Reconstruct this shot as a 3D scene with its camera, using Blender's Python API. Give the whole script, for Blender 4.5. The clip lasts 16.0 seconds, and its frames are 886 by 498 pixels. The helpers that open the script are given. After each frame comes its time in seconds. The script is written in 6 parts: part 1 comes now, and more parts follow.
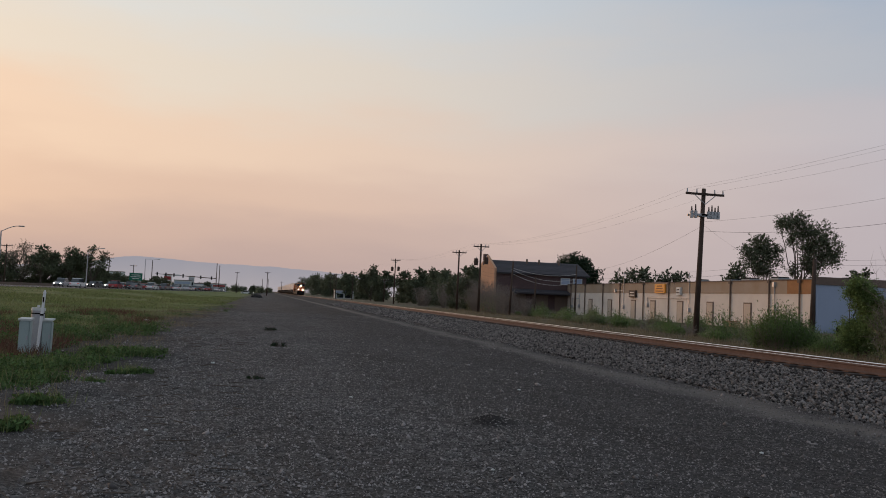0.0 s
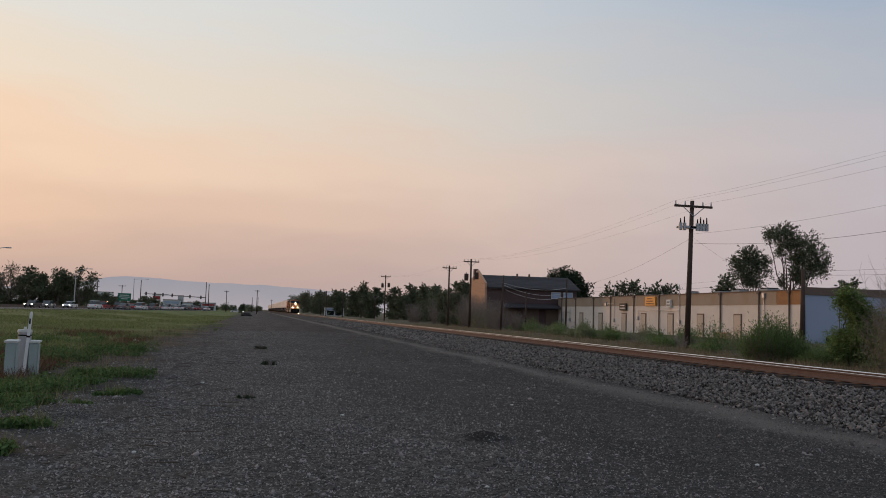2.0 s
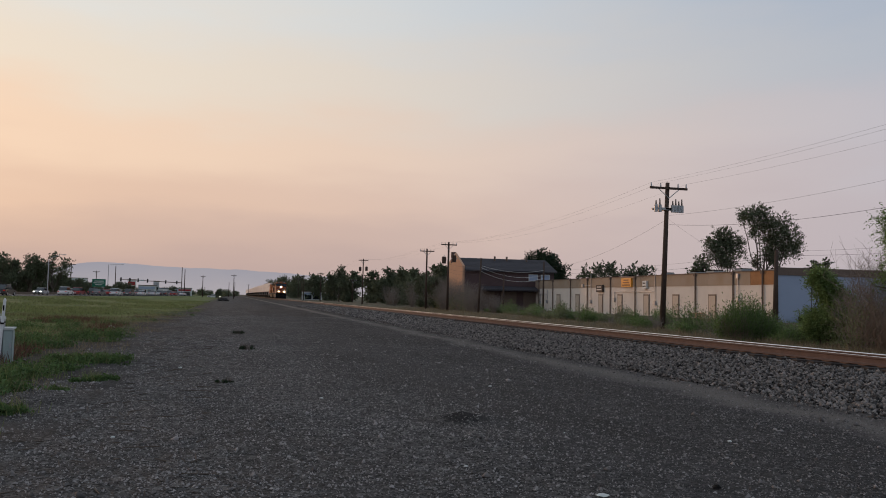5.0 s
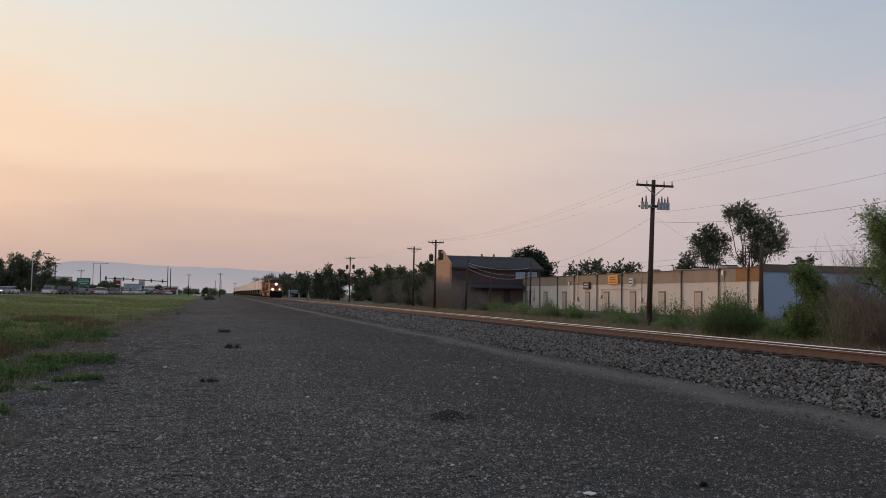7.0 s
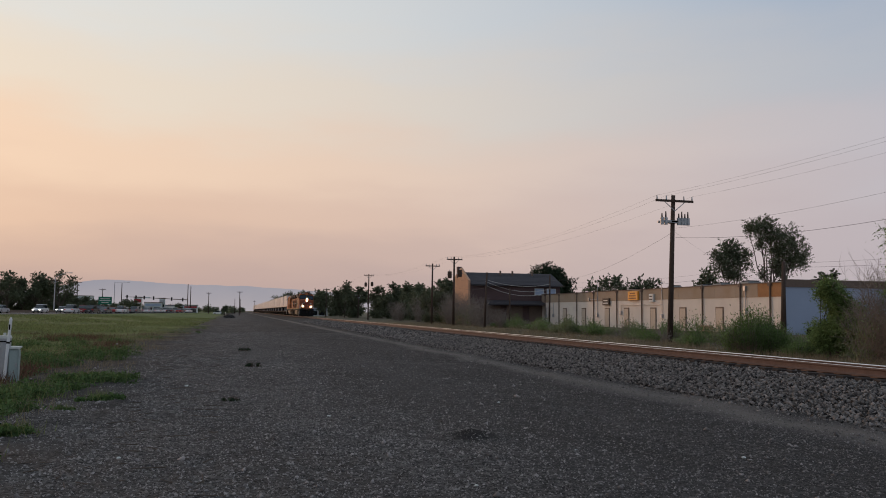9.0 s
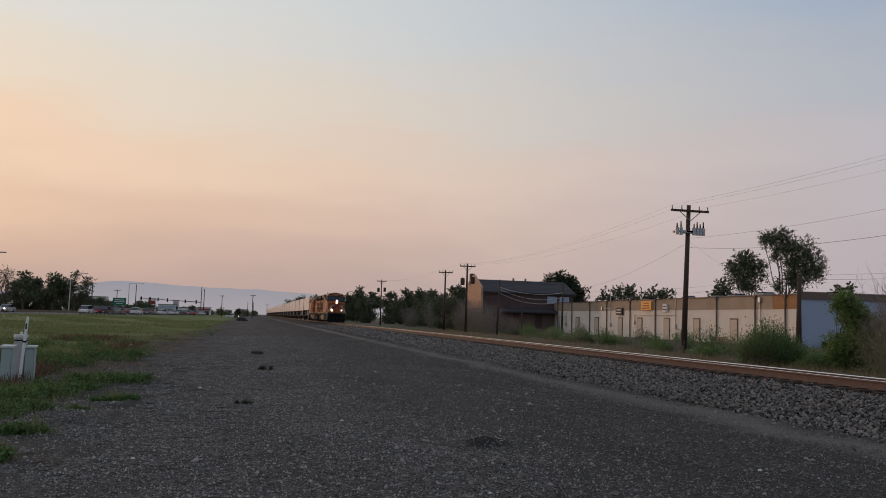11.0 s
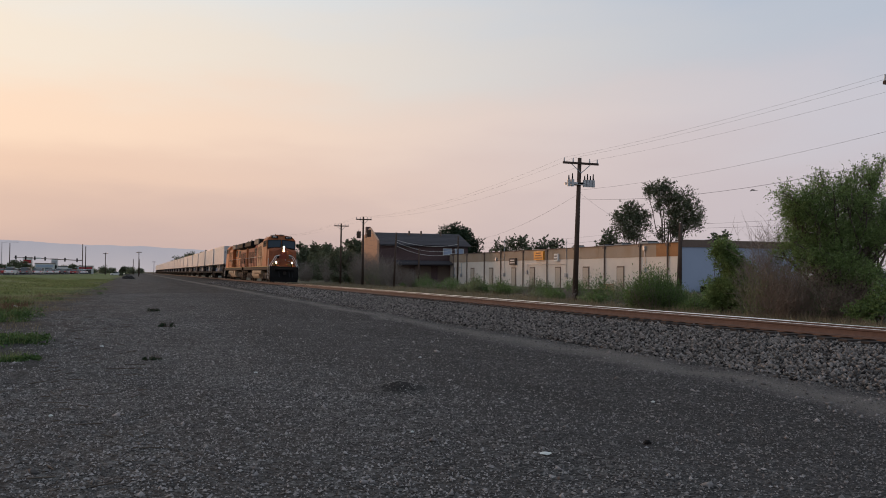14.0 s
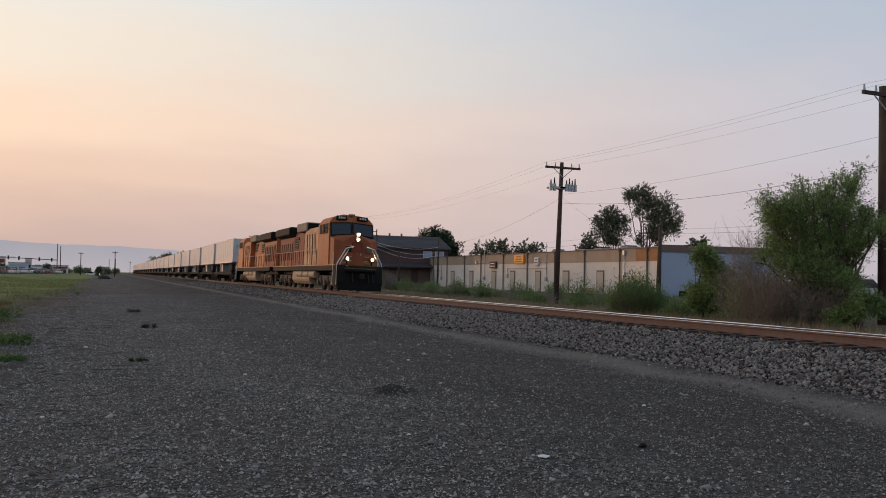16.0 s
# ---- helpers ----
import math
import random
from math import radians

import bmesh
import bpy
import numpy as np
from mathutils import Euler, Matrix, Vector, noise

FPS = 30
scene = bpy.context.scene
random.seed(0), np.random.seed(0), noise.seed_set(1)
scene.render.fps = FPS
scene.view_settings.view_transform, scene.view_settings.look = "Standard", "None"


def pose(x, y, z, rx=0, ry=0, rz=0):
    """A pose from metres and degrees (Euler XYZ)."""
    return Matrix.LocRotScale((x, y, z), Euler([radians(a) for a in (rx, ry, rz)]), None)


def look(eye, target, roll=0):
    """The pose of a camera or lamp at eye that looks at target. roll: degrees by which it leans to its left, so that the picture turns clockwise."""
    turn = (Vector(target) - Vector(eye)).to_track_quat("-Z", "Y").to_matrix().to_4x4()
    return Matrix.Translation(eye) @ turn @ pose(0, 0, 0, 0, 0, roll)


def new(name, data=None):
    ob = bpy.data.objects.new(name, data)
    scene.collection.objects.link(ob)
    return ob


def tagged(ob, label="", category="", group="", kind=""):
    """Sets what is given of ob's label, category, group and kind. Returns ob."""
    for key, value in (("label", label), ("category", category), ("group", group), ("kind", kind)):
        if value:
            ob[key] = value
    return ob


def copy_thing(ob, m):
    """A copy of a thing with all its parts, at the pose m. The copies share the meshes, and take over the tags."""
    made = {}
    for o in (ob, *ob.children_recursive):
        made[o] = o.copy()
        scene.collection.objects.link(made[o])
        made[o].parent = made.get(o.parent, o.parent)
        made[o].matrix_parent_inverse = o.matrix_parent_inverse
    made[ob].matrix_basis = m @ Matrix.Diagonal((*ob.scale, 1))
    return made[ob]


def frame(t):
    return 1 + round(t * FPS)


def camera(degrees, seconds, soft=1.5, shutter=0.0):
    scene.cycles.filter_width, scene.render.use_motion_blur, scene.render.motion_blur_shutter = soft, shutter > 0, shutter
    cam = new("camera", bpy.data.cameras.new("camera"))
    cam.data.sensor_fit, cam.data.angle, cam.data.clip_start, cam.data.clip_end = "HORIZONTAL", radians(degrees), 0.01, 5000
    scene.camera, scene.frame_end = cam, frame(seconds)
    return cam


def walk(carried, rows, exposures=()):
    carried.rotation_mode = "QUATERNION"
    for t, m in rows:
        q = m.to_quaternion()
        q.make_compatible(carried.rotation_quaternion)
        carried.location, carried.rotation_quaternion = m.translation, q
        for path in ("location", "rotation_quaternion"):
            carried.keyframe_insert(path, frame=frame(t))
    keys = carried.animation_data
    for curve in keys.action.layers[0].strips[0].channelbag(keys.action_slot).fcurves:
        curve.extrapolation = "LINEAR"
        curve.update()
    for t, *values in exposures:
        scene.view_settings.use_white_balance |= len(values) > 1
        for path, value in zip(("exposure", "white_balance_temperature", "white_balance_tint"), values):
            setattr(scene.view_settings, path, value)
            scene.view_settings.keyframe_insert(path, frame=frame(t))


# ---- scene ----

# ---- camera ----
cam = camera(57.83, 16.0, soft=0.95)
PATH = [
    (0.0, 0.002, -0.000, 1.600, -12.538, 3.534, -2.442),
    (0.5, 0.011, 0.018, 1.597, -13.124, 4.062, -2.318),
    (1.0, 0.007, 0.047, 1.594, -13.129, 4.729, -1.892),
    (1.5, 0.005, 0.057, 1.592, -12.893, 4.743, -1.742),
    (2.0, 0.009, 0.062, 1.594, -13.198, 4.679, -1.602),
    (2.5, 0.004, 0.047, 1.597, -13.981, 4.860, -1.734),
    (3.0, -0.019, 0.034, 1.588, -14.317, 4.716, -1.691),
    (3.5, -0.033, 0.003, 1.579, -13.915, 4.220, -1.318),
    (4.0, -0.024, 0.004, 1.588, -14.080, 3.833, -1.423),
    (6.5, 0.019, 0.049, 1.585, -15.598, 3.342, -0.510),
    (7.0, 0.022, 0.059, 1.590, -15.673, 3.365, -0.870),
    (7.5, 0.016, 0.035, 1.597, -16.125, 3.531, -1.111),
    (8.0, 0.024, 0.069, 1.610, -16.286, 3.943, -0.845),
    (8.5, 0.011, 0.089, 1.612, -15.662, 4.451, -0.815),
    (9.0, -0.008, 0.099, 1.603, -14.357, 4.553, -0.600),
    (11.5, -0.044, 0.124, 1.596, -13.527, 5.037, -1.628),
    (12.0, -0.051, 0.106, 1.604, -14.206, 4.785, -1.939),
    (12.5, -0.085, 0.076, 1.606, -15.452, 4.937, -1.895),
    (13.0, -0.135, 0.041, 1.596, -17.987, 5.446, -1.788),
    (13.5, -0.231, -0.045, 1.560, -19.684, 3.752, -0.721),
    (14.0, -0.378, -0.133, 1.563, -20.997, 1.773, -0.392),
    (14.5, -0.552, -0.080, 1.566, -21.690, 2.115, 0.126),
    (15.0, -0.601, -0.098, 1.567, -22.295, 2.429, -0.188),
    (15.5, -0.563, -0.082, 1.566, -22.265, 2.333, -0.762),
    (16.0, -0.569, -0.096, 1.566, -22.519, 1.988, -0.857),
]
walk(cam, [(t, pose(x, y, z, 90 + p, r, yw)) for t, x, y, z, yw, p, r in PATH],
     [(0, -0.04), (4.2, -0.03), (6.3, 0.06), (8.0, 0.05), (9.2, -0.04), (11.5, -0.09), (12.8, -0.08), (13.5, -0.16), (14.0, 0.17), (16, 0.2)])

# ---- sky and sun: low hazy evening sun, to the far side of the highway ----
SUN_AZ, SUN_EL = 35.0, 4.5
world = bpy.data.worlds.new("evening_sky")
scene.world = world
world.use_nodes = True


def sky_world():
    nt = world.node_tree
    nd, ln = nt.nodes, nt.links
    nd.clear()
    out = nd.new("ShaderNodeOutputWorld")
    bg = nd.new("ShaderNodeBackground")
    co = nd.new("ShaderNodeTexCoord")
    sep = nd.new("ShaderNodeSeparateXYZ")
    ln.new(co.outputs["Generated"], sep.inputs[0])
    dot = nd.new("ShaderNodeVectorMath")
    dot.operation = "DOT_PRODUCT"
    dot.inputs[1].default_value = (-math.sin(radians(SUN_AZ)), math.cos(radians(SUN_AZ)), 0)
    ln.new(co.outputs["Generated"], dot.inputs[0])
    mr = nd.new("ShaderNodeMapRange")
    mr.interpolation_type = "SMOOTHSTEP"
    mr.inputs["From Min"].default_value, mr.inputs["From Max"].default_value = 0.0, 1.02
    ln.new(dot.outputs["Value"], mr.inputs["Value"])
    # thin streaks of smoke shift the height at which the colours change
    mp = nd.new("ShaderNodeMapping")
    mp.inputs["Scale"].default_value = (1.0, 1.0, 4.2)
    ln.new(co.outputs["Generated"], mp.inputs[0])
    nz = nd.new("ShaderNodeTexNoise")
    nz.inputs["Scale"].default_value, nz.inputs["Detail"].default_value = 2.2, 5
    ln.new(mp.outputs[0], nz.inputs["Vector"])
    ma = nd.new("ShaderNodeMath")
    ma.operation = "MULTIPLY_ADD"
    ma.inputs[1].default_value, ma.inputs[2].default_value = 0.2, -0.10
    ln.new(nz.outputs["Fac"], ma.inputs[0])
    ad = nd.new("ShaderNodeMath")
    ad.operation = "ADD"
    ln.new(sep.outputs["Z"], ad.inputs[0])
    ln.new(ma.outputs[0], ad.inputs[1])

    def ramp(stops):
        r = nd.new("ShaderNodeValToRGB")
        r.color_ramp.interpolation = "EASE"
        e = r.color_ramp.elements
        while len(e) < len(stops):
            e.new(0.5)
        for el, (p, c) in zip(e, stops):
            el.position, el.color = p, (*c, 1)
        ln.new(ad.outputs[0], r.inputs[0])
        return r
    sunward = ramp(SUNWARD)
    away = ramp(AWAY)
    mix = nd.new("ShaderNodeMix")
    mix.data_type = "RGBA"
    ln.new(mr.outputs[0], mix.inputs["Factor"])
    ln.new(away.outputs[0], mix.inputs["A"])
    ln.new(sunward.outputs[0], mix.inputs["B"])
    sky = nd.new("ShaderNodeTexSky")
    sky.sky_type = "NISHITA"
    sky.sun_disc = False
    sky.sun_elevation, sky.sun_rotation = radians(SUN_EL), radians(-SUN_AZ)
    sky.dust_density = 5
    add = nd.new("ShaderNodeMix")
    add.data_type, add.blend_type = "RGBA", "ADD"
    add.inputs["Factor"].default_value = 0.008
    ln.new(mix.outputs["Result"], add.inputs["A"])
    ln.new(sky.outputs[0], add.inputs["B"])
    ln.new(add.outputs["Result"], bg.inputs["Color"])
    bg.inputs["Strength"].default_value = 1.0
    ln.new(bg.outputs[0], out.inputs[0])


SUNWARD = [(0.0, (0.53, 0.385, 0.345)), (0.07, (0.62, 0.44, 0.365)), (0.12, (0.745, 0.522, 0.40)), (0.19, (0.86, 0.63, 0.47)), (0.265, (0.815, 0.705, 0.582)),
           (0.35, (0.745, 0.745, 0.715)), (0.64, (0.60, 0.66, 0.71)), (1.0, (0.44, 0.48, 0.54))]
AWAY = [(0.0, (0.465, 0.42, 0.455)), (0.07, (0.50, 0.455, 0.495)), (0.156, (0.50, 0.49, 0.545)), (0.26, (0.415, 0.46, 0.54)),
        (0.36, (0.32, 0.40, 0.53)), (0.64, (0.33, 0.41, 0.53)), (1.0, (0.38, 0.43, 0.50))]
sky_world()
sun = new("sun", bpy.data.lights.new("sun", "SUN"))
sun.data.energy, sun.data.angle, sun.data.color = 0.75, radians(3.5), (1.0, 0.56, 0.33)
sun.matrix_world = look((math.sin(radians(-SUN_AZ)) * 100, math.cos(radians(SUN_AZ)) * 100, 100 * math.tan(radians(SUN_EL))), (0, 0, 0))


# ---- materials ----
def material(name, base, rough=0.8, metal=0.0, vary=0.25, scale=6.0, fine=60.0, bump=0.2, island=0.0, obj=0.0, second=None, spec=0.3, emit=None, strength=0.0, trans=0.0):
    """Base colour with blotches at two scales, a bump of the finer one, and chance by island or object."""
    m = bpy.data.materials.new(name)
    m.use_nodes = True
    nd, ln = m.node_tree.nodes, m.node_tree.links
    b = nd["Principled BSDF"]
    b.inputs["Roughness"].default_value, b.inputs["Metallic"].default_value = rough, metal
    b.inputs["Specular IOR Level"].default_value = spec
    co = nd.new("ShaderNodeTexCoord")
    n1, n2 = nd.new("ShaderNodeTexNoise"), nd.new("ShaderNodeTexNoise")
    for n, s in ((n1, scale), (n2, fine)):
        n.inputs["Scale"].default_value, n.inputs["Detail"].default_value = s, 4
        ln.new(co.outputs["Object"], n.inputs["Vector"])
    mx = nd.new("ShaderNodeMix")
    mx.data_type = "RGBA"
    mx.inputs["A"].default_value = (*base, 1)
    mx.inputs["B"].default_value = (*(second or [c * 0.55 for c in base]), 1)
    rg = nd.new("ShaderNodeMapRange")
    rg.inputs["From Min"].default_value, rg.inputs["From Max"].default_value = 0.35, 0.7
    ln.new(n1.outputs["Fac"], rg.inputs["Value"])
    sc = nd.new("ShaderNodeMath")
    sc.operation = "MULTIPLY"
    sc.inputs[1].default_value = min(1, vary * 2) if second is None else 1.0
    ln.new(rg.outputs[0], sc.inputs[0])
    ln.new(sc.outputs[0], mx.inputs["Factor"])
    hsv = nd.new("ShaderNodeHueSaturation")
    ln.new(mx.outputs["Result"], hsv.inputs["Color"])
    v = nd.new("ShaderNodeMapRange")
    v.inputs["To Min"].default_value, v.inputs["To Max"].default_value = 1 - vary, 1 + vary
    ln.new(n2.outputs["Fac"], v.inputs["Value"])
    val = v.outputs[0]
    if island or obj:
        if island:
            src = nd.new("ShaderNodeNewGeometry").outputs["Random Per Island"]
        else:
            src = nd.new("ShaderNodeObjectInfo").outputs["Random"]
        w = nd.new("ShaderNodeMapRange")
        k = island or obj
        w.inputs["To Min"].default_value, w.inputs["To Max"].default_value = 1 - k, 1 + k
        ln.new(src, w.inputs["Value"])
        mu = nd.new("ShaderNodeMath")
        mu.operation = "MULTIPLY"
        ln.new(val, mu.inputs[0])
        ln.new(w.outputs[0], mu.inputs[1])
        val = mu.outputs[0]
    ln.new(val, hsv.inputs["Value"])
    ln.new(hsv.outputs[0], b.inputs["Base Color"])
    if bump:
        bp = nd.new("ShaderNodeBump")
        bp.inputs["Strength"].default_value, bp.inputs["Distance"].default_value = bump, 0.5 / fine
        ln.new(n2.outputs["Fac"], bp.inputs["Height"])
        ln.new(bp.outputs[0], b.inputs["Normal"])
    if trans:
        tr = nd.new("ShaderNodeBsdfTranslucent")
        ln.new(hsv.outputs[0], tr.inputs["Color"])
        ms = nd.new("ShaderNodeMixShader")
        ms.inputs[0].default_value = trans
        ln.new(b.outputs[0], ms.inputs[1])
        ln.new(tr.outputs[0], ms.inputs[2])
        ln.new(ms.outputs[0], nd["Material Output"].inputs["Surface"])
    if emit:
        b.inputs["Emission Color"].default_value = (*emit, 1)
        b.inputs["Emission Strength"].default_value = strength
    return m


def glow(name, colour, strength):
    m = bpy.data.materials.new(name)
    m.use_nodes = True
    nd, ln = m.node_tree.nodes, m.node_tree.links
    nd.clear()
    o, e = nd.new("ShaderNodeOutputMaterial"), nd.new("ShaderNodeEmission")
    e.inputs[0].default_value, e.inputs[1].default_value = (*colour, 1), strength
    ln.new(e.outputs[0], o.inputs[0])
    return m


def ground_material():
    """Grey gravel lot, a paler worn strip, dry earth at the edge, and grass beyond it, by place."""
    m = bpy.data.materials.new("ground")
    m.use_nodes = True
    nd, ln = m.node_tree.nodes, m.node_tree.links
    b = nd["Principled BSDF"]
    b.inputs["Roughness"].default_value = 0.95
    b.inputs["Specular IOR Level"].default_value = 0.15
    co = nd.new("ShaderNodeTexCoord")
    sep = nd.new("ShaderNodeSeparateXYZ")
    ln.new(co.outputs["Object"], sep.inputs[0])

    def noise_tex(s, d=5, vec=None):
        n = nd.new("ShaderNodeTexNoise")
        n.inputs["Scale"].default_value, n.inputs["Detail"].default_value = s, d
        ln.new(vec or co.outputs["Object"], n.inputs["Vector"])
        return n.outputs["Fac"]

    def rng(src, a, z, lo=0.0, hi=1.0):
        r = nd.new("ShaderNodeMapRange")
        r.inputs["From Min"].default_value, r.inputs["From Max"].default_value = a, z
        r.inputs["To Min"].default_value, r.inputs["To Max"].default_value = lo, hi
        ln.new(src, r.inputs["Value"])
        return r.outputs[0]

    def op(kind, a, c):
        r = nd.new("ShaderNodeMath")
        r.operation = kind
        for i, q in enumerate((a, c)):
            if hasattr(q, "links"):
                ln.new(q, r.inputs[i])
            else:
                r.inputs[i].default_value = q
        return r.outputs[0]

    def mixc(f, a, c):
        r = nd.new("ShaderNodeMix")
        r.data_type = "RGBA"
        ln.new(f, r.inputs["Factor"])
        for k, q in (("A", a), ("B", c)):
            if hasattr(q, "links"):
                ln.new(q, r.inputs[k])
            else:
                r.inputs[k].default_value = (*q, 1)
        return r.outputs["Result"]
    stretch = nd.new("ShaderNodeMapping")
    stretch.inputs["Scale"].default_value = (1.0, 0.3, 1.0)
    ln.new(co.outputs["Object"], stretch.inputs[0])
    vor = nd.new("ShaderNodeTexVoronoi")
    vor.inputs["Scale"].default_value = 52
    ln.new(co.outputs["Object"], vor.inputs["Vector"])
    vor2 = nd.new("ShaderNodeTexVoronoi")
    vor2.inputs["Scale"].default_value = 17
    ln.new(co.outputs["Object"], vor2.inputs["Vector"])
    vs = nd.new("ShaderNodeSeparateColor")
    ln.new(vor.outputs["Color"], vs.inputs[0])
    vs2 = nd.new("ShaderNodeSeparateColor")
    ln.new(vor2.outputs["Color"], vs2.inputs[0])
    stone = op("POWER", vs.outputs[0], 1.6)
    stone2 = op("POWER", vs2.outputs[1], 6.0)
    grav = mixc(stone, GRAVEL_DARK, GRAVEL_LIGHT)
    grav = mixc(op("MULTIPLY", stone2, 0.6), grav, (0.30, 0.285, 0.27))
    grav = mixc(rng(noise_tex(7.0, 4), 0.52, 0.72, 0, 0.6), grav, (0.03, 0.028, 0.028))
    grav = mixc(rng(noise_tex(0.5, 6, stretch.outputs[0]), 0.42, 0.68, 0, 0.75), grav, GRAVEL_SOIL)
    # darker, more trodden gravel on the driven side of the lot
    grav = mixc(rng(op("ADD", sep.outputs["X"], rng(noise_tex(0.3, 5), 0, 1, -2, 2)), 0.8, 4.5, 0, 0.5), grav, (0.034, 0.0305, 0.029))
    # paler compacted strip beside the ballast and the faint wheel tracks
    wob = op("ADD", sep.outputs["X"], rng(noise_tex(0.25), 0, 1, -1.2, 1.2))
    strip = op("SUBTRACT", 1.0, rng(op("ABSOLUTE", op("SUBTRACT", wob, 8.1), 0.0), 0.08, 0.7))
    grav = mixc(op("MULTIPLY", strip, 0.85), grav, (0.19, 0.168, 0.152))
    track = op("SUBTRACT", 1.0, rng(op("ABSOLUTE", op("SUBTRACT", wob, 4.0), 0.0), 0.2, 1.0))
    grav = mixc(op("MULTIPLY", track, 0.25), grav, (0.08, 0.074, 0.072))
    # shading of the low mound, painted on as a dark ellipse
    off = nd.new("ShaderNodeVectorMath")
    off.operation = "SUBTRACT"
    off.inputs[1].default_value = (2.96, 10.25, 0)
    ln.new(co.outputs["Object"], off.inputs[0])
    sz = nd.new("ShaderNodeVectorMath")
    sz.operation = "MULTIPLY"
    sz.inputs[1].default_value = (2.4, 1.5, 0)
    ln.new(off.outputs[0], sz.inputs[0])
    dist = nd.new("ShaderNodeVectorMath")
    dist.operation = "LENGTH"
    ln.new(sz.outputs[0], dist.inputs[0])
    mound_shade = rng(op("ADD", dist.outputs["Value"], rng(noise_tex(3.0), 0, 1, -0.4, 0.4)), 0.95, 0.35)
    grav = mixc(op("MULTIPLY", mound_shade, 0.8), grav, (0.018, 0.016, 0.015))
    soil = mixc(rng(noise_tex(1.3), 0.35, 0.65), (0.05, 0.043, 0.039), (0.105, 0.09, 0.08))
    grass = mixc(rng(noise_tex(0.12, 6), 0.38, 0.62), (0.105, 0.135, 0.046), (0.19, 0.20, 0.08))
    grass = mixc(rng(noise_tex(0.6, 6, stretch.outputs[0]), 0.58, 0.78), grass, (0.15, 0.12, 0.065))
    dry = mixc(rng(noise_tex(0.4, 6), 0.4, 0.6), (0.17, 0.14, 0.10), (0.09, 0.085, 0.05))
    edge = op("ADD", sep.outputs["X"], rng(noise_tex(0.22, 6), 0.25, 0.75, -2.2, 2.2))
    near = rng(sep.outputs["Y"], 45, 16, 0.0, 1.9)
    edge_grass = op("ADD", edge, near)
    f_soil = rng(edge, -2.0, -3.6)
    f_grass = rng(edge_grass, -3.9, -5.8)
    f_right = rng(op("ADD", sep.outputs["X"], rng(noise_tex(0.6), 0, 1, -0.5, 0.5)), 16.6, 17.3)
    c = mixc(f_soil, grav, soil)
    c = mixc(f_grass, c, grass)
    c = mixc(f_right, c, dry)
    ln.new(c, b.inputs["Base Color"])
    bp = nd.new("ShaderNodeBump")
    bp.inputs["Strength"].default_value, bp.inputs["Distance"].default_value = 1.0, 0.03
    ln.new(op("ADD", vor.outputs["Distance"], noise_tex(25)), bp.inputs["Height"])
    ln.new(bp.outputs[0], b.inputs["Normal"])
    return m


GRAVEL_DARK, GRAVEL_LIGHT, GRAVEL_SOIL = (0.0185, 0.017, 0.0162), (0.18, 0.166, 0.158), (0.05, 0.044, 0.0405)
M_ground = ground_material()
M_stone = material("gravel_stone", (0.225, 0.206, 0.196), 0.9, vary=0.2, scale=8, fine=80, island=0.65, spec=0.2)
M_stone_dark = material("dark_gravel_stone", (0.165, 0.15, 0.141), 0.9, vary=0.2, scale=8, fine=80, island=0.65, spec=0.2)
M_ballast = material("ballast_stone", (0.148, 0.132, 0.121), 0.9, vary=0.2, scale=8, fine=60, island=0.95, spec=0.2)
# bed kept near black: shade in the gaps between stones is in its colour
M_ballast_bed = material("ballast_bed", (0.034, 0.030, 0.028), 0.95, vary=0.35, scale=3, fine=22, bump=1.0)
M_rail_side = material("rusty_rail", (0.135, 0.083, 0.066), 0.8, 0.0, 0.25, 5, 50, 0.3)
M_rail_top = material("polished_rail_head", (0.78, 0.75, 0.72), 0.12, 1.0, 0.08, 4, 60, 0.02, spec=0.5)
M_tie = material("weathered_tie", (0.05, 0.038, 0.032), 0.9, vary=0.3, scale=4, fine=40, obj=0.25)
M_tie_plate = material("rusty_tie_plate", (0.15, 0.08, 0.05), 0.8, 0.3, 0.25, 10, 60, 0.2)
M_lowweed = material("low_weed_leaves", (0.085, 0.145, 0.045), 0.75, vary=0.25, scale=1.5, fine=12, bump=0, island=0.45, trans=0.3)
M_grass = material("grass_blades", (0.15, 0.195, 0.064), 0.8, vary=0.2, scale=0.5, fine=9, bump=0, island=0.45, second=(0.21, 0.21, 0.09), trans=0.3)
M_drygrass = material("dry_grass", (0.24, 0.19, 0.115), 0.85, vary=0.2, scale=0.7, fine=9, bump=0, island=0.35, trans=0.2)
M_weed = material("weed_leaves", (0.14, 0.205, 0.07), 0.75, vary=0.2, scale=0.9, fine=12, bump=0, island=0.4, trans=0.35)
M_leaf = material("tree_leaves", (0.20, 0.27, 0.095), 0.7, vary=0.2, scale=0.4, fine=8, bump=0, island=0.45, second=(0.125, 0.185, 0.06), trans=0.42)
# greyed and lightened: smoke haze over far trees is part of this colour
M_leaf_dark = material("dark_hazed_leaves", (0.128, 0.145, 0.085), 0.75, vary=0.2, scale=0.3, fine=8, bump=0, island=0.4, trans=0.25)
M_leaf_grey = material("dusty_brush_leaves", (0.20, 0.225, 0.115), 0.8, vary=0.2, scale=0.4, fine=8, bump=0, island=0.4, trans=0.35)
# brownish foliage, paled with the haze of distance in its colour
M_leaf_hazy = material("brownish_hazy_leaves", (0.20, 0.175, 0.13), 0.8, vary=0.2, scale=0.3, fine=8, bump=0, island=0.35, trans=0.25)
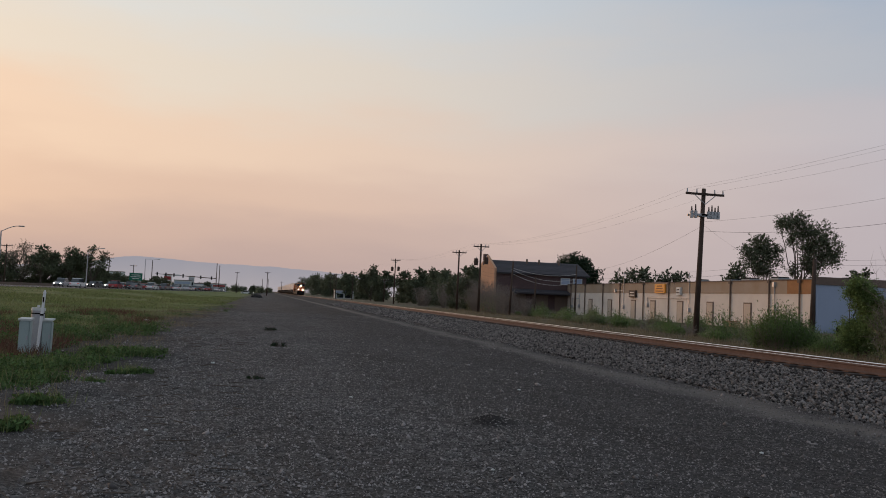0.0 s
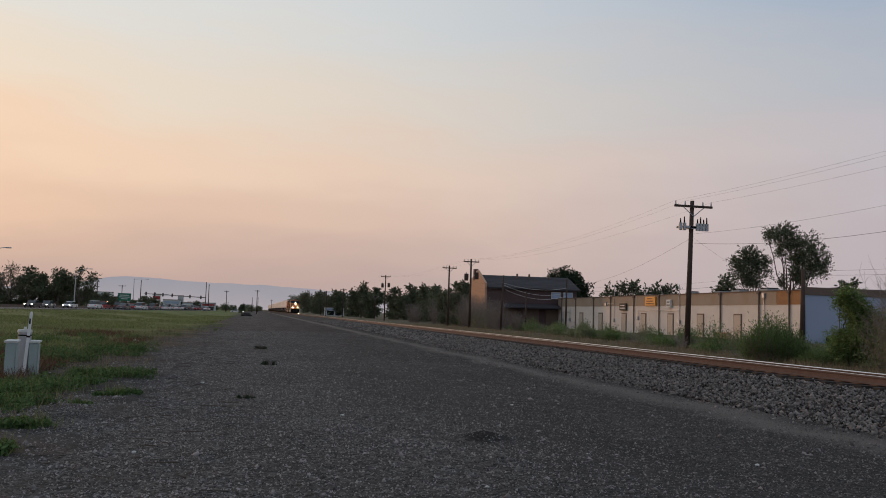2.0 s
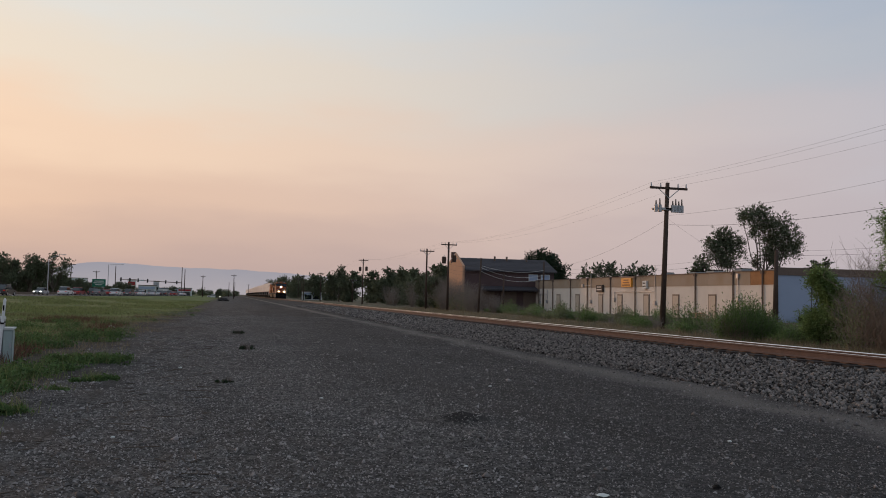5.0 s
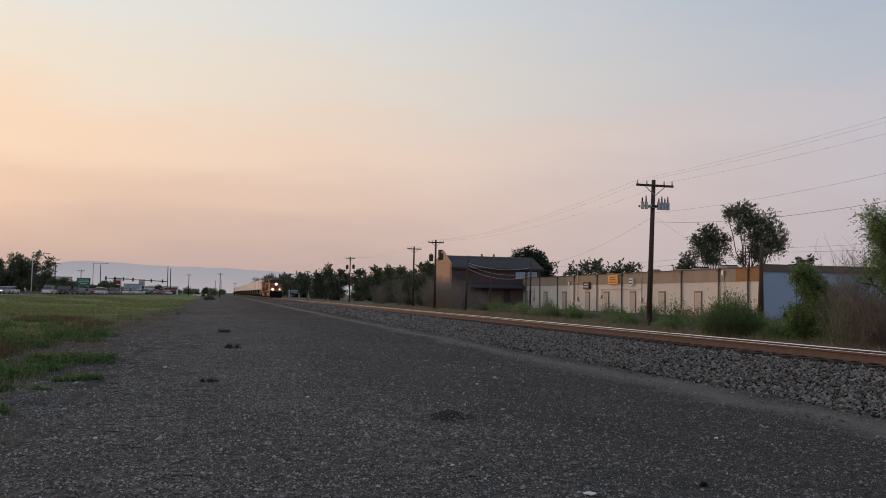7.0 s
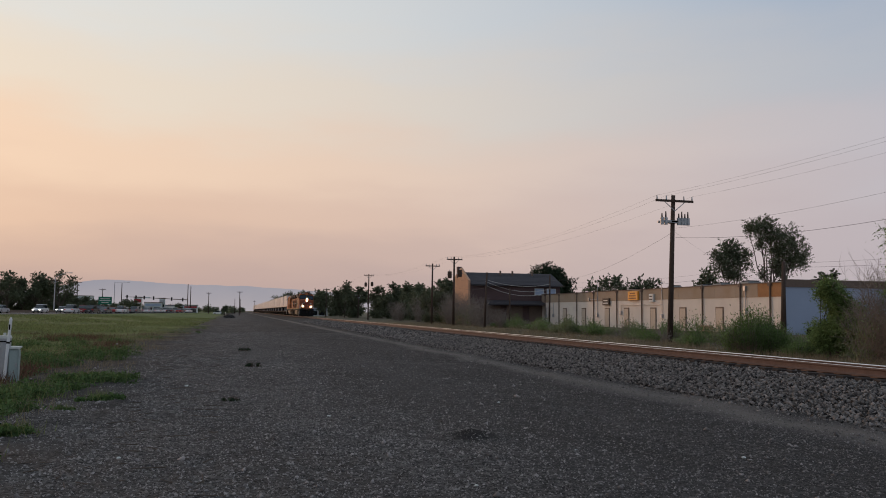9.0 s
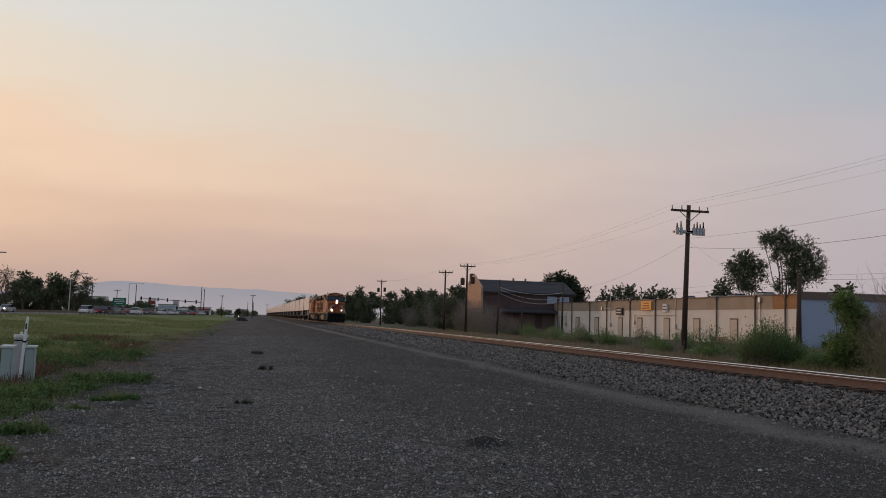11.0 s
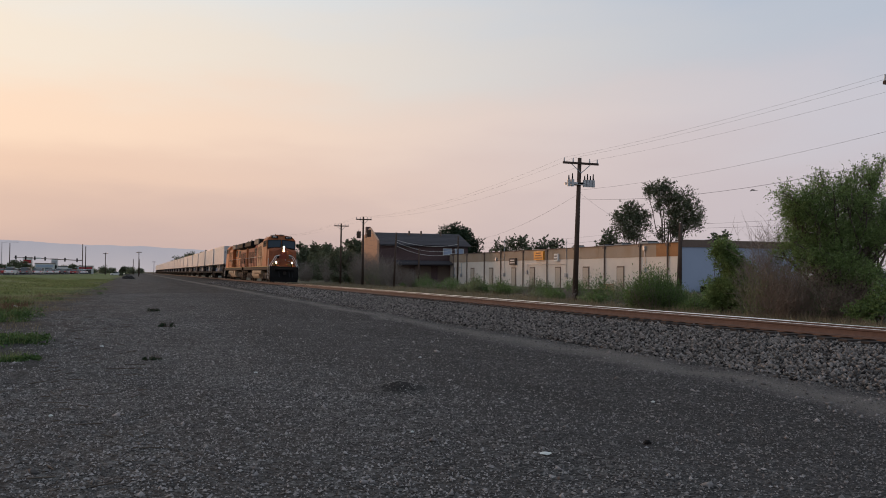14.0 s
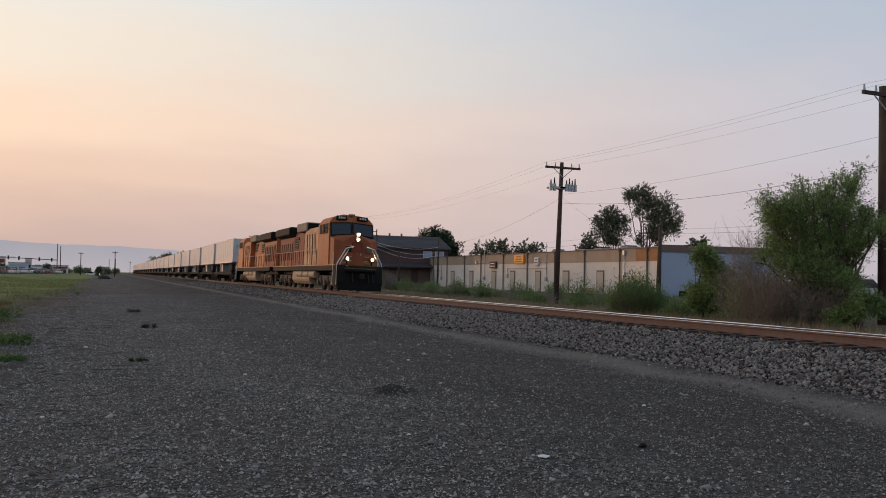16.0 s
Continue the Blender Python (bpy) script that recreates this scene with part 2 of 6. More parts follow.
M_evergreen = material("evergreen_needles", (0.03, 0.05, 0.024), 0.8, vary=0.2, scale=0.3, fine=8, bump=0, island=0.4, trans=0.15)
M_brush = material("dead_brush", (0.25, 0.185, 0.14), 0.95, vary=0.25, scale=2, fine=25, bump=0.1)
M_rooftop = material("weathered_unit_casing", (0.25, 0.255, 0.25), 0.7, vary=0.15)
M_deadweed = material("dead_weeds", (0.13, 0.07, 0.045), 0.9, vary=0.2, scale=1, fine=9, bump=0, island=0.35, trans=0.2)
M_bark = material("bark", (0.12, 0.095, 0.075), 0.95, vary=0.3, scale=4, fine=25, bump=0.6)
M_twig = material("grey_twigs", (0.27, 0.225, 0.19), 0.95, vary=0.25, scale=4, fine=25, bump=0.2)
M_pole = material("creosote_pole_wood", (0.075, 0.05, 0.038), 0.9, vary=0.3, scale=2, fine=30, bump=0.5)
M_grey_metal = material("galvanised_metal", (0.42, 0.43, 0.44), 0.5, 0.6, 0.12, 5, 40, 0.05)
M_wire = material("weathered_wire", (0.07, 0.066, 0.066), 0.6, vary=0.1, bump=0)
M_black = material("black_paint", (0.010, 0.0095, 0.009), 0.7, vary=0.25, scale=4, fine=30, bump=0.08, spec=0.12)
M_undercar = material("dusty_black_steel", (0.03, 0.025, 0.021), 0.85, vary=0.35, scale=3, fine=25, bump=0.2, spec=0.12)
M_orange = material("faded_orange_paint", (0.46, 0.125, 0.04), 0.6, vary=0.3, scale=0.7, fine=9, bump=0.04, second=(0.47, 0.22, 0.10), spec=0.2, obj=0.25)
M_rail_pale = material("pale_front_handrail", (0.60, 0.57, 0.53), 0.6, vary=0.08, bump=0)
# faded tan blotches plus warm sun on the side, both in the colour
M_hood = material("faded_sunlit_orange_paint", (0.46, 0.215, 0.105), 0.6, vary=0.3, scale=0.9, fine=9, bump=0.04, second=(0.54, 0.36, 0.22), spec=0.2, obj=0.25)
M_nose = material("dark_orange_paint", (0.27, 0.075, 0.025), 0.6, vary=0.2, scale=1.5, fine=20, bump=0.04, second=(0.19, 0.055, 0.024), spec=0.2)
M_roofgrime = material("sooty_roof_paint", (0.16, 0.12, 0.095), 0.75, vary=0.3, scale=1.5, fine=20, bump=0.1)
# tan lightened to the sunlit side of the box, light put into the colour
M_gridbox = material("sunlit_tan_grid_housing", (0.27, 0.215, 0.17), 0.75, vary=0.25, scale=1.5, fine=20, bump=0.1)
M_yellow = material("yellow_stripe_paint", (0.36, 0.225, 0.055), 0.55, vary=0.15)
M_tank = material("dusty_tan_tank", (0.42, 0.30, 0.19), 0.7, vary=0.25, scale=2, fine=25, bump=0.1)
M_silver = material("silver_handrail", (0.40, 0.37, 0.34), 0.6, 0.0, 0.1, bump=0)
M_cabglass = material("tinted_cab_glass", (0.014, 0.026, 0.038), 0.2, vary=0.15, bump=0, spec=0.4)
M_truck = material("dust_coated_truck_frame", (0.12, 0.09, 0.068), 0.85, vary=0.4, scale=3, fine=25, bump=0.2)
M_redpaint = material("dark_red_orange_paint", (0.24, 0.045, 0.022), 0.65, vary=0.25, scale=1.5, fine=18, bump=0.05, second=(0.16, 0.04, 0.025))
M_glass = material("dark_window_glass", (0.012, 0.02, 0.026), 0.06, vary=0.05, bump=0, spec=0.8)
M_head = glow("headlight_glow", (1.0, 0.62, 0.30), 240.0)
M_ditch = glow("ditch_light_glow", (1.0, 0.62, 0.30), 200.0)
M_trailer = material("white_trailer_panel", (0.53, 0.52, 0.51), 0.45, vary=0.06, scale=0.8, fine=20, bump=0.02, obj=0.08, second=(0.45, 0.44, 0.43))
M_trailer_rim = material("aluminium_trailer_rail", (0.45, 0.45, 0.46), 0.5, 0.4, 0.1)
M_rubber = material("tyre_rubber", (0.025, 0.025, 0.026), 0.85, vary=0.2, bump=0.1)
M_cream = material("cream_painted_block", (0.74, 0.66, 0.58), 0.85, vary=0.06, scale=0.9, fine=25, bump=0.15, second=(0.68, 0.60, 0.53))
M_fascia = material("tan_fascia_panel", (0.38, 0.295, 0.225), 0.85, vary=0.12, scale=0.7, fine=20, bump=0.1, second=(0.35, 0.255, 0.175))
M_fascia2 = material("brown_fascia_panel", (0.38, 0.19, 0.085), 0.85, vary=0.2, scale=2.0, fine=20, bump=0.1)
M_blue = material("blue_grey_painted_wall", (0.33, 0.39, 0.50), 0.85, vary=0.05, scale=0.6, fine=25, bump=0.1)
M_pipe = material("dark_brown_downpipe", (0.16, 0.115, 0.09), 0.7, vary=0.15)
M_door = material("beige_steel_door", (0.52, 0.43, 0.345), 0.6, vary=0.08)
M_door_frame = material("brown_door_frame", (0.20, 0.14, 0.105), 0.7, vary=0.1)
M_roofing = material("gravel_roofing", (0.20, 0.19, 0.18), 0.95, vary=0.25, scale=1, fine=20)
M_sign = material("orange_sign_face", (0.80, 0.34, 0.05), 0.5, vary=0.05, bump=0)
M_signdark = material("dark_sign_face", (0.05, 0.04, 0.035), 0.6, vary=0.1, bump=0)
M_signwhite = material("white_sign_paint", (0.72, 0.70, 0.66), 0.6, vary=0.05, bump=0)
M_tanbrick = material("tan_rendered_gable", (0.52, 0.31, 0.20), 0.9, vary=0.1, scale=1.2, fine=18, bump=0.2)
M_maroon = material("dark_maroon_siding", (0.105, 0.068, 0.066), 0.85, vary=0.12, scale=1.2, fine=18, bump=0.2)
M_shingle = material("charcoal_shingle", (0.055, 0.05, 0.055), 0.9, vary=0.15, scale=1.5, fine=12, bump=0.3, obj=0.12)
M_asphalt = material("asphalt", (0.07, 0.068, 0.067), 0.9, vary=0.2, scale=0.3, fine=20)
M_white_paint = material("white_paint", (0.75, 0.75, 0.74), 0.6, vary=0.06, bump=0.02)
M_cabinet = material("grey_green_cabinet", (0.33, 0.40, 0.385), 0.6, vary=0.1, scale=3, fine=40, bump=0.04)
M_cabinet_top = material("pale_cabinet_lid", (0.55, 0.57, 0.55), 0.6, vary=0.08, bump=0.02)
M_greensign = material("green_road_sign", (0.02, 0.16, 0.10), 0.5, vary=0.05, bump=0)
M_red = material("red_storefront", (0.30, 0.03, 0.035), 0.6, vary=0.1, bump=0)


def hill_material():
    """Glowing backdrop slopes with haze painted in: paler towards the foot, faint ridges."""
    m = glow("painted_haze_mountains", (0.375, 0.35, 0.385), 1.0)
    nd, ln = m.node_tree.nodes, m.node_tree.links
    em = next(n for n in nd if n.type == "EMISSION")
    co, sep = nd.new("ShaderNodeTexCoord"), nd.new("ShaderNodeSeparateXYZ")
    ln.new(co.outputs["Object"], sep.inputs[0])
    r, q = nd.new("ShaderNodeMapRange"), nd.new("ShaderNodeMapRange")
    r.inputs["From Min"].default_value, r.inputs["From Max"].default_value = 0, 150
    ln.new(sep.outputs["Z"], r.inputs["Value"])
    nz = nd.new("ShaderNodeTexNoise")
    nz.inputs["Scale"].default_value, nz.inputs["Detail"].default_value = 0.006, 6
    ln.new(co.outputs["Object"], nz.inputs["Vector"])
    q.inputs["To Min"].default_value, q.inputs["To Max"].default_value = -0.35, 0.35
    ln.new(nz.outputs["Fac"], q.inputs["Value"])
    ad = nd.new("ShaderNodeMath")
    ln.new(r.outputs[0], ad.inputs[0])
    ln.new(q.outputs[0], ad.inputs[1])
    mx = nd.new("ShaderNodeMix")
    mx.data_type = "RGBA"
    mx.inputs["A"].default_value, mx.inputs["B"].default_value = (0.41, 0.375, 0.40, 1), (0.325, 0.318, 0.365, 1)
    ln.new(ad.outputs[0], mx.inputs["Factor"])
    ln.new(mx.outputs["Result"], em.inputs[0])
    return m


M_hill = hill_material()


# ---- mesh tools ----
def cube(bm, cx, cy, cz, sx, sy, sz, m=None):
    mat = Matrix.Translation((cx, cy, cz)) @ Matrix.Diagonal((sx, sy, sz, 1))
    bmesh.ops.create_cube(bm, size=1, matrix=(m @ mat) if m else mat)


def rod(bm, a, b, r0, r1=None, seg=8):
    a, b = Vector(a), Vector(b)
    d = b - a
    m = Matrix.Translation((a + b) / 2) @ d.to_track_quat("Z", "Y").to_matrix().to_4x4()
    bmesh.ops.create_cone(bm, cap_ends=True, segments=seg, radius1=r0, radius2=r0 if r1 is None else r1, depth=d.length, matrix=m)


def prism(bm, outline, axis, lo, hi):
    """An outline of (u, v) pairs pushed along x (u=y, v=z) or y (u=x, v=z) from lo to hi."""
    put = (lambda u, v, w: (w, u, v)) if axis == "x" else (lambda u, v, w: (u, w, v)) if axis == "y" else (lambda u, v, w: (u, v, w))
    a = [bm.verts.new(put(u, v, lo)) for u, v in outline]
    b = [bm.verts.new(put(u, v, hi)) for u, v in outline]
    bm.faces.new(a)
    bm.faces.new(b[::-1])
    n = len(a)
    for i in range(n):
        bm.faces.new((a[i], b[i], b[(i + 1) % n], a[(i + 1) % n]))
    bmesh.ops.recalc_face_normals(bm, faces=bm.faces)


def soften(bm, w=0.02, seg=2):
    bmesh.ops.bevel(bm, geom=[e for e in bm.edges if len(e.link_faces) == 2 and e.calc_face_angle(0) > 0.6], offset=w, segments=seg, affect="EDGES", clamp_overlap=True)


def mesh_of(name, bm, mat):
    me = bpy.data.meshes.new(name)
    bm.normal_update()
    bm.to_mesh(me)
    bm.free()
    me.materials.append(mat)
    return me


def part(name, bm, mat, parent=None, label=""):
    ob = new(name, mesh_of(name, bm, mat))
    ob.parent = parent
    return tagged(ob, label)


def smooth(ob):
    ob.data.polygons.foreach_set("use_smooth", [True] * len(ob.data.polygons))
    return ob


def empty(name, x=0, y=0, z=0, rz=0):
    e = new(name)
    e.matrix_basis = pose(x, y, z, 0, 0, rz)
    return e


def arrays_mesh(name, verts, faces, mat):
    """A mesh from numpy arrays, faces all of one size."""
    me = bpy.data.meshes.new(name)
    n, k = faces.shape
    me.vertices.add(len(verts))
    me.vertices.foreach_set("co", verts.astype(np.float32).ravel())
    me.loops.add(n * k)
    me.loops.foreach_set("vertex_index", faces.astype(np.int32).ravel())
    me.polygons.add(n)
    me.polygons.foreach_set("loop_start", np.arange(0, n * k, k, dtype=np.int32))
    me.polygons.foreach_set("loop_total", np.full(n, k, dtype=np.int32))
    me.update(calc_edges=True)
    me.materials.append(mat)
    return me


RNG = np.random.default_rng(7)


def leaf_cloud(centres, radii, count, size, squash=1.0, shell=0.35):
    """count leaf quads scattered in the balls; denser to the outside. Returns verts, faces."""
    c = np.asarray(centres, float)
    r = np.asarray(radii, float)
    w = r ** 2 / (r ** 2).sum()
    k = RNG.choice(len(c), count, p=w)
    d = RNG.normal(size=(count, 3))
    d /= np.linalg.norm(d, axis=1)[:, None]
    rad = (shell + (1 - shell) * RNG.random(count)) ** 0.7 * (0.8 + 0.45 * RNG.random(count))
    p = c[k] + d * (rad * r[k])[:, None] * [1, 1, squash]
    u = RNG.normal(size=(count, 3))
    u /= np.linalg.norm(u, axis=1)[:, None]
    n = d + 0.9 * RNG.normal(size=(count, 3))
    v = np.cross(n, u)
    v /= np.linalg.norm(v, axis=1)[:, None] + 1e-9
    s = size * (0.55 + 0.9 * RNG.random(count))[:, None]
    q = np.stack([p - u * s, p + v * s * 0.5, p + u * s, p - v * s * 0.5], 1).reshape(-1, 3)
    return q, np.arange(count * 4).reshape(-1, 4)


def sprigs(centres, radii, count, size, length, per=10, up=0.3):
    """Leaves strung along thin drooping shoots that stick out of the balls: a feathery crown."""
    c, r = np.asarray(centres, float), np.asarray(radii, float)
    n = max(1, count // per)
    k = RNG.choice(len(c), n, p=r ** 2 / (r ** 2).sum())
    d = RNG.normal(size=(n, 3))
    d /= np.linalg.norm(d, axis=1)[:, None]
    o = c[k] + d * (r[k] * (0.15 + 0.75 * RNG.random(n) ** 0.6))[:, None]
    w = d * 0.7 + RNG.normal(size=(n, 3)) * 0.45 + [0, 0, up]
    w /= np.linalg.norm(w, axis=1)[:, None]
    return shoots(o, w * (length * (0.4 + 1.1 * RNG.random(n) ** 1.5))[:, None], per, size)


def shoots(o, w, per, size, start=0.0, droop=0.22, slim=0.42, stray=0.6):
    """per leaves along each shoot from o by w."""
    n = len(o)
    L = np.linalg.norm(w, axis=1)[:, None, None]
    t = start + (1 - start) * (np.arange(per)[None, :, None] + RNG.random((n, per, 1))) / per
    p = o[:, None] + w[:, None] * t + RNG.normal(size=(n, per, 3)) * 0.10 * L * (1.1 - 0.6 * t)
    p = p - np.array([0, 0, droop]) * L * t ** 2
    p = p.reshape(-1, 3)
    m = len(p)
    u = np.repeat(w / L[:, :, 0], per, axis=0) * 0.7 + RNG.normal(size=(m, 3)) * stray
    u /= np.linalg.norm(u, axis=1)[:, None]
    v = np.cross(u, RNG.normal(size=(m, 3)))
    v /= np.linalg.norm(v, axis=1)[:, None] + 1e-9
    s = size * (0.55 + 0.9 * RNG.random(m))[:, None]
    q = np.stack([p - u * s, p + v * s * slim, p + u * s, p - v * s * slim], 1).reshape(-1, 3)
    return q, np.arange(m * 4).reshape(-1, 4)


def blades(px, py, pz, h, w, lean=0.35):
    n = len(px)
    a = RNG.random(n) * math.tau
    dx, dy = np.cos(a) * w, np.sin(a) * w
    b = RNG.random(n) * math.tau
    hh = h * (0.5 + RNG.random(n))
    lx, ly = np.cos(b) * hh * lean * RNG.random(n) * 2, np.sin(b) * hh * lean * RNG.random(n) * 2
    base1 = np.stack([px - dx, py - dy, pz], 1)
    base2 = np.stack([px + dx, py + dy, pz], 1)
    tip = np.stack([px + lx, py + ly, pz + hh], 1)
    return np.stack([base1, base2, tip], 1).reshape(-1, 3), np.arange(n * 3).reshape(-1, 3)


# ---- the ground ----
def rise(x, y):
    """Height of the ground: flat lot, grass rising to the highway bank, level strip beyond the track."""
    x, y = np.asarray(x, float), np.asarray(y, float)
    z = np.zeros_like(x + y)
    road = ROAD_X0 + ROAD_SLOPE * y
    foot = np.maximum(-5.0, road + 13)
    t = np.clip((x - (road + 9)) / (foot - (road + 9)), 0, 1)
    z = np.where(x < foot, ROAD_Z * (1 - t) ** 1.5, z)
    z = np.where(x < road + 9, ROAD_Z - 0.03, z)
    s = np.clip((y - 330) / 150, 0, 1)
    z = z * (1 - s)
    z = np.where(x > 17, np.clip((x - 22) / 18, 0, 1) * 0.18, z)
    return z


ROAD_X0, ROAD_SLOPE, ROAD_Z = -56.5, 0.115, 0.69


def bumps(x, y):
    """Unevenness of the lot, with the low dark mound and the broken ground along the grass."""
    k = 1.0 if x < 9 else 0.3
    z = k * (0.035 * noise.noise((x * 0.5, y * 0.25, 0)) + 0.016 * noise.noise((x * 1.9, y * 1.2, 3.0)) + 0.008 * noise.noise((x * 4.2, y * 4.2, 7.0)))
    z += 0.09 * math.exp(-((x - 2.96) ** 2 / 0.12 + (y - 10.25) ** 2 / 0.06))
    if x < 1.5:
        z += 0.022 * min(1.0, (1.5 - x) / 3) * noise.noise((x * 2.6, y * 2.2, 19.0))
    if x < -2:
        z += 0.10 * abs(noise.noise((x * 0.8, y * 0.5, 11.0)))
    return z


def build_ground():
    xs = np.concatenate([[-4300, -2000, -900, -400, -220, -140, -100], np.arange(-80, -14, 3), np.arange(-14, 10, 0.2), np.arange(10, 18, 0.5), np.arange(18, 60, 3), [70, 100, 200, 500, 1200, 2500, 4300]])
    ys = np.concatenate([[-4300, -1500, -400, -100, -30, -10], np.arange(-4, 30, 0.22), np.arange(30, 80, 0.8), np.arange(80, 340, 6), [360, 420, 500, 600, 800, 1200, 2000, 3000, 4400]])
    X, Y = np.meshgrid(xs, ys)
    Z = rise(X, Y)
    near = (np.abs(X) < 14) & (Y > -5) & (Y < 90)
    flat, Xf, Yf = Z.ravel(), X.ravel(), Y.ravel()
    for i in np.nonzero(near.ravel())[0]:
        flat[i] += bumps(Xf[i], Yf[i])
    ny, nx = X.shape
    idx = np.arange(nx * ny).reshape(ny, nx)
    f = np.stack([idx[:-1, :-1], idx[:-1, 1:], idx[1:, 1:], idx[1:, :-1]], -1).reshape(-1, 4)
    me = arrays_mesh("ground", np.stack([Xf, Yf, flat], 1), f, M_ground)
    me.polygons.foreach_set("use_smooth", [True] * len(me.polygons))
    return tagged(new("ground", me), "grey gravel lot with a grass verge along it", "ground", kind="structure")


ground = build_ground()
TRACK_X, RAIL_Z, CANT = 14.1, 0.49, 1.9


def rail_top(x0):
    """Height of the rail head: the track is canted away from the lot."""
    return RAIL_Z - (x0 - TRACK_X) * math.tan(math.radians(CANT))


def build_ballast():
    bm = bmesh.new()
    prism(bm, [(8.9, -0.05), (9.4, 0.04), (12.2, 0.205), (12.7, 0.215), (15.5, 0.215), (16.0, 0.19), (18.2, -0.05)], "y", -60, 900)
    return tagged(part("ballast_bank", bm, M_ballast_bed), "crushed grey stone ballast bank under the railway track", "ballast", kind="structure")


ballast = build_ballast()


def rail_profile(x0):
    half = [(0.076, 0), (0.076, 0.014), (0.018, 0.034), (0.011, 0.05), (0.011, 0.136), (0.038, 0.148), (0.038, 0.175), (0.028, 0.188)]
    return [(x0 + a, b) for a, b in half] + [(x0 - a, b) for a, b in half[::-1]]


def build_rail(x0, name_label):
    top = rail_top(x0)
    bm = bmesh.new()
    prism(bm, [(u, v + top - 0.19) for u, v in rail_profile(x0)], "y", -60, 900)
    r = tagged(part("rail", bm, M_rail_side), name_label, "rail", "rails of the track", kind="structure")
    bm = bmesh.new()
    g = 1 if x0 < TRACK_X else -1    # the wheels polish the gauge side of the head
    prism(bm, [(x0 - g * 0.012, top - 0.006), (x0 - g * 0.006, top + 0.004), (x0 + g * 0.031, top - 0.003), (x0 + g * 0.037, top - 0.012)], "y", -60, 900)
    part("running_surface", bm, M_rail_top, r, "polished running surface")


for gx in (-0.7175, 0.7175):
    build_rail(TRACK_X + gx, "long rusty steel rail with a polished top")


# ---- the train ----
def wheelset_mesh():
    bm = bmesh.new()
    for sx in (-0.72, 0.72):
        rod(bm, (sx - 0.06, 0, 0), (sx + 0.06, 0, 0), 0.48, seg=20)
        rod(bm, (sx - 0.10 * (1 if sx > 0 else -1), 0, 0), (sx - 0.06 * (1 if sx > 0 else -1), 0, 0), 0.52, seg=20)
    rod(bm, (-0.8, 0, 0), (0.8, 0, 0), 0.09)
    return mesh_of("wheelset", bm, M_undercar)


WHEELSET = wheelset_mesh()


def bogie(parent, y, axles, mat=M_undercar):
    bm = bmesh.new()
    span = (axles - 1) * 1.85
    for sx in (-1.08, 1.08):
        prism(bm, [(y - span / 2 - 0.55, 0.75), (y - span / 2 - 0.3, 0.95), (y + span / 2 + 0.3, 0.95), (y + span / 2 + 0.55, 0.75), (y + span / 2 + 0.3, 0.60), (y + 0.35, 0.62), (y, 0.42), (y - 0.35, 0.62), (y - span / 2 - 0.3, 0.60)], "x", sx - 0.07, sx + 0.07)
        for k in range(axles):
            cube(bm, sx, y - span / 2 + k * 1.85, 0.52, 0.3, 0.36, 0.36)
        for k in range(axles - 1):
            rod(bm, (sx * 1.04, y - span / 2 + (k + 0.5) * 1.85, 0.45), (sx * 1.04, y - span / 2 + (k + 0.5) * 1.85, 0.9), 0.13)
    cube(bm, 0, y, 0.8, 2.1, 0.6, 0.3)
    b = part("bogie", bm, mat, parent)
    for k in range(axles):
        w = new("wheelset", WHEELSET)
        w.parent = b
        w.matrix_basis = pose(0, y - span / 2 + k * 1.85, 0.52)


def pane(bm, pts, depth=0.02):
    """A thin slab on a polygon of points, pushed along its normal."""
    n = (Vector(pts[1]) - Vector(pts[0])).cross(Vector(pts[2]) - Vector(pts[1])).normalized() * depth
    a = [bm.verts.new(Vector(p) + n) for p in pts]
    b = [bm.verts.new(Vector(p) - n) for p in pts]
    bm.faces.new(a)
    bm.faces.new(b[::-1])
    for i in range(len(a)):
        j = (i + 1) % len(a)
        bm.faces.new((a[i], b[i], b[j], a[j]))


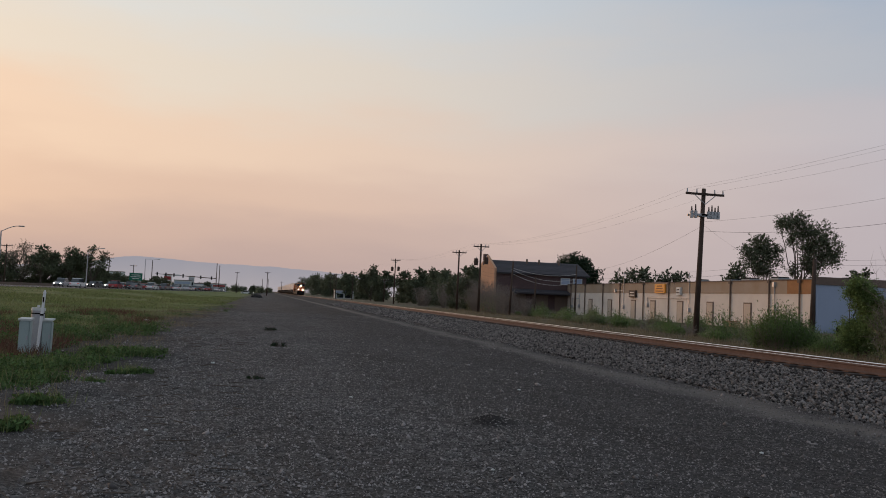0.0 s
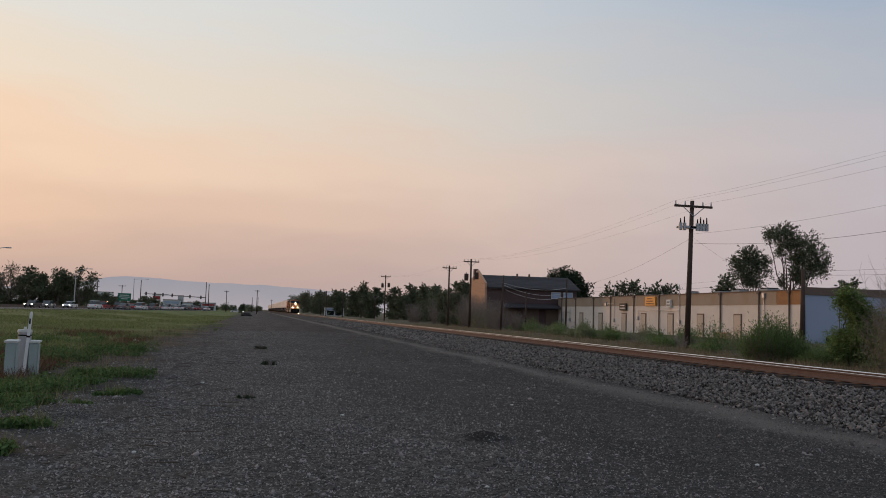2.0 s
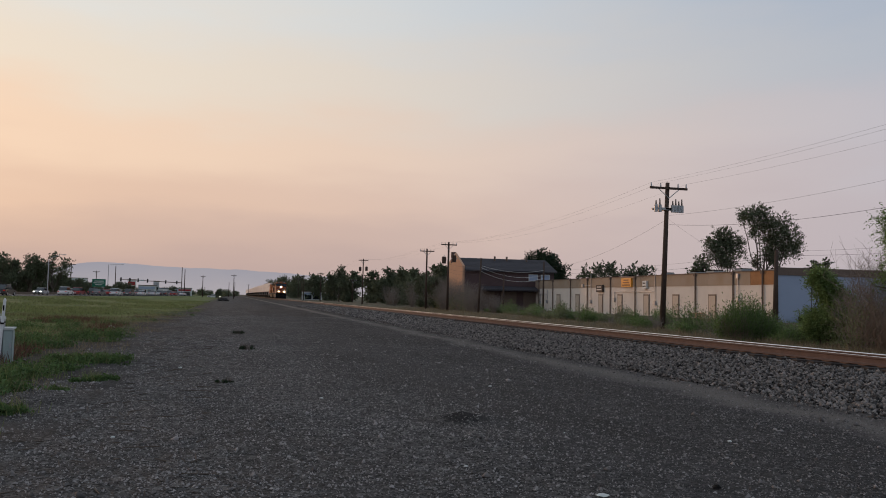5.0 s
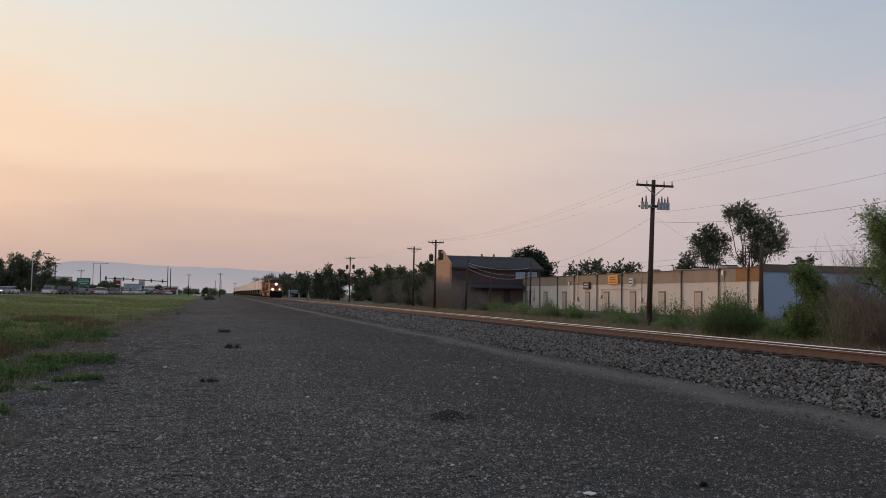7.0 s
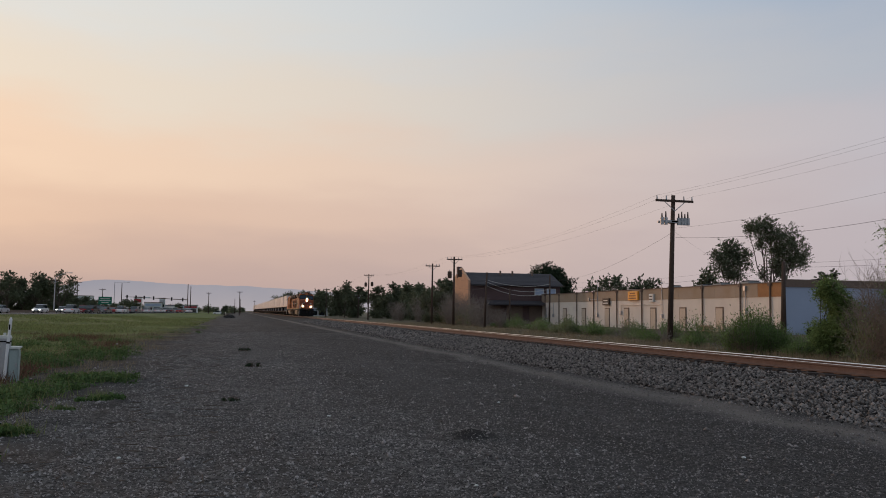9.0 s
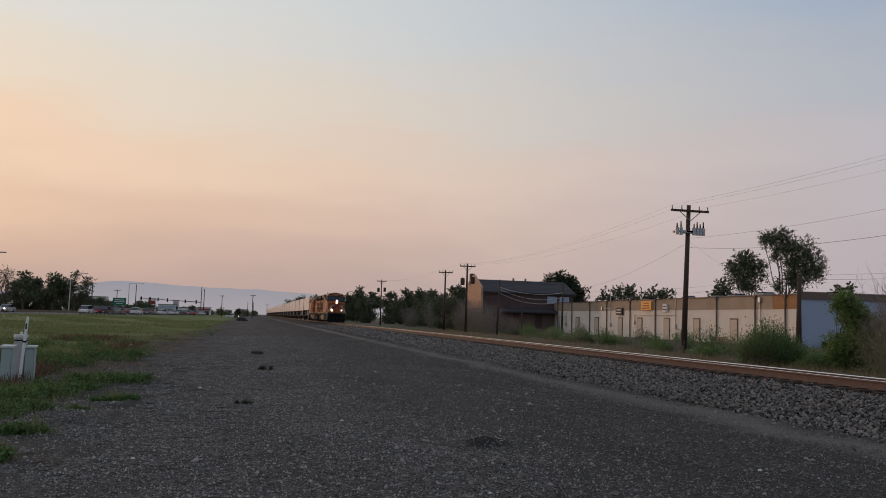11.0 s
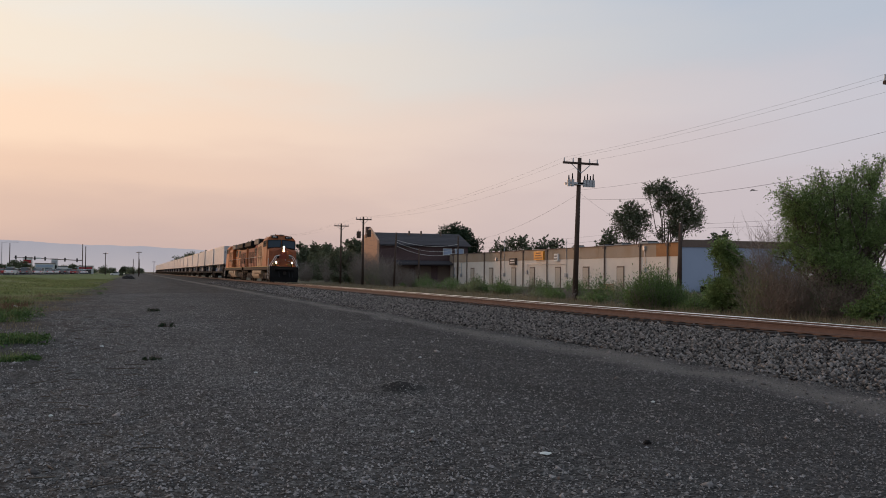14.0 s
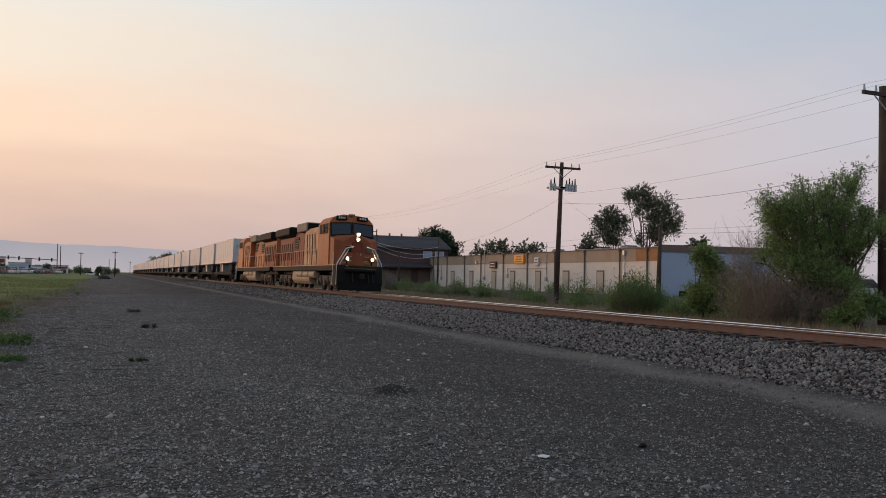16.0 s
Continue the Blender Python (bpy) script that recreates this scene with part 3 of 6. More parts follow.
def locomotive(lit):
    """Wide-cab diesel, its nose at y = 0 looking along -y, rail head at z = 0, 22.3 m long."""
    e = empty("locomotive")
    hood_paint = M_hood if lit else M_orange
    bm = bmesh.new()
    cube(bm, 0, 11.2, 1.42, 3.0, 21.0, 0.34)
    cube(bm, 0, 11.2, 1.15, 1.2, 20.0, 0.3)
    soften(bm, 0.02, 1)
    part("underframe", bm, M_black, e)
    bm = bmesh.new()
    cube(bm, 0, 11.2, 1.60, 3.06, 20.9, 0.05)
    part("sill_stripe", bm, M_yellow, e, "yellow stripe along the walkway edge")
    # pilot with plough and anticlimber
    bm = bmesh.new()
    prism(bm, [(0.35, 0.12), (0.05, 0.5), (0.15, 1.15), (0.25, 1.62), (1.1, 1.62), (1.1, 0.3)], "x", -1.5, 1.5)
    soften(bm, 0.04, 1)
    pil = part("pilot", bm, M_black, e, "black front pilot")
    bm = bmesh.new()
    prism(bm, [(-1.45, 0.10), (0, -0.02), (1.45, 0.10), (1.45, 0.35), (0, 0.2), (-1.45, 0.35)], "z", 0.10, 0.62)
    part("snow_plough", bm, M_black, pil)
    bm = bmesh.new()
    rod(bm, (0, 0.3, 0.95), (0, -0.35, 0.95), 0.14)
    cube(bm, 0, -0.4, 0.95, 0.28, 0.3, 0.34)
    soften(bm, 0.05, 1)
    part("coupler", bm, M_undercar, pil)
    for sx in (-0.55, 0.5, 0.8):
        bm = bmesh.new()
        rod(bm, (sx, 0.08, 1.2), (sx + 0.04, -0.12, 0.6), 0.035)
        part("air_hose", bm, M_rubber, pil)
    bm = bmesh.new()
    cube(bm, 0, 0.02, 1.32, 2.0, 0.3, 0.22)
    soften(bm, 0.04, 1)
    part("anticlimber", bm, M_black, pil)
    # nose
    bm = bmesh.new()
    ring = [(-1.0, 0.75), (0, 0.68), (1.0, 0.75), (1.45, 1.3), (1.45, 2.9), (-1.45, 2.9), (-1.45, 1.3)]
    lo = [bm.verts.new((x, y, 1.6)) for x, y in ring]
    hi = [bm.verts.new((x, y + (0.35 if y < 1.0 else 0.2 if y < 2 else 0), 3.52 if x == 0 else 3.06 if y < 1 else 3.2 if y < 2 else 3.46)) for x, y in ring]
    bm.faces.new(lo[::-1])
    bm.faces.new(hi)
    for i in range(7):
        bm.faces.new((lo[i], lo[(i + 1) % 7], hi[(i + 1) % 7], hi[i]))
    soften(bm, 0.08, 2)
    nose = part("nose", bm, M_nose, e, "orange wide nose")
    bm = bmesh.new()
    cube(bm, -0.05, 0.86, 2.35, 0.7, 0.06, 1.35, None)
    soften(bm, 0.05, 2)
    door = part("nose_door", bm, M_redpaint, nose, "dark red nose door")
    bm = bmesh.new()
    cube(bm, 0.2, 0.81, 2.3, 0.05, 0.05, 0.16)
    part("latch", bm, M_silver, door)
    for sx in (-0.6, 0.6):    # grab irons beside the door
        for z in (1.9, 2.15):
            bm = bmesh.new()
            rod(bm, (sx - 0.16, 0.74, z), (sx + 0.16, 0.74, z), 0.016, seg=6)
            part("grab_iron", bm, M_silver, nose)
    bm = bmesh.new()
    cube(bm, 0, 0.78, 1.78, 2.05, 0.05, 0.16)
    part("nose_stripe", bm, M_yellow, nose)
    for sx in (-0.62, 0.75):
        bm = bmesh.new()
        cube(bm, sx, 0.86, 2.6, 0.36, 0.05, 0.36)
        soften(bm, 0.03, 1)
        part("nose_emblem", bm, M_black if sx < 0 else M_roofgrime, nose)
    # cab
    bm = bmesh.new()
    prof = [(-1.52, 1.6), (-1.52, 4.28), (-1.2, 4.66), (-0.5, 4.80), (0.5, 4.80), (1.2, 4.66), (1.52, 4.28), (1.52, 1.6)]
    a = [bm.verts.new((x, 2.35 + max(0, (z - 3.4)) * 0.28, z)) for x, z in prof]
    b = [bm.verts.new((x, 5.6, z)) for x, z in prof]
    bm.faces.new(a)
    bm.faces.new(b[::-1])
    for i in range(len(prof)):
        j = (i + 1) % len(prof)
        bm.faces.new((a[i], b[i], b[j], a[j]))
    bmesh.ops.recalc_face_normals(bm, faces=bm.faces)
    soften(bm, 0.06, 2)
    cab = part("cab", bm, M_orange, e, "orange crew cab")
    for s in (-1, 1):
        bm = bmesh.new()
        pane(bm, [(s * 0.03, 2.37, 3.54), (s * 1.48, 2.35, 3.38), (s * 1.48, 2.56, 4.26), (s * 0.03, 2.60, 4.36)])
        gask = part("windshield_surround", bm, M_black, cab, "black rubber surround")
        bm = bmesh.new()
        pane(bm, [(s * 0.10, 2.355, 3.62), (s * 1.40, 2.335, 3.48), (s * 1.40, 2.53, 4.19), (s * 0.10, 2.57, 4.28)])
        part("windshield", bm, M_cabglass, gask)
        for y0, y1 in ((2.85, 3.6), (3.75, 4.35), (4.5, 5.1)):
            bm = bmesh.new()
            cube(bm, s * 1.52, (y0 + y1) / 2, 3.92, 0.05, y1 - y0, 0.62)
            soften(bm, 0.02, 1)
            part("side_window", bm, M_black, cab, "dark side window")
        bm = bmesh.new()
        cube(bm, s * 0.72, 2.60, 4.60, 0.70, 0.26, 0.25)
        soften(bm, 0.02, 1)
        nb = part("number_board", bm, M_black, cab)
        for k in range(4):
            bm = bmesh.new()
            cube(bm, s * 0.72 - 0.2 + k * 0.13, 2.465, 4.60, 0.06, 0.012, 0.12)
            part("marking_bar", bm, M_signwhite, nb)
        bm = bmesh.new()
        rod(bm, (s * 1.5, 2.75, 3.9), (s * 1.78, 2.7, 3.9), 0.02)
        cube(bm, s * 1.8, 2.7, 3.85, 0.06, 0.03, 0.4)
        part("mirror", bm, M_black, cab)
    bm = bmesh.new()
    cube(bm, 0, 4.0, 4.80, 0.9, 1.1, 0.18)
    soften(bm, 0.05, 1)
    part("air_conditioner", bm, M_roofgrime, cab)
    bm = bmesh.new()
    for k in range(3):
        rod(bm, (-0.15 + 0.15 * k, 3.0, 4.82), (-0.15 + 0.15 * k, 2.6, 4.82), 0.03, 0.07)
    part("air_horn", bm, M_roofgrime, cab)
    # lights
    bm = bmesh.new()
    cube(bm, 0, 1.02, 3.36, 0.34, 0.3, 0.6)
    soften(bm, 0.05, 2)
    hl = part("headlight_housing", bm, M_roofgrime, e)
    for dz in (-0.16, 0.16):
        bm = bmesh.new()
        rod(bm, (0, 0.88, 3.36 + dz), (0, 0.845, 3.36 + dz), 0.075, seg=16)
        part("headlight", bm, M_head if lit else M_glass, hl, "glowing headlight" if lit else "")
    for sx in (-0.83, 0.83):
        bm = bmesh.new()
        cube(bm, sx, 0.45, 2.0, 0.3, 0.3, 0.3)
        rod(bm, (sx, 0.45, 1.6), (sx, 0.45, 1.9), 0.05)
        soften(bm, 0.04, 1)
        dl = part("ditch_light_box", bm, M_black, e)
        bm = bmesh.new()
        rod(bm, (sx, 0.3, 2.0), (sx, 0.26, 2.0), 0.07, seg=16)
        part("ditch_light", bm, M_ditch if lit else M_glass, dl, "glowing ditch light" if lit else "")
    # front stair rails
    for s in (-1, 1):
        bm = bmesh.new()
        pts = [(s * 1.48, 0.35, 0.4), (s * 1.48, 0.3, 1.7), (s * 0.95, 0.25, 2.6), (s * 0.45, 0.25, 2.75)]
        for p, q in zip(pts, pts[1:]):
            rod(bm, p, q, 0.034)
        rod(bm, (s * 1.5, 1.25, 0.4), (s * 1.5, 1.25, 2.4), 0.03)
        rod(bm, (s * 1.3, 0.28, 1.7), (s * 0.78, 0.25, 2.55), 0.026)
        rod(bm, (s * 1.3, 0.28, 0.5), (s * 1.3, 0.28, 1.7), 0.026)
        part("front_handrail", bm, M_rail_pale, e, "pale front handrail")
        for yy in (0.75, 21.5):
            bm = bmesh.new()
            for k in range(4):
                cube(bm, s * 1.4, yy, 0.35 + 0.32 * k, 0.3, 0.6, 0.04)
            cube(bm, s * 1.28, yy, 0.85, 0.04, 0.7, 1.3)
            part("step_well", bm, M_black, e)
    # long hood with doors
    bm = bmesh.new()
    prism(bm, [(-0.95, 1.6), (-0.95, 4.0), (-0.8, 4.3), (0.8, 4.3), (0.95, 4.0), (0.95, 1.6)], "y", 5.6, 21.6)
    soften(bm, 0.04, 1)
    rear_paint = M_redpaint if lit else M_orange
    hood = part("engine_hood", bm, rear_paint, e, "long engine hood behind the equipment bay")
    bm = bmesh.new()
    prism(bm, [(-1.42, 1.63), (-1.42, 3.95), (-1.2, 4.22), (1.2, 4.22), (1.42, 3.95), (1.42, 1.63)], "y", 5.55, 10.1)
    soften(bm, 0.05, 2)
    bay = part("equipment_bay", bm, hood_paint, e, "faded orange equipment bay with sunlight in its colour, flush with the cab")
    for s in (-1, 1):
        for k in range(5):
            bm = bmesh.new()
            cube(bm, s * 1.425, 6.1 + k * 0.86, 2.3, 0.03, 0.78, 1.2)
            soften(bm, 0.01, 1)
            part("bay_door", bm, hood_paint, bay)
    for s in (-1, 1):
        for k in range(10):
            bm = bmesh.new()
            cube(bm, s * 0.965, 10.5 + k * 0.72, 2.75, 0.035, 0.62, 1.7)
            soften(bm, 0.01, 1)
            part("hood_door", bm, rear_paint, hood)
        # painted lettering reduced to slanted bars
        for k in range(4):
            bm = bmesh.new()
            y0 = 6.5 + k * 0.8
            pane(bm, [(s * 1.445, y0, 2.4), (s * 1.445, y0 + 0.16, 2.4), (s * 1.445, y0 + 0.5, 3.75), (s * 1.445, y0 + 0.34, 3.75)], 0.006)
            part("lettering_bar", bm, M_black, bay)
        for y0, y1, z0, z1 in ((10.4, 12.0, 3.1, 3.9), (14.1, 15.6, 2.9, 3.8)):
            bm = bmesh.new()
            cube(bm, s * 0.975, (y0 + y1) / 2, (z0 + z1) / 2, 0.05, y1 - y0, z1 - z0)
            gr = part("intake_grille", bm, M_black, hood, "dark intake grille")
            for q in range(5):
                bm = bmesh.new()
                cube(bm, s * 1.005, (y0 + y1) / 2, z0 + (q + 0.5) * (z1 - z0) / 5, 0.02, y1 - y0, 0.05)
                part("slat", bm, M_roofgrime, gr)
    for s in (-1, 1):
        bm = bmesh.new()
        cube(bm, s * 0.985, 18.6, 2.62, 0.03, 5.2, 1.9)
        soften(bm, 0.01, 1)
        rp = part("radiator_side_panel", bm, M_redpaint, hood, "dark red panel below the radiators")
        for k in range(6):
            bm = bmesh.new()
            cube(bm, s * 1.01, 16.5 + k * 0.84, 2.75, 0.03, 0.3, 1.3)
            part("louvre", bm, M_black, rp)
    bm = bmesh.new()
    cube(bm, 0, 11.3, 4.36, 2.9, 3.4, 0.62)
    soften(bm, 0.06, 1)
    box = part("brake_grid_box", bm, M_gridbox, hood, "tan brake grid housing with sunlight in its colour")
    # black panel that darkens the front face of the box
    bm = bmesh.new()
    cube(bm, 0, 9.585, 4.36, 2.7, 0.04, 0.5)
    part("dark_front_panel", bm, M_black, box)
    bm = bmesh.new()
    cube(bm, 0, 14.1, 4.38, 1.1, 1.4, 0.3)
    rod(bm, (0, 14.1, 4.45), (0, 14.1, 4.75), 0.35, 0.3, 12)
    part("exhaust_stack", bm, M_black, hood)
    bm = bmesh.new()
    prism(bm, [(-0.95, 3.86), (-1.5, 4.02), (-1.5, 4.52), (-1.35, 4.62), (1.35, 4.62), (1.5, 4.52), (1.5, 4.02), (0.95, 3.86)], "y", 15.6, 21.5)
    soften(bm, 0.04, 1)
    part("radiator_wing", bm, M_black, hood, "dark flared radiator section")
    for k in range(3):
        bm = bmesh.new()
        rod(bm, (0, 17.2 + 1.5 * k, 4.62), (0, 17.2 + 1.5 * k, 4.68), 0.62, seg=20)
        part("radiator_fan", bm, M_black, hood)
    # tank
    bm = bmesh.new()
    prism(bm, [(-1.2, 0.35), (-1.42, 0.6), (-1.42, 1.22), (1.42, 1.22), (1.42, 0.6), (1.2, 0.35)], "y", 8.1, 13.9)
    soften(bm, 0.05, 2)
    tank = part("fuel_tank", bm, M_tank, e, "dusty tan fuel tank")
    for s in (-1, 1):
        for y0 in (6.4, 8.3, 10.3):
            bm = bmesh.new()
            rod(bm, (s * 1.30, y0, 1.0), (s * 1.30, y0 + 1.7, 1.0), 0.23, seg=16)
            part("air_reservoir", bm, M_tank, tank)
    bogie(e, 4.5, 3, M_truck)
    bogie(e, 17.9, 3, M_truck)
    # side handrails
    for s in (-1, 1):
        bm = bmesh.new()
        rod(bm, (s * 1.47, 6.0, 2.65), (s * 1.47, 21.2, 2.65), 0.018, seg=6)
        hr = part("side_handrail", bm, M_silver, e)
        me = None
        for k in range(12):
            y0 = 6.0 + k * 1.38
            if me is None:
                bm = bmesh.new()
                rod(bm, (0, 0, 1.6), (0, 0, 2.65), 0.02, seg=6)
                me = mesh_of("post", bm, M_black)
            p = new("post", me)
            p.parent = hr
            p.location = (s * 1.47, y0, 0)
    return e


def raise_up(ob, k=1.06):
    for me in {o.data for o in ob.children_recursive} - {WHEELSET}:
        me.transform(Matrix.Diagonal((1, 1, k, 1)))
    return ob


loco_front = tagged(raise_up(locomotive(True)), "orange and black diesel freight locomotive with headlights on", "locomotive", "locomotives")
loco_rear = tagged(raise_up(locomotive(False)), "orange diesel locomotive coupled behind, running backwards", "locomotive", "locomotives")


def flatcar():
    e = empty("flatcar")
    bm = bmesh.new()
    cube(bm, 0, 9.2, 1.0, 0.7, 18.0, 0.42)
    soften(bm, 0.03, 1)
    part("centre_sill", bm, M_undercar, e)
    bm = bmesh.new()
    cube(bm, 0, 9.2, 1.16, 2.6, 17.6, 0.1)
    for s in (-1, 1):
        cube(bm, s * 1.3, 9.2, 1.05, 0.08, 17.6, 0.28)
    part("deck", bm, M_undercar, e)
    bogie(e, 1.6, 2)
    bogie(e, 16.8, 2)
    return e


def trailer():
    """White dry-van trailer 17 m long; z = 0 at the deck that it stands on."""
    e = empty("trailer")
    L = 17.0
    bm = bmesh.new()
    cube(bm, 0, L / 2, 2.63, 2.55, L, 2.86)
    soften(bm, 0.03, 1)
    body = part("body", bm, M_trailer, e, "white panel body")
    for s in (-1, 1):
        for z, h in ((1.22, 0.14), (4.04, 0.10)):
            bm = bmesh.new()
            cube(bm, s * 1.285, L / 2, z, 0.03, L, h)
            part("side_rail", bm, M_trailer_rim, body)
    me = None
    for s in (-1, 1):
        for k in range(9):
            if me is None:
                bm = bmesh.new()
                cube(bm, 0, 0, 2.63, 0.012, 0.05, 2.7)
                me = mesh_of("panel_seam", bm, M_trailer_rim)
            q = new("panel_seam", me)
            q.parent = body
            q.location = (s * 1.279, 1.0 + k * (L - 2) / 8, 0)
    for sx in (-0.62, 0.62):
        bm = bmesh.new()
        cube(bm, sx, 0.0, 2.63, 1.18, 0.04, 2.6)
        part("rear_door", bm, M_trailer, body)
    for y0 in (1.5, 2.8):
        for s in (-1, 1):
            bm = bmesh.new()
            rod(bm, (s * 0.75, y0, 0.5), (s * 1.2, y0, 0.5), 0.5, seg=16)
            part("wheel", bm, M_rubber, e, "dual rear tyres")
    bm = bmesh.new()
    cube(bm, 0, 2.15, 1.0, 1.2, 2.6, 0.25)
    part("axle_frame", bm, M_undercar, e)
    for s in (-1, 1):
        bm = bmesh.new()
        cube(bm, s * 0.85, L - 3.2, 0.7, 0.16, 0.16, 1.1)
        cube(bm, s * 0.85, L - 3.2, 0.1, 0.3, 0.3, 0.1)
        part("landing_leg", bm, M_trailer_rim, e)
    bm = bmesh.new()
    cube(bm, 0, L - 1.2, 0.62, 0.9, 1.0, 1.1)
    part("hitch_stand", bm, M_trailer_rim, e, "pale hitch stand")
    return e


N_CARS, PITCH, CARS_START = 24, 19.4, 48.6
cars = [tagged(flatcar(), "low black flatcar under a white trailer", "flatcar", "cars of the train")]
loads = [tagged(trailer(), "white road trailer carried on a flatcar", "trailer", "trailers on the train")]
for k in range(1, N_CARS):
    cars.append(copy_thing(cars[0], pose(0, 0, 0)))
    loads.append(copy_thing(loads[0], pose(0, 0, 0)))


def motions():
    """The whole train runs towards the camera at a steady speed."""
    times = range(-1, 18)

    def run(ob, behind, z=0.0, turn=0):
        walk(ob, [(t, pose(TRACK_X + z * math.sin(math.radians(CANT)), TRAIN_Y16 + behind + TRAIN_SPEED * (16 - t), RAIL_Z + 0.003 + z * math.cos(math.radians(CANT)), 0, -CANT if turn else CANT, turn)) for t in times])
    run(loco_front, 0)
    run(loco_rear, 22.9 + 22.3, 0, 180)
    for k in range(N_CARS):
        run(cars[k], CARS_START + k * PITCH)
        run(loads[k], CARS_START + 0.7 + k * PITCH, 1.225)
    traffic()


TRAIN_Y16, TRAIN_SPEED = 49.1, 17.4


# ---- the warehouse across the track ----
WALL_X, WALL_Y0, WALL_Y1 = 41.0, 54.0, 105.5


def warehouse():
    e = empty("warehouse", 0, 0, 0)
    top = 4.25
    bm = bmesh.new()
    cube(bm, WALL_X + 0.15, (WALL_Y0 + WALL_Y1) / 2, 1.60, 0.3, WALL_Y1 - WALL_Y0, 3.1)
    w = part("long_wall", bm, M_cream, e, "cream painted block wall")
    # fascia boards above the wall
    n = 17
    step = (WALL_Y1 - WALL_Y0) / n
    for k in range(n):
        bm = bmesh.new()
        cube(bm, WALL_X + 0.12, WALL_Y0 + (k + 0.5) * step, 3.69, 0.32, step - 0.02, 1.08)
        part("fascia_panel", bm, M_fascia2 if k in (0,) else M_fascia, e)
    bm = bmesh.new()
    cube(bm, WALL_X + 0.1, (WALL_Y0 + WALL_Y1) / 2, 4.27, 0.42, WALL_Y1 - WALL_Y0 + 0.1, 0.07)
    part("coping", bm, M_pipe, e)
    bm = bmesh.new()
    cube(bm, WALL_X + 6.5, WALL_Y0 + 0.15, 1.95, 12.6, 0.3, 3.9)
    part("end_wall", bm, M_blue, e, "blue-grey painted end wall")
    bm = bmesh.new()
    cube(bm, WALL_X + 6.5, WALL_Y0 + 0.1, 4.2, 12.7, 0.36, 0.6)
    part("end_fascia", bm, M_pipe, e, "dark band along the top of the end wall")
    bm = bmesh.new()
    cube(bm, WALL_X + 6.6, (WALL_Y0 + WALL_Y1) / 2, 4.05, 12.4, WALL_Y1 - WALL_Y0 - 0.6, 0.2)
    part("roof", bm, M_roofing, e)
    bm = bmesh.new()
    cube(bm, WALL_X + 6.5, WALL_Y1 - 0.15, 2.1, 12.3, 0.3, 4.2)
    cube(bm, WALL_X + 12.9, (WALL_Y0 + WALL_Y1) / 2, 2.1, 0.3, WALL_Y1 - WALL_Y0, 4.2)
    part("rear_wall", bm, M_cream, e)
    for y in (55.4, 59.3, 65.0, 70.5, 76.3, 82.0, 88.0, 92.9, 98.6, 103.5):
        bm = bmesh.new()
        rod(bm, (WALL_X - 0.1, y, 0.15), (WALL_X - 0.1, y, 4.35), 0.07)
        cube(bm, WALL_X - 0.1, y, 4.15, 0.22, 0.3, 0.25)
        part("downpipe", bm, M_pipe, e)
    for y in (62.4, 68.4, 74.0, 79.8, 84.5, 90.9, 96.8):
        bm = bmesh.new()
        cube(bm, WALL_X - 0.02, y, 1.25, 0.1, 1.15, 2.25)
        f = part("door", bm, M_door_frame, e)
        bm = bmesh.new()
        cube(bm, WALL_X - 0.05, y - 0.02, 1.2, 0.1, 0.95, 2.1)
        part("door_leaf", bm, M_door, f)
        bm = bmesh.new()
        rod(bm, (WALL_X - 0.1, y - 0.38, 1.1), (WALL_X - 0.18, y - 0.38, 1.1), 0.03)
        part("handle", bm, M_grey_metal, f)
    return tagged(e, "long low cream warehouse with tan fascia and blue-grey end wall", "warehouse")


warehouse()


# ---- utility poles and wires ----
def pole(x, y, h, r, arm, lean=0.0, z=0.0, arm_turn=0.0, drop=0.35):
    e = empty("utility_pole", x, y, z - 0.15)
    bm = bmesh.new()
    rod(bm, (0, 0, 0), (lean, 0, h + 0.15), r, r * 0.68, 12)
    smooth(part("pole_shaft", bm, M_pole, e))
    if arm:
        a = radians(arm_turn)
        ux, uy = math.cos(a), math.sin(a)
        m = Matrix.Translation((lean, 0, h - drop + 0.15)) @ Matrix.Rotation(a, 4, "Z")
        bm = bmesh.new()
        cube(bm, 0, -0.14, 0, arm, 0.1, 0.13, m)
        ca = part("crossarm", bm, M_pole, e)
        for s in (-1, 1):
            bm = bmesh.new()
            rod(bm, m @ Vector((s * arm * 0.3, -0.16, 0)), m @ Vector((0, -0.16, -0.6)), 0.025, seg=6)
            part("brace", bm, M_grey_metal, ca)
        for k in (-0.47, -0.22, 0.25, 0.47):
            bm = bmesh.new()
            rod(bm, m @ Vector((k * arm, -0.14, 0.06)), m @ Vector((k * arm, -0.14, 0.3)), 0.05, 0.03, 8)
            part("insulator", bm, M_grey_metal, ca)
    return e


POLES = {
    "near": (25.7, 21.0, 8.88, 0.19, 2.4), "main": (24.55, 42.5, 8.7, 0.17, 2.45),
    "third": (26.0, 96.5, 8.6, 0.16, 2.0), "fourth": (26.0, 108.0, 8.4, 0.15, 2.0), "fifth": (26.0, 163.7, 9.4, 0.15, 2.0)}
LEAN = {"main": 0.34}
poles = {}
for key, (x, y, h, r, arm) in POLES.items():
    poles[key] = tagged(pole(x, y, h, r, arm, LEAN.get(key, 0.05)), "tall dark wooden utility pole with a crossarm", "utility pole", "utility poles along the track")


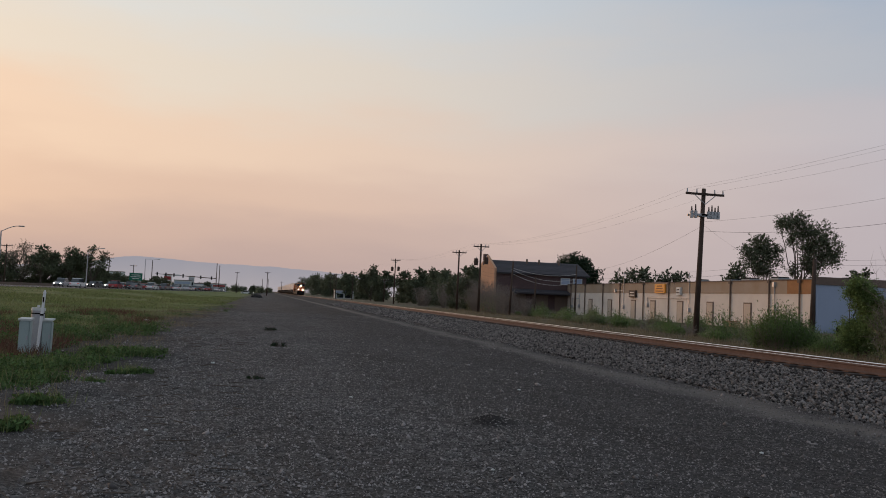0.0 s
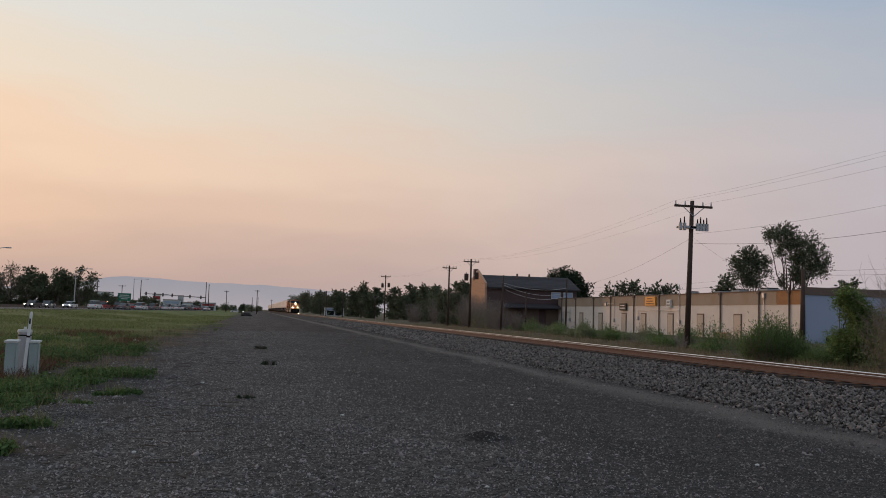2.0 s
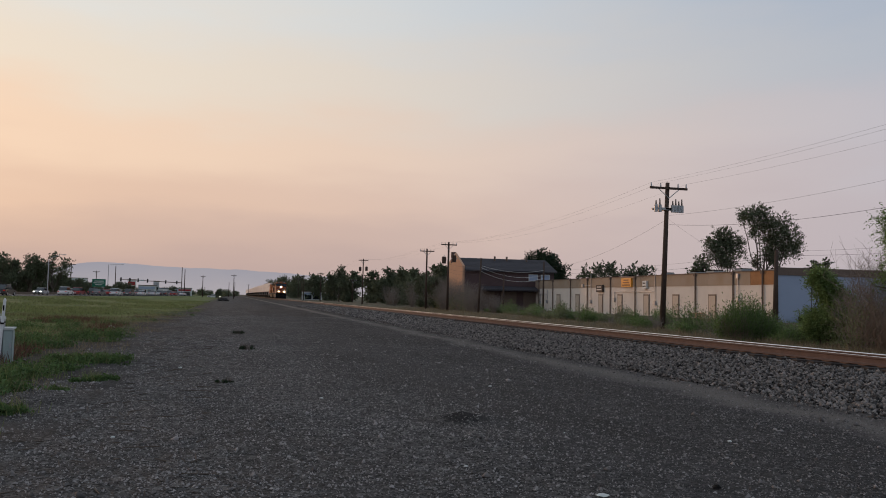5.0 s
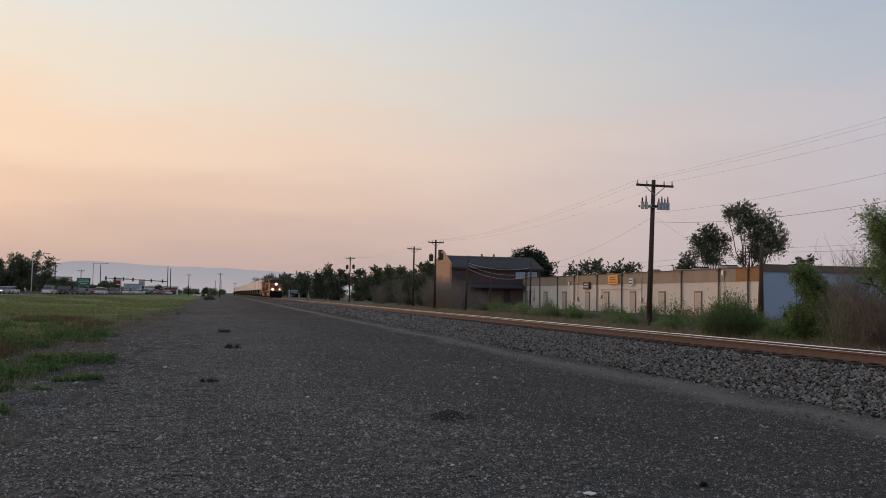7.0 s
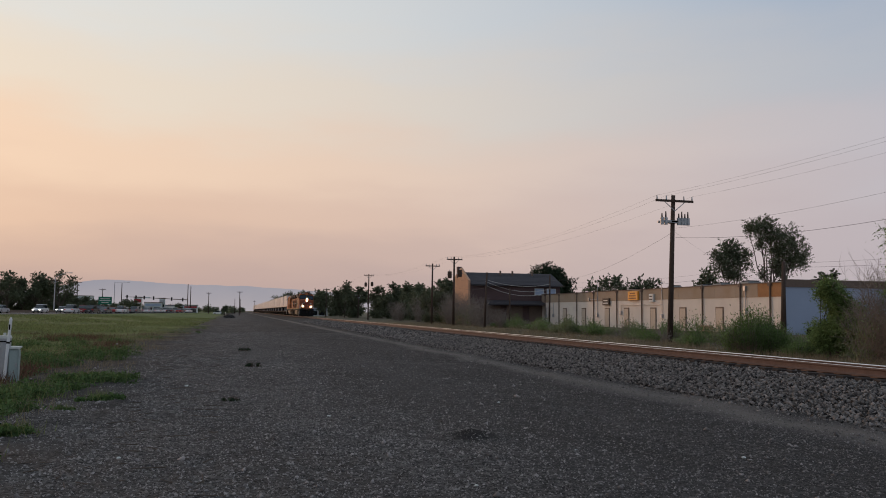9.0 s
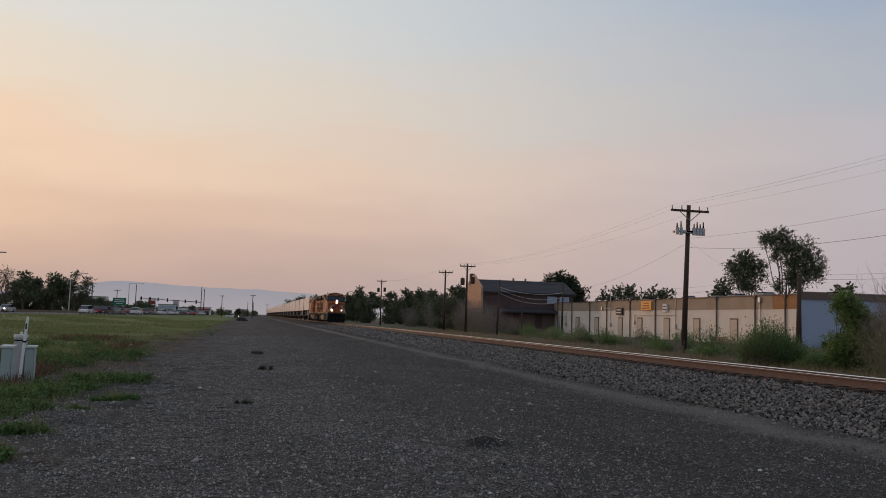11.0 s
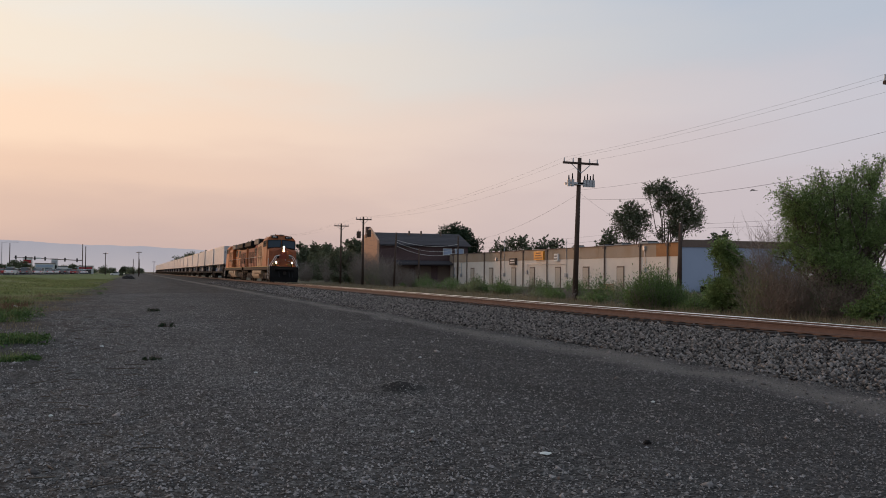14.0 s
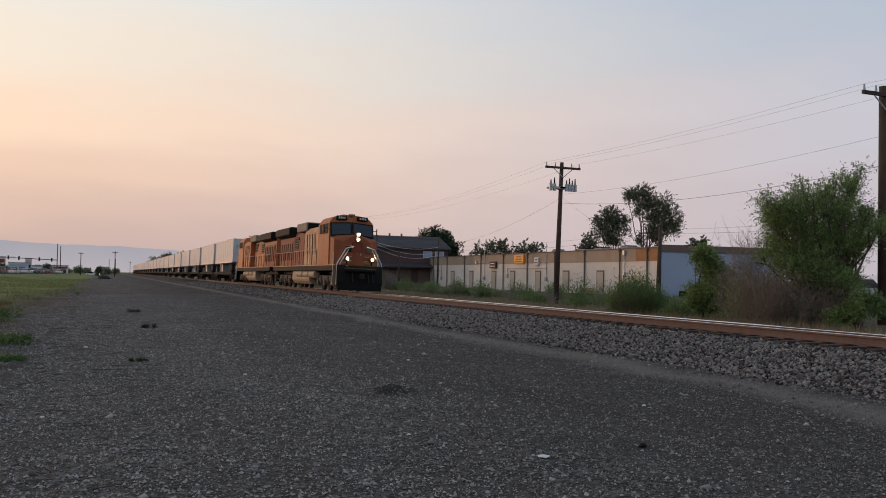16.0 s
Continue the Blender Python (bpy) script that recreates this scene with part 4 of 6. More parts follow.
# ---- tubes, trees, brush ----
def tubes(p0, p1, r0, r1, sides=4):
    """Tapered sticks between the points of p0 and p1. Returns verts, quads."""
    p0, p1 = np.asarray(p0, float), np.asarray(p1, float)
    r0, r1 = np.broadcast_to(r0, len(p0)), np.broadcast_to(r1, len(p0))
    d = p1 - p0
    d = d / (np.linalg.norm(d, axis=1)[:, None] + 1e-9)
    a = np.where(np.abs(d[:, 2:]) < 0.9, [[0, 0, 1.0]], [[1.0, 0, 0]])
    u = np.cross(d, a)
    u /= np.linalg.norm(u, axis=1)[:, None]
    w = np.cross(d, u)
    ring = []
    for k in range(sides):
        c, s = math.cos(math.tau * k / sides), math.sin(math.tau * k / sides)
        o = u * c + w * s
        ring.append((p0 + o * r0[:, None], p1 + o * r1[:, None]))
    v = np.stack([q for pair in ring for q in pair], 1)
    n, m = v.shape[0], v.shape[1]
    f = []
    for k in range(sides):
        j = (k + 1) % sides
        f.append([2 * k, 2 * k + 1, 2 * j + 1, 2 * j])
    f = (np.arange(n)[:, None, None] * m + np.array(f)[None]).reshape(-1, 4)
    return v.reshape(-1, 3), f


def stick_part(name, segs, mat, parent=None, label="", sides=5):
    p0, p1, r0, r1 = (np.array([s[i] for s in segs], float) for i in range(4))
    v, f = tubes(p0, p1, r0, r1, sides)
    ob = new(name, arrays_mesh(name, v, f, mat))
    ob.parent = parent
    return tagged(ob, label)


def limb(segs, a, b, r0, r1, n=4, wob=0.08):
    """A crooked limb from a to b in n pieces."""
    a, b = np.asarray(a, float), np.asarray(b, float)
    L = np.linalg.norm(b - a)
    prev = a
    for k in range(1, n + 1):
        t = k / n
        q = a + (b - a) * t + (RNG.normal(size=3) * wob * L * (0 if k == n else 1)) * [1, 1, 0.5]
        segs.append((prev, q, r0 + (r1 - r0) * (k - 1) / n, r0 + (r1 - r0) * t))
        prev = q


def tree(x, y, blobs, leaves, size, mat=None, trunk=0.18, z=0.0, label="", category="tree", squash=0.85, stems=1, group="", name="tree", shoot=0.55):
    """blobs: world (x, y, z, radius) of the clumps of the crown, each made of smaller clumps."""
    e = empty(name, x, y, z)
    o = np.array([x, y, z])
    c = np.array([b[:3] for b in blobs], float) - o
    r = np.array([b[3] for b in blobs], float)
    segs = []
    fork = np.array([0, 0, max(0.3, c[:, 2].min() * 0.5)])
    for s in range(stems):
        off = np.array([*(RNG.normal(size=2) * trunk * (2.0 if stems > 1 else 0)), 0])
        limb(segs, off, fork + off * 2, trunk, trunk * 0.75, 3, 0.04)
        for k in range(len(c)):
            if stems == 1 or k % stems == s:
                limb(segs, fork + off * 2, c[k], trunk * 0.5, trunk * 0.12, 4, 0.035)
                for q in range(5):
                    d = RNG.normal(size=3)
                    d /= np.linalg.norm(d)
                    limb(segs, c[k] * (0.75 + 0.05 * q) + (fork + off * 2) * (0.25 - 0.05 * q), c[k] + d * r[k] * 0.9, trunk * 0.16, trunk * 0.04, 3, 0.08)
    stick_part("trunk", segs, M_bark, e, "", 6)
    # small clumps round each large one give an uneven outline with gaps
    sub_c, sub_r = [], []
    for k in range(len(c)):
        for q in range(16):
            d = RNG.normal(size=3)
            d /= np.linalg.norm(d)
            sub_c.append(c[k] + d * r[k] * (0.2 + 0.85 * RNG.random()) * [1, 1, squash])
            sub_r.append(r[k] * (0.2 + 0.4 * RNG.random() ** 1.5))
    v, f = sprigs(sub_c, sub_r, int(leaves * 1.7), size, float(r.mean()) * shoot)
    v[:, 2] = np.maximum(v[:, 2], 0.03)
    crown = new("crown", arrays_mesh("crown", v, f, mat or M_leaf))
    crown.parent = e
    crown["kind"] = "stuff"
    return tagged(e, label or "leafy green tree", category, group)


def bush(x, y, h, w, mat, leaves=420, size=0.07, label="", z=0.0, name="bush", group="scrub along the track"):
    """Upright brushy shrub: leafy shoots fan out from the root, taller in the middle."""
    e = empty(name, x, y, z)
    n = max(12, leaves // 14)
    a, q = RNG.random(n) * math.tau, RNG.random(n) ** 0.6
    o = np.stack([np.cos(a) * q * w * 0.28, np.sin(a) * q * w * 0.28, np.full(n, 0.02)], 1)
    d = np.stack([np.cos(a) * q * w * 0.32, np.sin(a) * q * w * 0.32, h * (1.05 - 0.5 * q ** 2) * (0.55 + 0.5 * RNG.random(n))], 1)
    d[:, :2] += RNG.normal(size=(n, 2)) * 0.09 * w
    segs = [(o[i], o[i] + d[i] * 0.85, 0.008, 0.003) for i in range(0, n, 3)]
    stick_part("stem_clump", segs, M_twig, e, "", 3)["kind"] = "stuff"
    v, f = shoots(o, d, 14, size * 1.35, 0.12, 0.05, 0.26, 0.3)
    v[:, 2] = np.maximum(v[:, 2], 0.01)
    cr = new("foliage", arrays_mesh("foliage", v, f, mat))
    cr.parent = e
    cr["kind"] = "stuff"
    return tagged(e, label or "low green roadside bush", "bush", group)


def bare_brush(x, y, h, w, n=46, z=0.0, label="", mat=None):
    """Leafless grey shrub: crooked stems that fork twice."""
    e = empty("bare_shrub", x, y, z)
    segs = []
    for k in range(n):
        a, s = RNG.random() * math.tau, RNG.random() ** 0.6
        base = np.array([math.cos(a) * w * 0.12 * s, math.sin(a) * w * 0.12 * s, 0])
        tip = np.array([math.cos(a) * w * 0.5 * s, math.sin(a) * w * 0.5 * s, h * (0.3 + 0.7 * RNG.random())]) + RNG.normal(size=3) * [0.12, 0.12, 0] * w
        limb(segs, base, tip, 0.013, 0.004, 4, 0.08)
        for q in range(8):
            p = base + (tip - base) * (0.45 + 0.5 * RNG.random())
            limb(segs, p, p + RNG.normal(size=3) * [0.24, 0.24, 0.12] * h * 0.5 + [0, 0, h * 0.12], 0.006, 0.002, 2, 0.06)
    stick_part("brushwood", segs, mat or M_twig, e, "", 3)["kind"] = "stuff"
    return tagged(e, label or "bare grey shrub with dry twigs", "shrub", "scrub along the track")


def rnd(a, b):
    return a + (b - a) * RNG.random()


# ---- beside the track: large tree, shrubs, brush ----
def big_tree():
    clumps = [(21.63, 22.56, 4.41, 0.33), (21.97, 22.44, 3.73, 0.54), (22.4, 22.24, 4.36, 0.54), (22.7, 22.09, 4.99, 0.27), (22.75, 22.05, 5.34, 0.15), (22.74, 22.12, 3.74, 0.71), (23.26, 21.88, 4.37, 0.54), (23.63, 21.71, 5.0, 0.37), (24.02, 21.53, 5.36, 0.27), (24.43, 21.37, 5.12, 0.33), (24.85, 21.17, 5.75, 0.19), (24.61, 21.28, 5.49, 0.19), (24.32, 21.45, 4.24, 0.62), (24.06, 21.59, 3.35, 0.67), (24.82, 21.27, 3.57, 0.46), (25.11, 21.13, 3.99, 0.31), (23.3, 21.92, 2.81, 0.71), (24.46, 21.45, 2.62, 0.5), (22.53, 22.24, 2.8, 0.58), (21.86, 22.51, 3.0, 0.37), (23.9, 21.7, 2.1, 0.46), (25.02, 21.2, 3.05, 0.29)]
    clumps += [(23.11, 21.5, 1.88, 0.53), (23.96, 21.14, 1.83, 0.49), (22.54, 21.73, 2.01, 0.49), (21.87, 21.99, 2.2, 0.45), (23.32, 21.43, 1.27, 0.45), (24.07, 21.12, 1.34, 0.37), (21.11, 22.3, 2.46, 0.29)]
    clumps += [(24.99, 20.65, 3.64, 0.33)]
    deep = []
    for x, y, z, r in clumps:
        deep.append((x, y, z, r * 1.12))
        if r > 0.3:    # the crown is as deep as it is wide
            for k in (-1, 1):
                q = k * rnd(0.6, 1.3)
                deep.append((x + 0.74 * q, y + 0.67 * q, z + rnd(-0.3, 0.15), r))
    tree(23.5, 21.9, deep, 74000, 0.034, M_leaf, 0.13, 0.0, "large feathery green tree with many stems beside the track", stems=5, shoot=0.95)


big_tree()
tree(22.3, 26.59, [(22.12, 26.58, 2.77, 0.28), (22.35, 26.5, 2.39, 0.42), (22.58, 26.42, 1.93, 0.52), (22.59, 26.44, 1.32, 0.66), (22.13, 26.64, 0.98, 0.47), (23.17, 26.21, 1.09, 0.56), (21.93, 26.67, 2.48, 0.21), (23.02, 26.25, 1.7, 0.38), (22.61, 26.45, 0.68, 0.52), (22.03, 26.7, 0.56, 0.38), (23.27, 26.19, 0.58, 0.42)], 34000, 0.04, M_leaf, 0.05, 0.0,
     "shaggy upright green shrub beside the dead brush", "shrub", stems=3, name="shrub", shoot=0.9)
tree(21.62, 18.58, [(21.62, 18.58, 0.77, 0.55), (21.41, 18.83, 0.58, 0.45), (21.97, 18.46, 0.96, 0.5), (21.19, 19.07, 0.48, 0.4)], 4200, 0.045, M_weed, 0.06, 0.0,
     "low green shrub near the utility pole", "shrub", stems=3, name="shrub")
for gx, gy, h, w, n in ((21.04, 29.62, 2.1, 1.9, 13000), (20.59, 29.92, 1.6, 1.5, 7000), (21.54, 29.22, 1.5, 1.4, 7000)):
    bush(gx, gy, h, w, M_weed, n, 0.036, "tall brushy olive green shrub beside the track")
bare_brush(20.44, 29.42, 1.0, 1.2, 40, 0, "dry brown shrub at the foot of the olive one", M_brush)
for gx, gy, h, w in ((22.24, 28.42, 0.7, 1.1), (22.94, 28.42, 0.55, 1.0), (21.40, 27.49, 0.7, 1.1), (23.30, 25.99, 0.9, 1.2)):
    bush(gx, gy, h, w, M_weed, 1600, 0.036)
# dead brush: thin twigs, densest near the ground
for bx, by, h, w, n in ((20.5, 21.7, 1.9, 2.0, 50), (20.7, 21.5, 2.1, 2.6, 70), (21.4, 21.2, 2.0, 2.6, 70), (22.15, 20.9, 1.8, 2.4, 60), (22.7, 20.6, 1.4, 2.0, 40), (21.0, 22.4, 2.6, 2.4, 40)):
    bare_brush(bx, by, h, w, n, 0, "dead brown brush under the large tree", M_brush)
for gx, gy, h, w, n in ((21.6, 23.8, 3.7, 1.7, 40), (21.7, 23.2, 3.4, 1.8, 40), (20.7, 23.1, 2.4, 1.3, 22)):
    bare_brush(gx, gy, h, w, n, 0, "tall leafless grey shrub beside the large tree", M_twig)
for gx, gy, h, w in ((20.4, 22.6, 2.2, 1.8), (21.5, 22.3, 2.6, 2.0), (22.2, 21.7, 2.4, 2.0), (23.0, 21.4, 2.0, 1.8), (21.9, 21.3, 1.5, 1.6)):
    bush(gx, gy, h, w, M_leaf_grey, 1300, 0.04, "sparse olive shrub among dead brush")
# scrub in front of the warehouse, in clumps with dry ground between
for k in range(120):
    y = 26 + 66 * ((k + 0.5) / 120) + rnd(-1, 1)
    x = 21.6 + (y - 24) * 0.12 + rnd(-0.6, 3.6)
    if abs(x - 24.6) < 0.9 and abs(y - 42) < 2.2:
        continue
    big = 0.75 + 0.4 * math.sin(k * 0.9) * math.sin(k * 0.37 + 1)
    kind = RNG.random()
    if kind < 0.52:
        bush(x, y, rnd(1.0, 1.8) * big, rnd(1.0, 1.9), M_weed if kind < 0.35 else M_leaf_grey, 1700, 0.042)
    elif kind < 0.72:
        bush(x, y, rnd(0.5, 0.9) * big, rnd(0.9, 1.5), M_leaf_grey, 900, 0.042, "dusty grey-green sagebrush beside the track")
    elif kind < 0.9:
        bare_brush(x, y, rnd(0.6, 1.1), 1.0, 26, 0, "small dry tan shrub", M_twig)


def dry_grass_strip():
    n = 26000
    y = 14 + 100 * RNG.random(n) ** 1.3
    x = 17.9 + RNG.random(n) ** 1.4 * (3 + (y - 14) * 0.10)
    keep = np.sin(x * 2.1) * np.sin(y * 0.9) + RNG.normal(size=n) * 0.7 > -0.3
    x, y = x[keep], y[keep]
    v, f = blades(x, y, rise(x, y), 0.28, 0.012, 0.4)
    tagged(new("dry_grass", arrays_mesh("dry_grass", v, f, M_drygrass)), "dry tan grass along the track", "grass", kind="stuff")


dry_grass_strip()

# tree belt beyond, along the track
BELT = [(34, 700, 16, 12), (36, 620, 15.5, 11), (34, 540, 14.8, 11), (38, 470, 13.6, 9), (34, 407, 12.2, 8), (34, 345, 10.6, 7), (30, 297, 9.0, 5), (33, 262, 8.4, 5), (28, 216, 9.6, 5.4), (31, 212, 8.6, 4.4), (34, 193, 7.9, 4.4), (36, 187, 8.9, 4.6), (37, 172, 8.0, 4), (34, 160, 7.3, 4), (33, 147, 6.6, 3.4), (32, 136, 6.0, 3), (30, 124, 5.4, 2.8), (29, 113, 4.9, 2.2), (40, 150, 8.4, 4), (44, 175, 9.2, 5), (46, 205, 9.8, 5)]
for x, y, top, w in BELT:
    k = 6
    bl = [(x + rnd(-0.5, 0.5) * w, y + rnd(-0.5, 0.5) * w, top * rnd(0.4, 0.72), w * rnd(0.3, 0.42)) for _ in range(k)] + [(x + rnd(-0.2, 0.2) * w, y, top - w * 0.28, w * 0.28)]
    bl += [(x + rnd(-0.6, 0.6) * w, y + rnd(-0.4, 0.4) * w, top * rnd(0.12, 0.3), w * 0.32) for _ in range(4)]
    tree(x, y, bl, 7000 if y < 260 else 3600, 0.15 if y < 150 else 0.24 if y < 260 else 0.45, M_leaf_dark, 0.2, 0.0, "broad dark green tree in the belt along the track", group="tree belt along the track")
for x, y, h, w in ((29.5, 118, 5.0, 3.4), (28.5, 108, 4.6, 3.2), (28, 101, 4.4, 3.2), (27.5, 96, 4.3, 3.0), (27.2, 91, 3.9, 3.0), (27, 87.5, 3.6, 2.6), (29, 130, 4.6, 3.0), (28, 84, 2.2, 2.0), (27.6, 104, 4.6, 3.0), (29, 150, 4.0, 3.0), (28, 140, 3.6, 2.6)):
    bare_brush(x, y, h, w, 90, 0, "tall leafless grey shrub", M_twig)
for x, y in ((28.6, 109.5), (28.2, 99.5), (27.6, 93.5)):
    bush(x, y, 3.2, 2.4, M_leaf_grey, 900, 0.07, "tall dusty shrub with sparse olive leaves")

# trees behind the warehouse
tree(57.0, 83.7, [(56.32, 83.54, 9.83, 1.13), (55.3, 83.85, 8.33, 1.19), (56.71, 83.53, 8.52, 1.19), (57.73, 83.36, 7.64, 1.19), (55.83, 83.83, 6.9, 1.19), (58.11, 83.19, 8.98, 0.86), (57.15, 83.57, 6.42, 1.06), (54.62, 83.96, 8.96, 0.6)],
     8500, 0.1, M_leaf_dark, 0.15, 0, "tall tree with open crown behind the warehouse", shoot=0.7)
tree(61.0, 82.4, [(59.5, 82.7, 11.96, 1.19), (60.65, 82.43, 12.27, 1.19), (61.98, 82.18, 11.53, 1.39), (63.34, 81.96, 10.4, 1.46), (64.3, 81.81, 9.39, 1.26), (62.89, 82.13, 9.19, 1.32), (63.74, 82.03, 7.9, 1.32), (61.8, 82.46, 7.82, 1.06), (58.48, 82.94, 11.65, 0.79), (61.12, 82.42, 10.7, 1.13), (62.63, 82.34, 6.8, 1.06), (64.88, 81.74, 8.42, 0.73), (59.99, 82.71, 10.19, 0.73), (61.53, 82.43, 9.26, 0.99), (60.38, 82.85, 6.57, 0.79)],
     15000, 0.1, M_leaf_dark, 0.18, 0, "tall forked tree with open crown behind the warehouse", shoot=0.7)
tree(*(59.04, 92.82), [(59.01, 92.84, 5.86) + (1.6,), (59.57, 92.47, 6.39) + (1.0,)], 900, 0.2, M_leaf_dark, 0.15, 0, "small tree behind the warehouse roof")
tree(*(61.63, 125.71), [(60.90, 126.06, 6.00) + (2.0,), (62.40, 125.32, 6.35) + (2.0,), (59.65, 126.66, 5.66) + (1.6,)], 1500, 0.22, M_leaf_dark, 0.2, 0, "broad tree far behind the warehouse")
tree(*(66.70, 123.09), [(65.85, 123.55, 6.20) + (1.8,), (67.45, 122.68, 6.26) + (1.8,)], 1200, 0.22, M_leaf_dark, 0.2, 0, "broad tree far behind the warehouse")
tree(*(64.33, 76.56), [(63.89, 76.93, 5.97) + (0.9,), (64.61, 76.33, 6.12) + (0.7,)], 500, 0.16, M_leaf_dark, 0.12, 0, "small tree behind the end wall")
tree(*(56.53, 138.94), [(55.68, 139.28, 9.58) + (1.7,), (55.52, 139.35, 8.53) + (2.4,), (55.17, 139.49, 7.47) + (2.8,), (56.69, 138.87, 7.53) + (3.0,), (58.05, 138.31, 6.54) + (2.6,), (56.17, 139.09, 5.95) + (3.4,), (58.15, 140.44, 6.79) + (3.0,)], 26000, 0.15, M_evergreen, 0.3, 0, "dense dark evergreen behind the brown building", squash=0.9, shoot=0.25)


# ---- the brown building ----
def brown_building():
    e = empty("building")
    X0, X1, Y0, Y1 = 30.5, 43.6, 105.0, 113.0
    bm = bmesh.new()
    prism(bm, [(Y0, 0), (Y0, 6.1), (109.0, 8.0), (Y1, 6.5), (Y1, 0)], "x", X0 - 0.15, X0 + 0.15)
    part("gable_wall", bm, M_tanbrick, e, "tan gable wall facing the track")
    bm = bmesh.new()
    cube(bm, (X0 + X1) / 2 + 0.15, Y0 + 0.15, 2.75, X1 - X0 - 0.05, 0.3, 5.5)
    part("side_wall", bm, M_maroon, e, "dark maroon side wall")
    bm = bmesh.new()
    cube(bm, X1, (Y0 + Y1) / 2, 2.75, 0.3, Y1 - Y0 - 0.7, 5.5)
    cube(bm, (X0 + X1) / 2 + 0.15, Y1 - 0.15, 2.75, X1 - X0 - 0.05, 0.3, 5.5)
    part("rear_wall", bm, M_maroon, e)
    bm = bmesh.new()
    prism(bm, [(Y0 - 0.5, 5.35), (109.0, 7.15), (Y1 + 0.5, 5.35), (Y1 + 0.5, 5.5), (109.0, 7.32), (Y0 - 0.5, 5.5)], "x", X0 + 0.16, X1 + 0.4)
    roof = part("roof", bm, M_shingle, e, "dark shingle roof")
    for k in range(9):
        bm = bmesh.new()
        y = Y0 - 0.5 + k * 0.5
        z = 5.52 + (y - Y0 + 0.5) * 0.4045
        prism(bm, [(y, z), (y + 0.52, z + 0.20), (y + 0.52, z + 0.225), (y, z + 0.03)], "x", X0 + 0.17, X1 + 0.42)
        part("shingle_course", bm, M_shingle, roof)
    for x in (36.0, 37.8, 40.8):
        bm = bmesh.new()
        rod(bm, (x, 108.2, 6.8), (x, 108.2, 7.65), 0.14)
        part("vent_pipe", bm, M_pipe, roof)
    bm = bmesh.new()
    prism(bm, [(Y0 - 1.5, 2.95), (Y0, 3.4), (Y0, 3.1), (Y0 - 1.5, 2.75)], "x", X0 + 2.2, X1)
    part("canopy", bm, M_shingle, e, "dark sloping canopy over the ground floor")
    for x in (33.8, 37.0, 40.3):
        bm = bmesh.new()
        cube(bm, x, Y0 - 0.06, 1.35, 2.3, 0.12, 2.6)
        part("garage_door", bm, M_pipe, e)
    for x in (40.6, 42.4):
        bm = bmesh.new()
        cube(bm, x, Y0 - 0.02, 4.65, 1.35, 0.14, 0.95)
        w = part("window", bm, M_cabinet_top, e)
        bm = bmesh.new()
        cube(bm, x, Y0 - 0.06, 4.65, 1.15, 0.12, 0.78)
        part("pane", bm, M_blue, w)
    bm = bmesh.new()
    cube(bm, X0 + 0.1, 110.6, 7.4, 0.6, 0.6, 1.6)
    part("chimney", bm, M_maroon, e)
    for k in range(14):
        bm = bmesh.new()
        cube(bm, (X0 + X1) / 2 + 0.15, Y0 - 0.01, 3.5 + k * 0.145, X1 - X0 - 0.1, 0.03, 0.125)
        part("siding_board", bm, M_maroon, e)
    return tagged(e, "dark maroon two-storey building with a tan gable", "building")


brown_building()


# ---- warehouse fittings ----
def wall_sign(y0, y1, z0, z1, mat, bars, barmat, label):
    e = empty("wall_sign", WALL_X - 0.14, (y0 + y1) / 2, (z0 + z1) / 2)
    bm = bmesh.new()
    cube(bm, 0, 0, 0, 0.22, y1 - y0, z1 - z0)
    soften(bm, 0.02, 1)
    part("sign_box", bm, mat, e)
    for k in range(bars):
        bm = bmesh.new()
        cube(bm, -0.118, 0, (k - (bars - 1) / 2) * (z1 - z0) / (bars + 0.6), 0.012, (y1 - y0) * (0.78 - 0.14 * k), (z1 - z0) * 0.13)
        part("lettering_bar", bm, barmat, e)
    tagged(e, label, "sign", "signs on the warehouse")


wall_sign(76.9, 79.1, 3.15, 4.1, M_sign, 3, M_fascia2, "bright orange box sign on the warehouse fascia")
wall_sign(83.7, 85.3, 2.66, 3.45, M_signdark, 2, M_signwhite, "small dark sign on the warehouse wall")
wall_sign(73.7, 74.5, 2.95, 3.75, M_signwhite, 2, M_signdark, "small white shield sign on the warehouse wall")


def conduit(segs, label):
    e = empty("wall_conduit")
    for a, b in segs:
        bm = bmesh.new()
        rod(bm, (WALL_X - 0.09, *a), (WALL_X - 0.09, *b), 0.035, seg=6)
        part("pipe", bm, M_grey_metal, e)
    for y, z in ((segs[0][0][0], segs[0][0][1]), (segs[-1][1][0], segs[-1][1][1])):
        bm = bmesh.new()
        cube(bm, WALL_X - 0.12, y, z, 0.2, 0.3, 0.42)
        soften(bm, 0.02, 1)
        part("meter_box", bm, M_grey_metal, e)
    tagged(e, label, "conduit", "conduits on the warehouse")


conduit([((72.2, 1.5), (72.2, 5.2)), ((72.2, 2.65), (81.0, 2.65)), ((81.0, 2.65), (81.0, 1.8))], "grey electric conduit and meter boxes on the wall")
conduit([((87.0, 1.5), (87.0, 5.6)), ((87.0, 3.4), (89.2, 3.4))], "grey service conduit rising above the roof")
conduit([((100.5, 1.4), (100.5, 3.0)), ((100.5, 2.4), (103.0, 2.4)), ((103.0, 2.4), (103.0, 1.3))], "cluster of meters and pipes on the wall")
conduit([((58.6, 2.0), (58.6, 3.9))], "short grey conduit with a lamp on the wall")


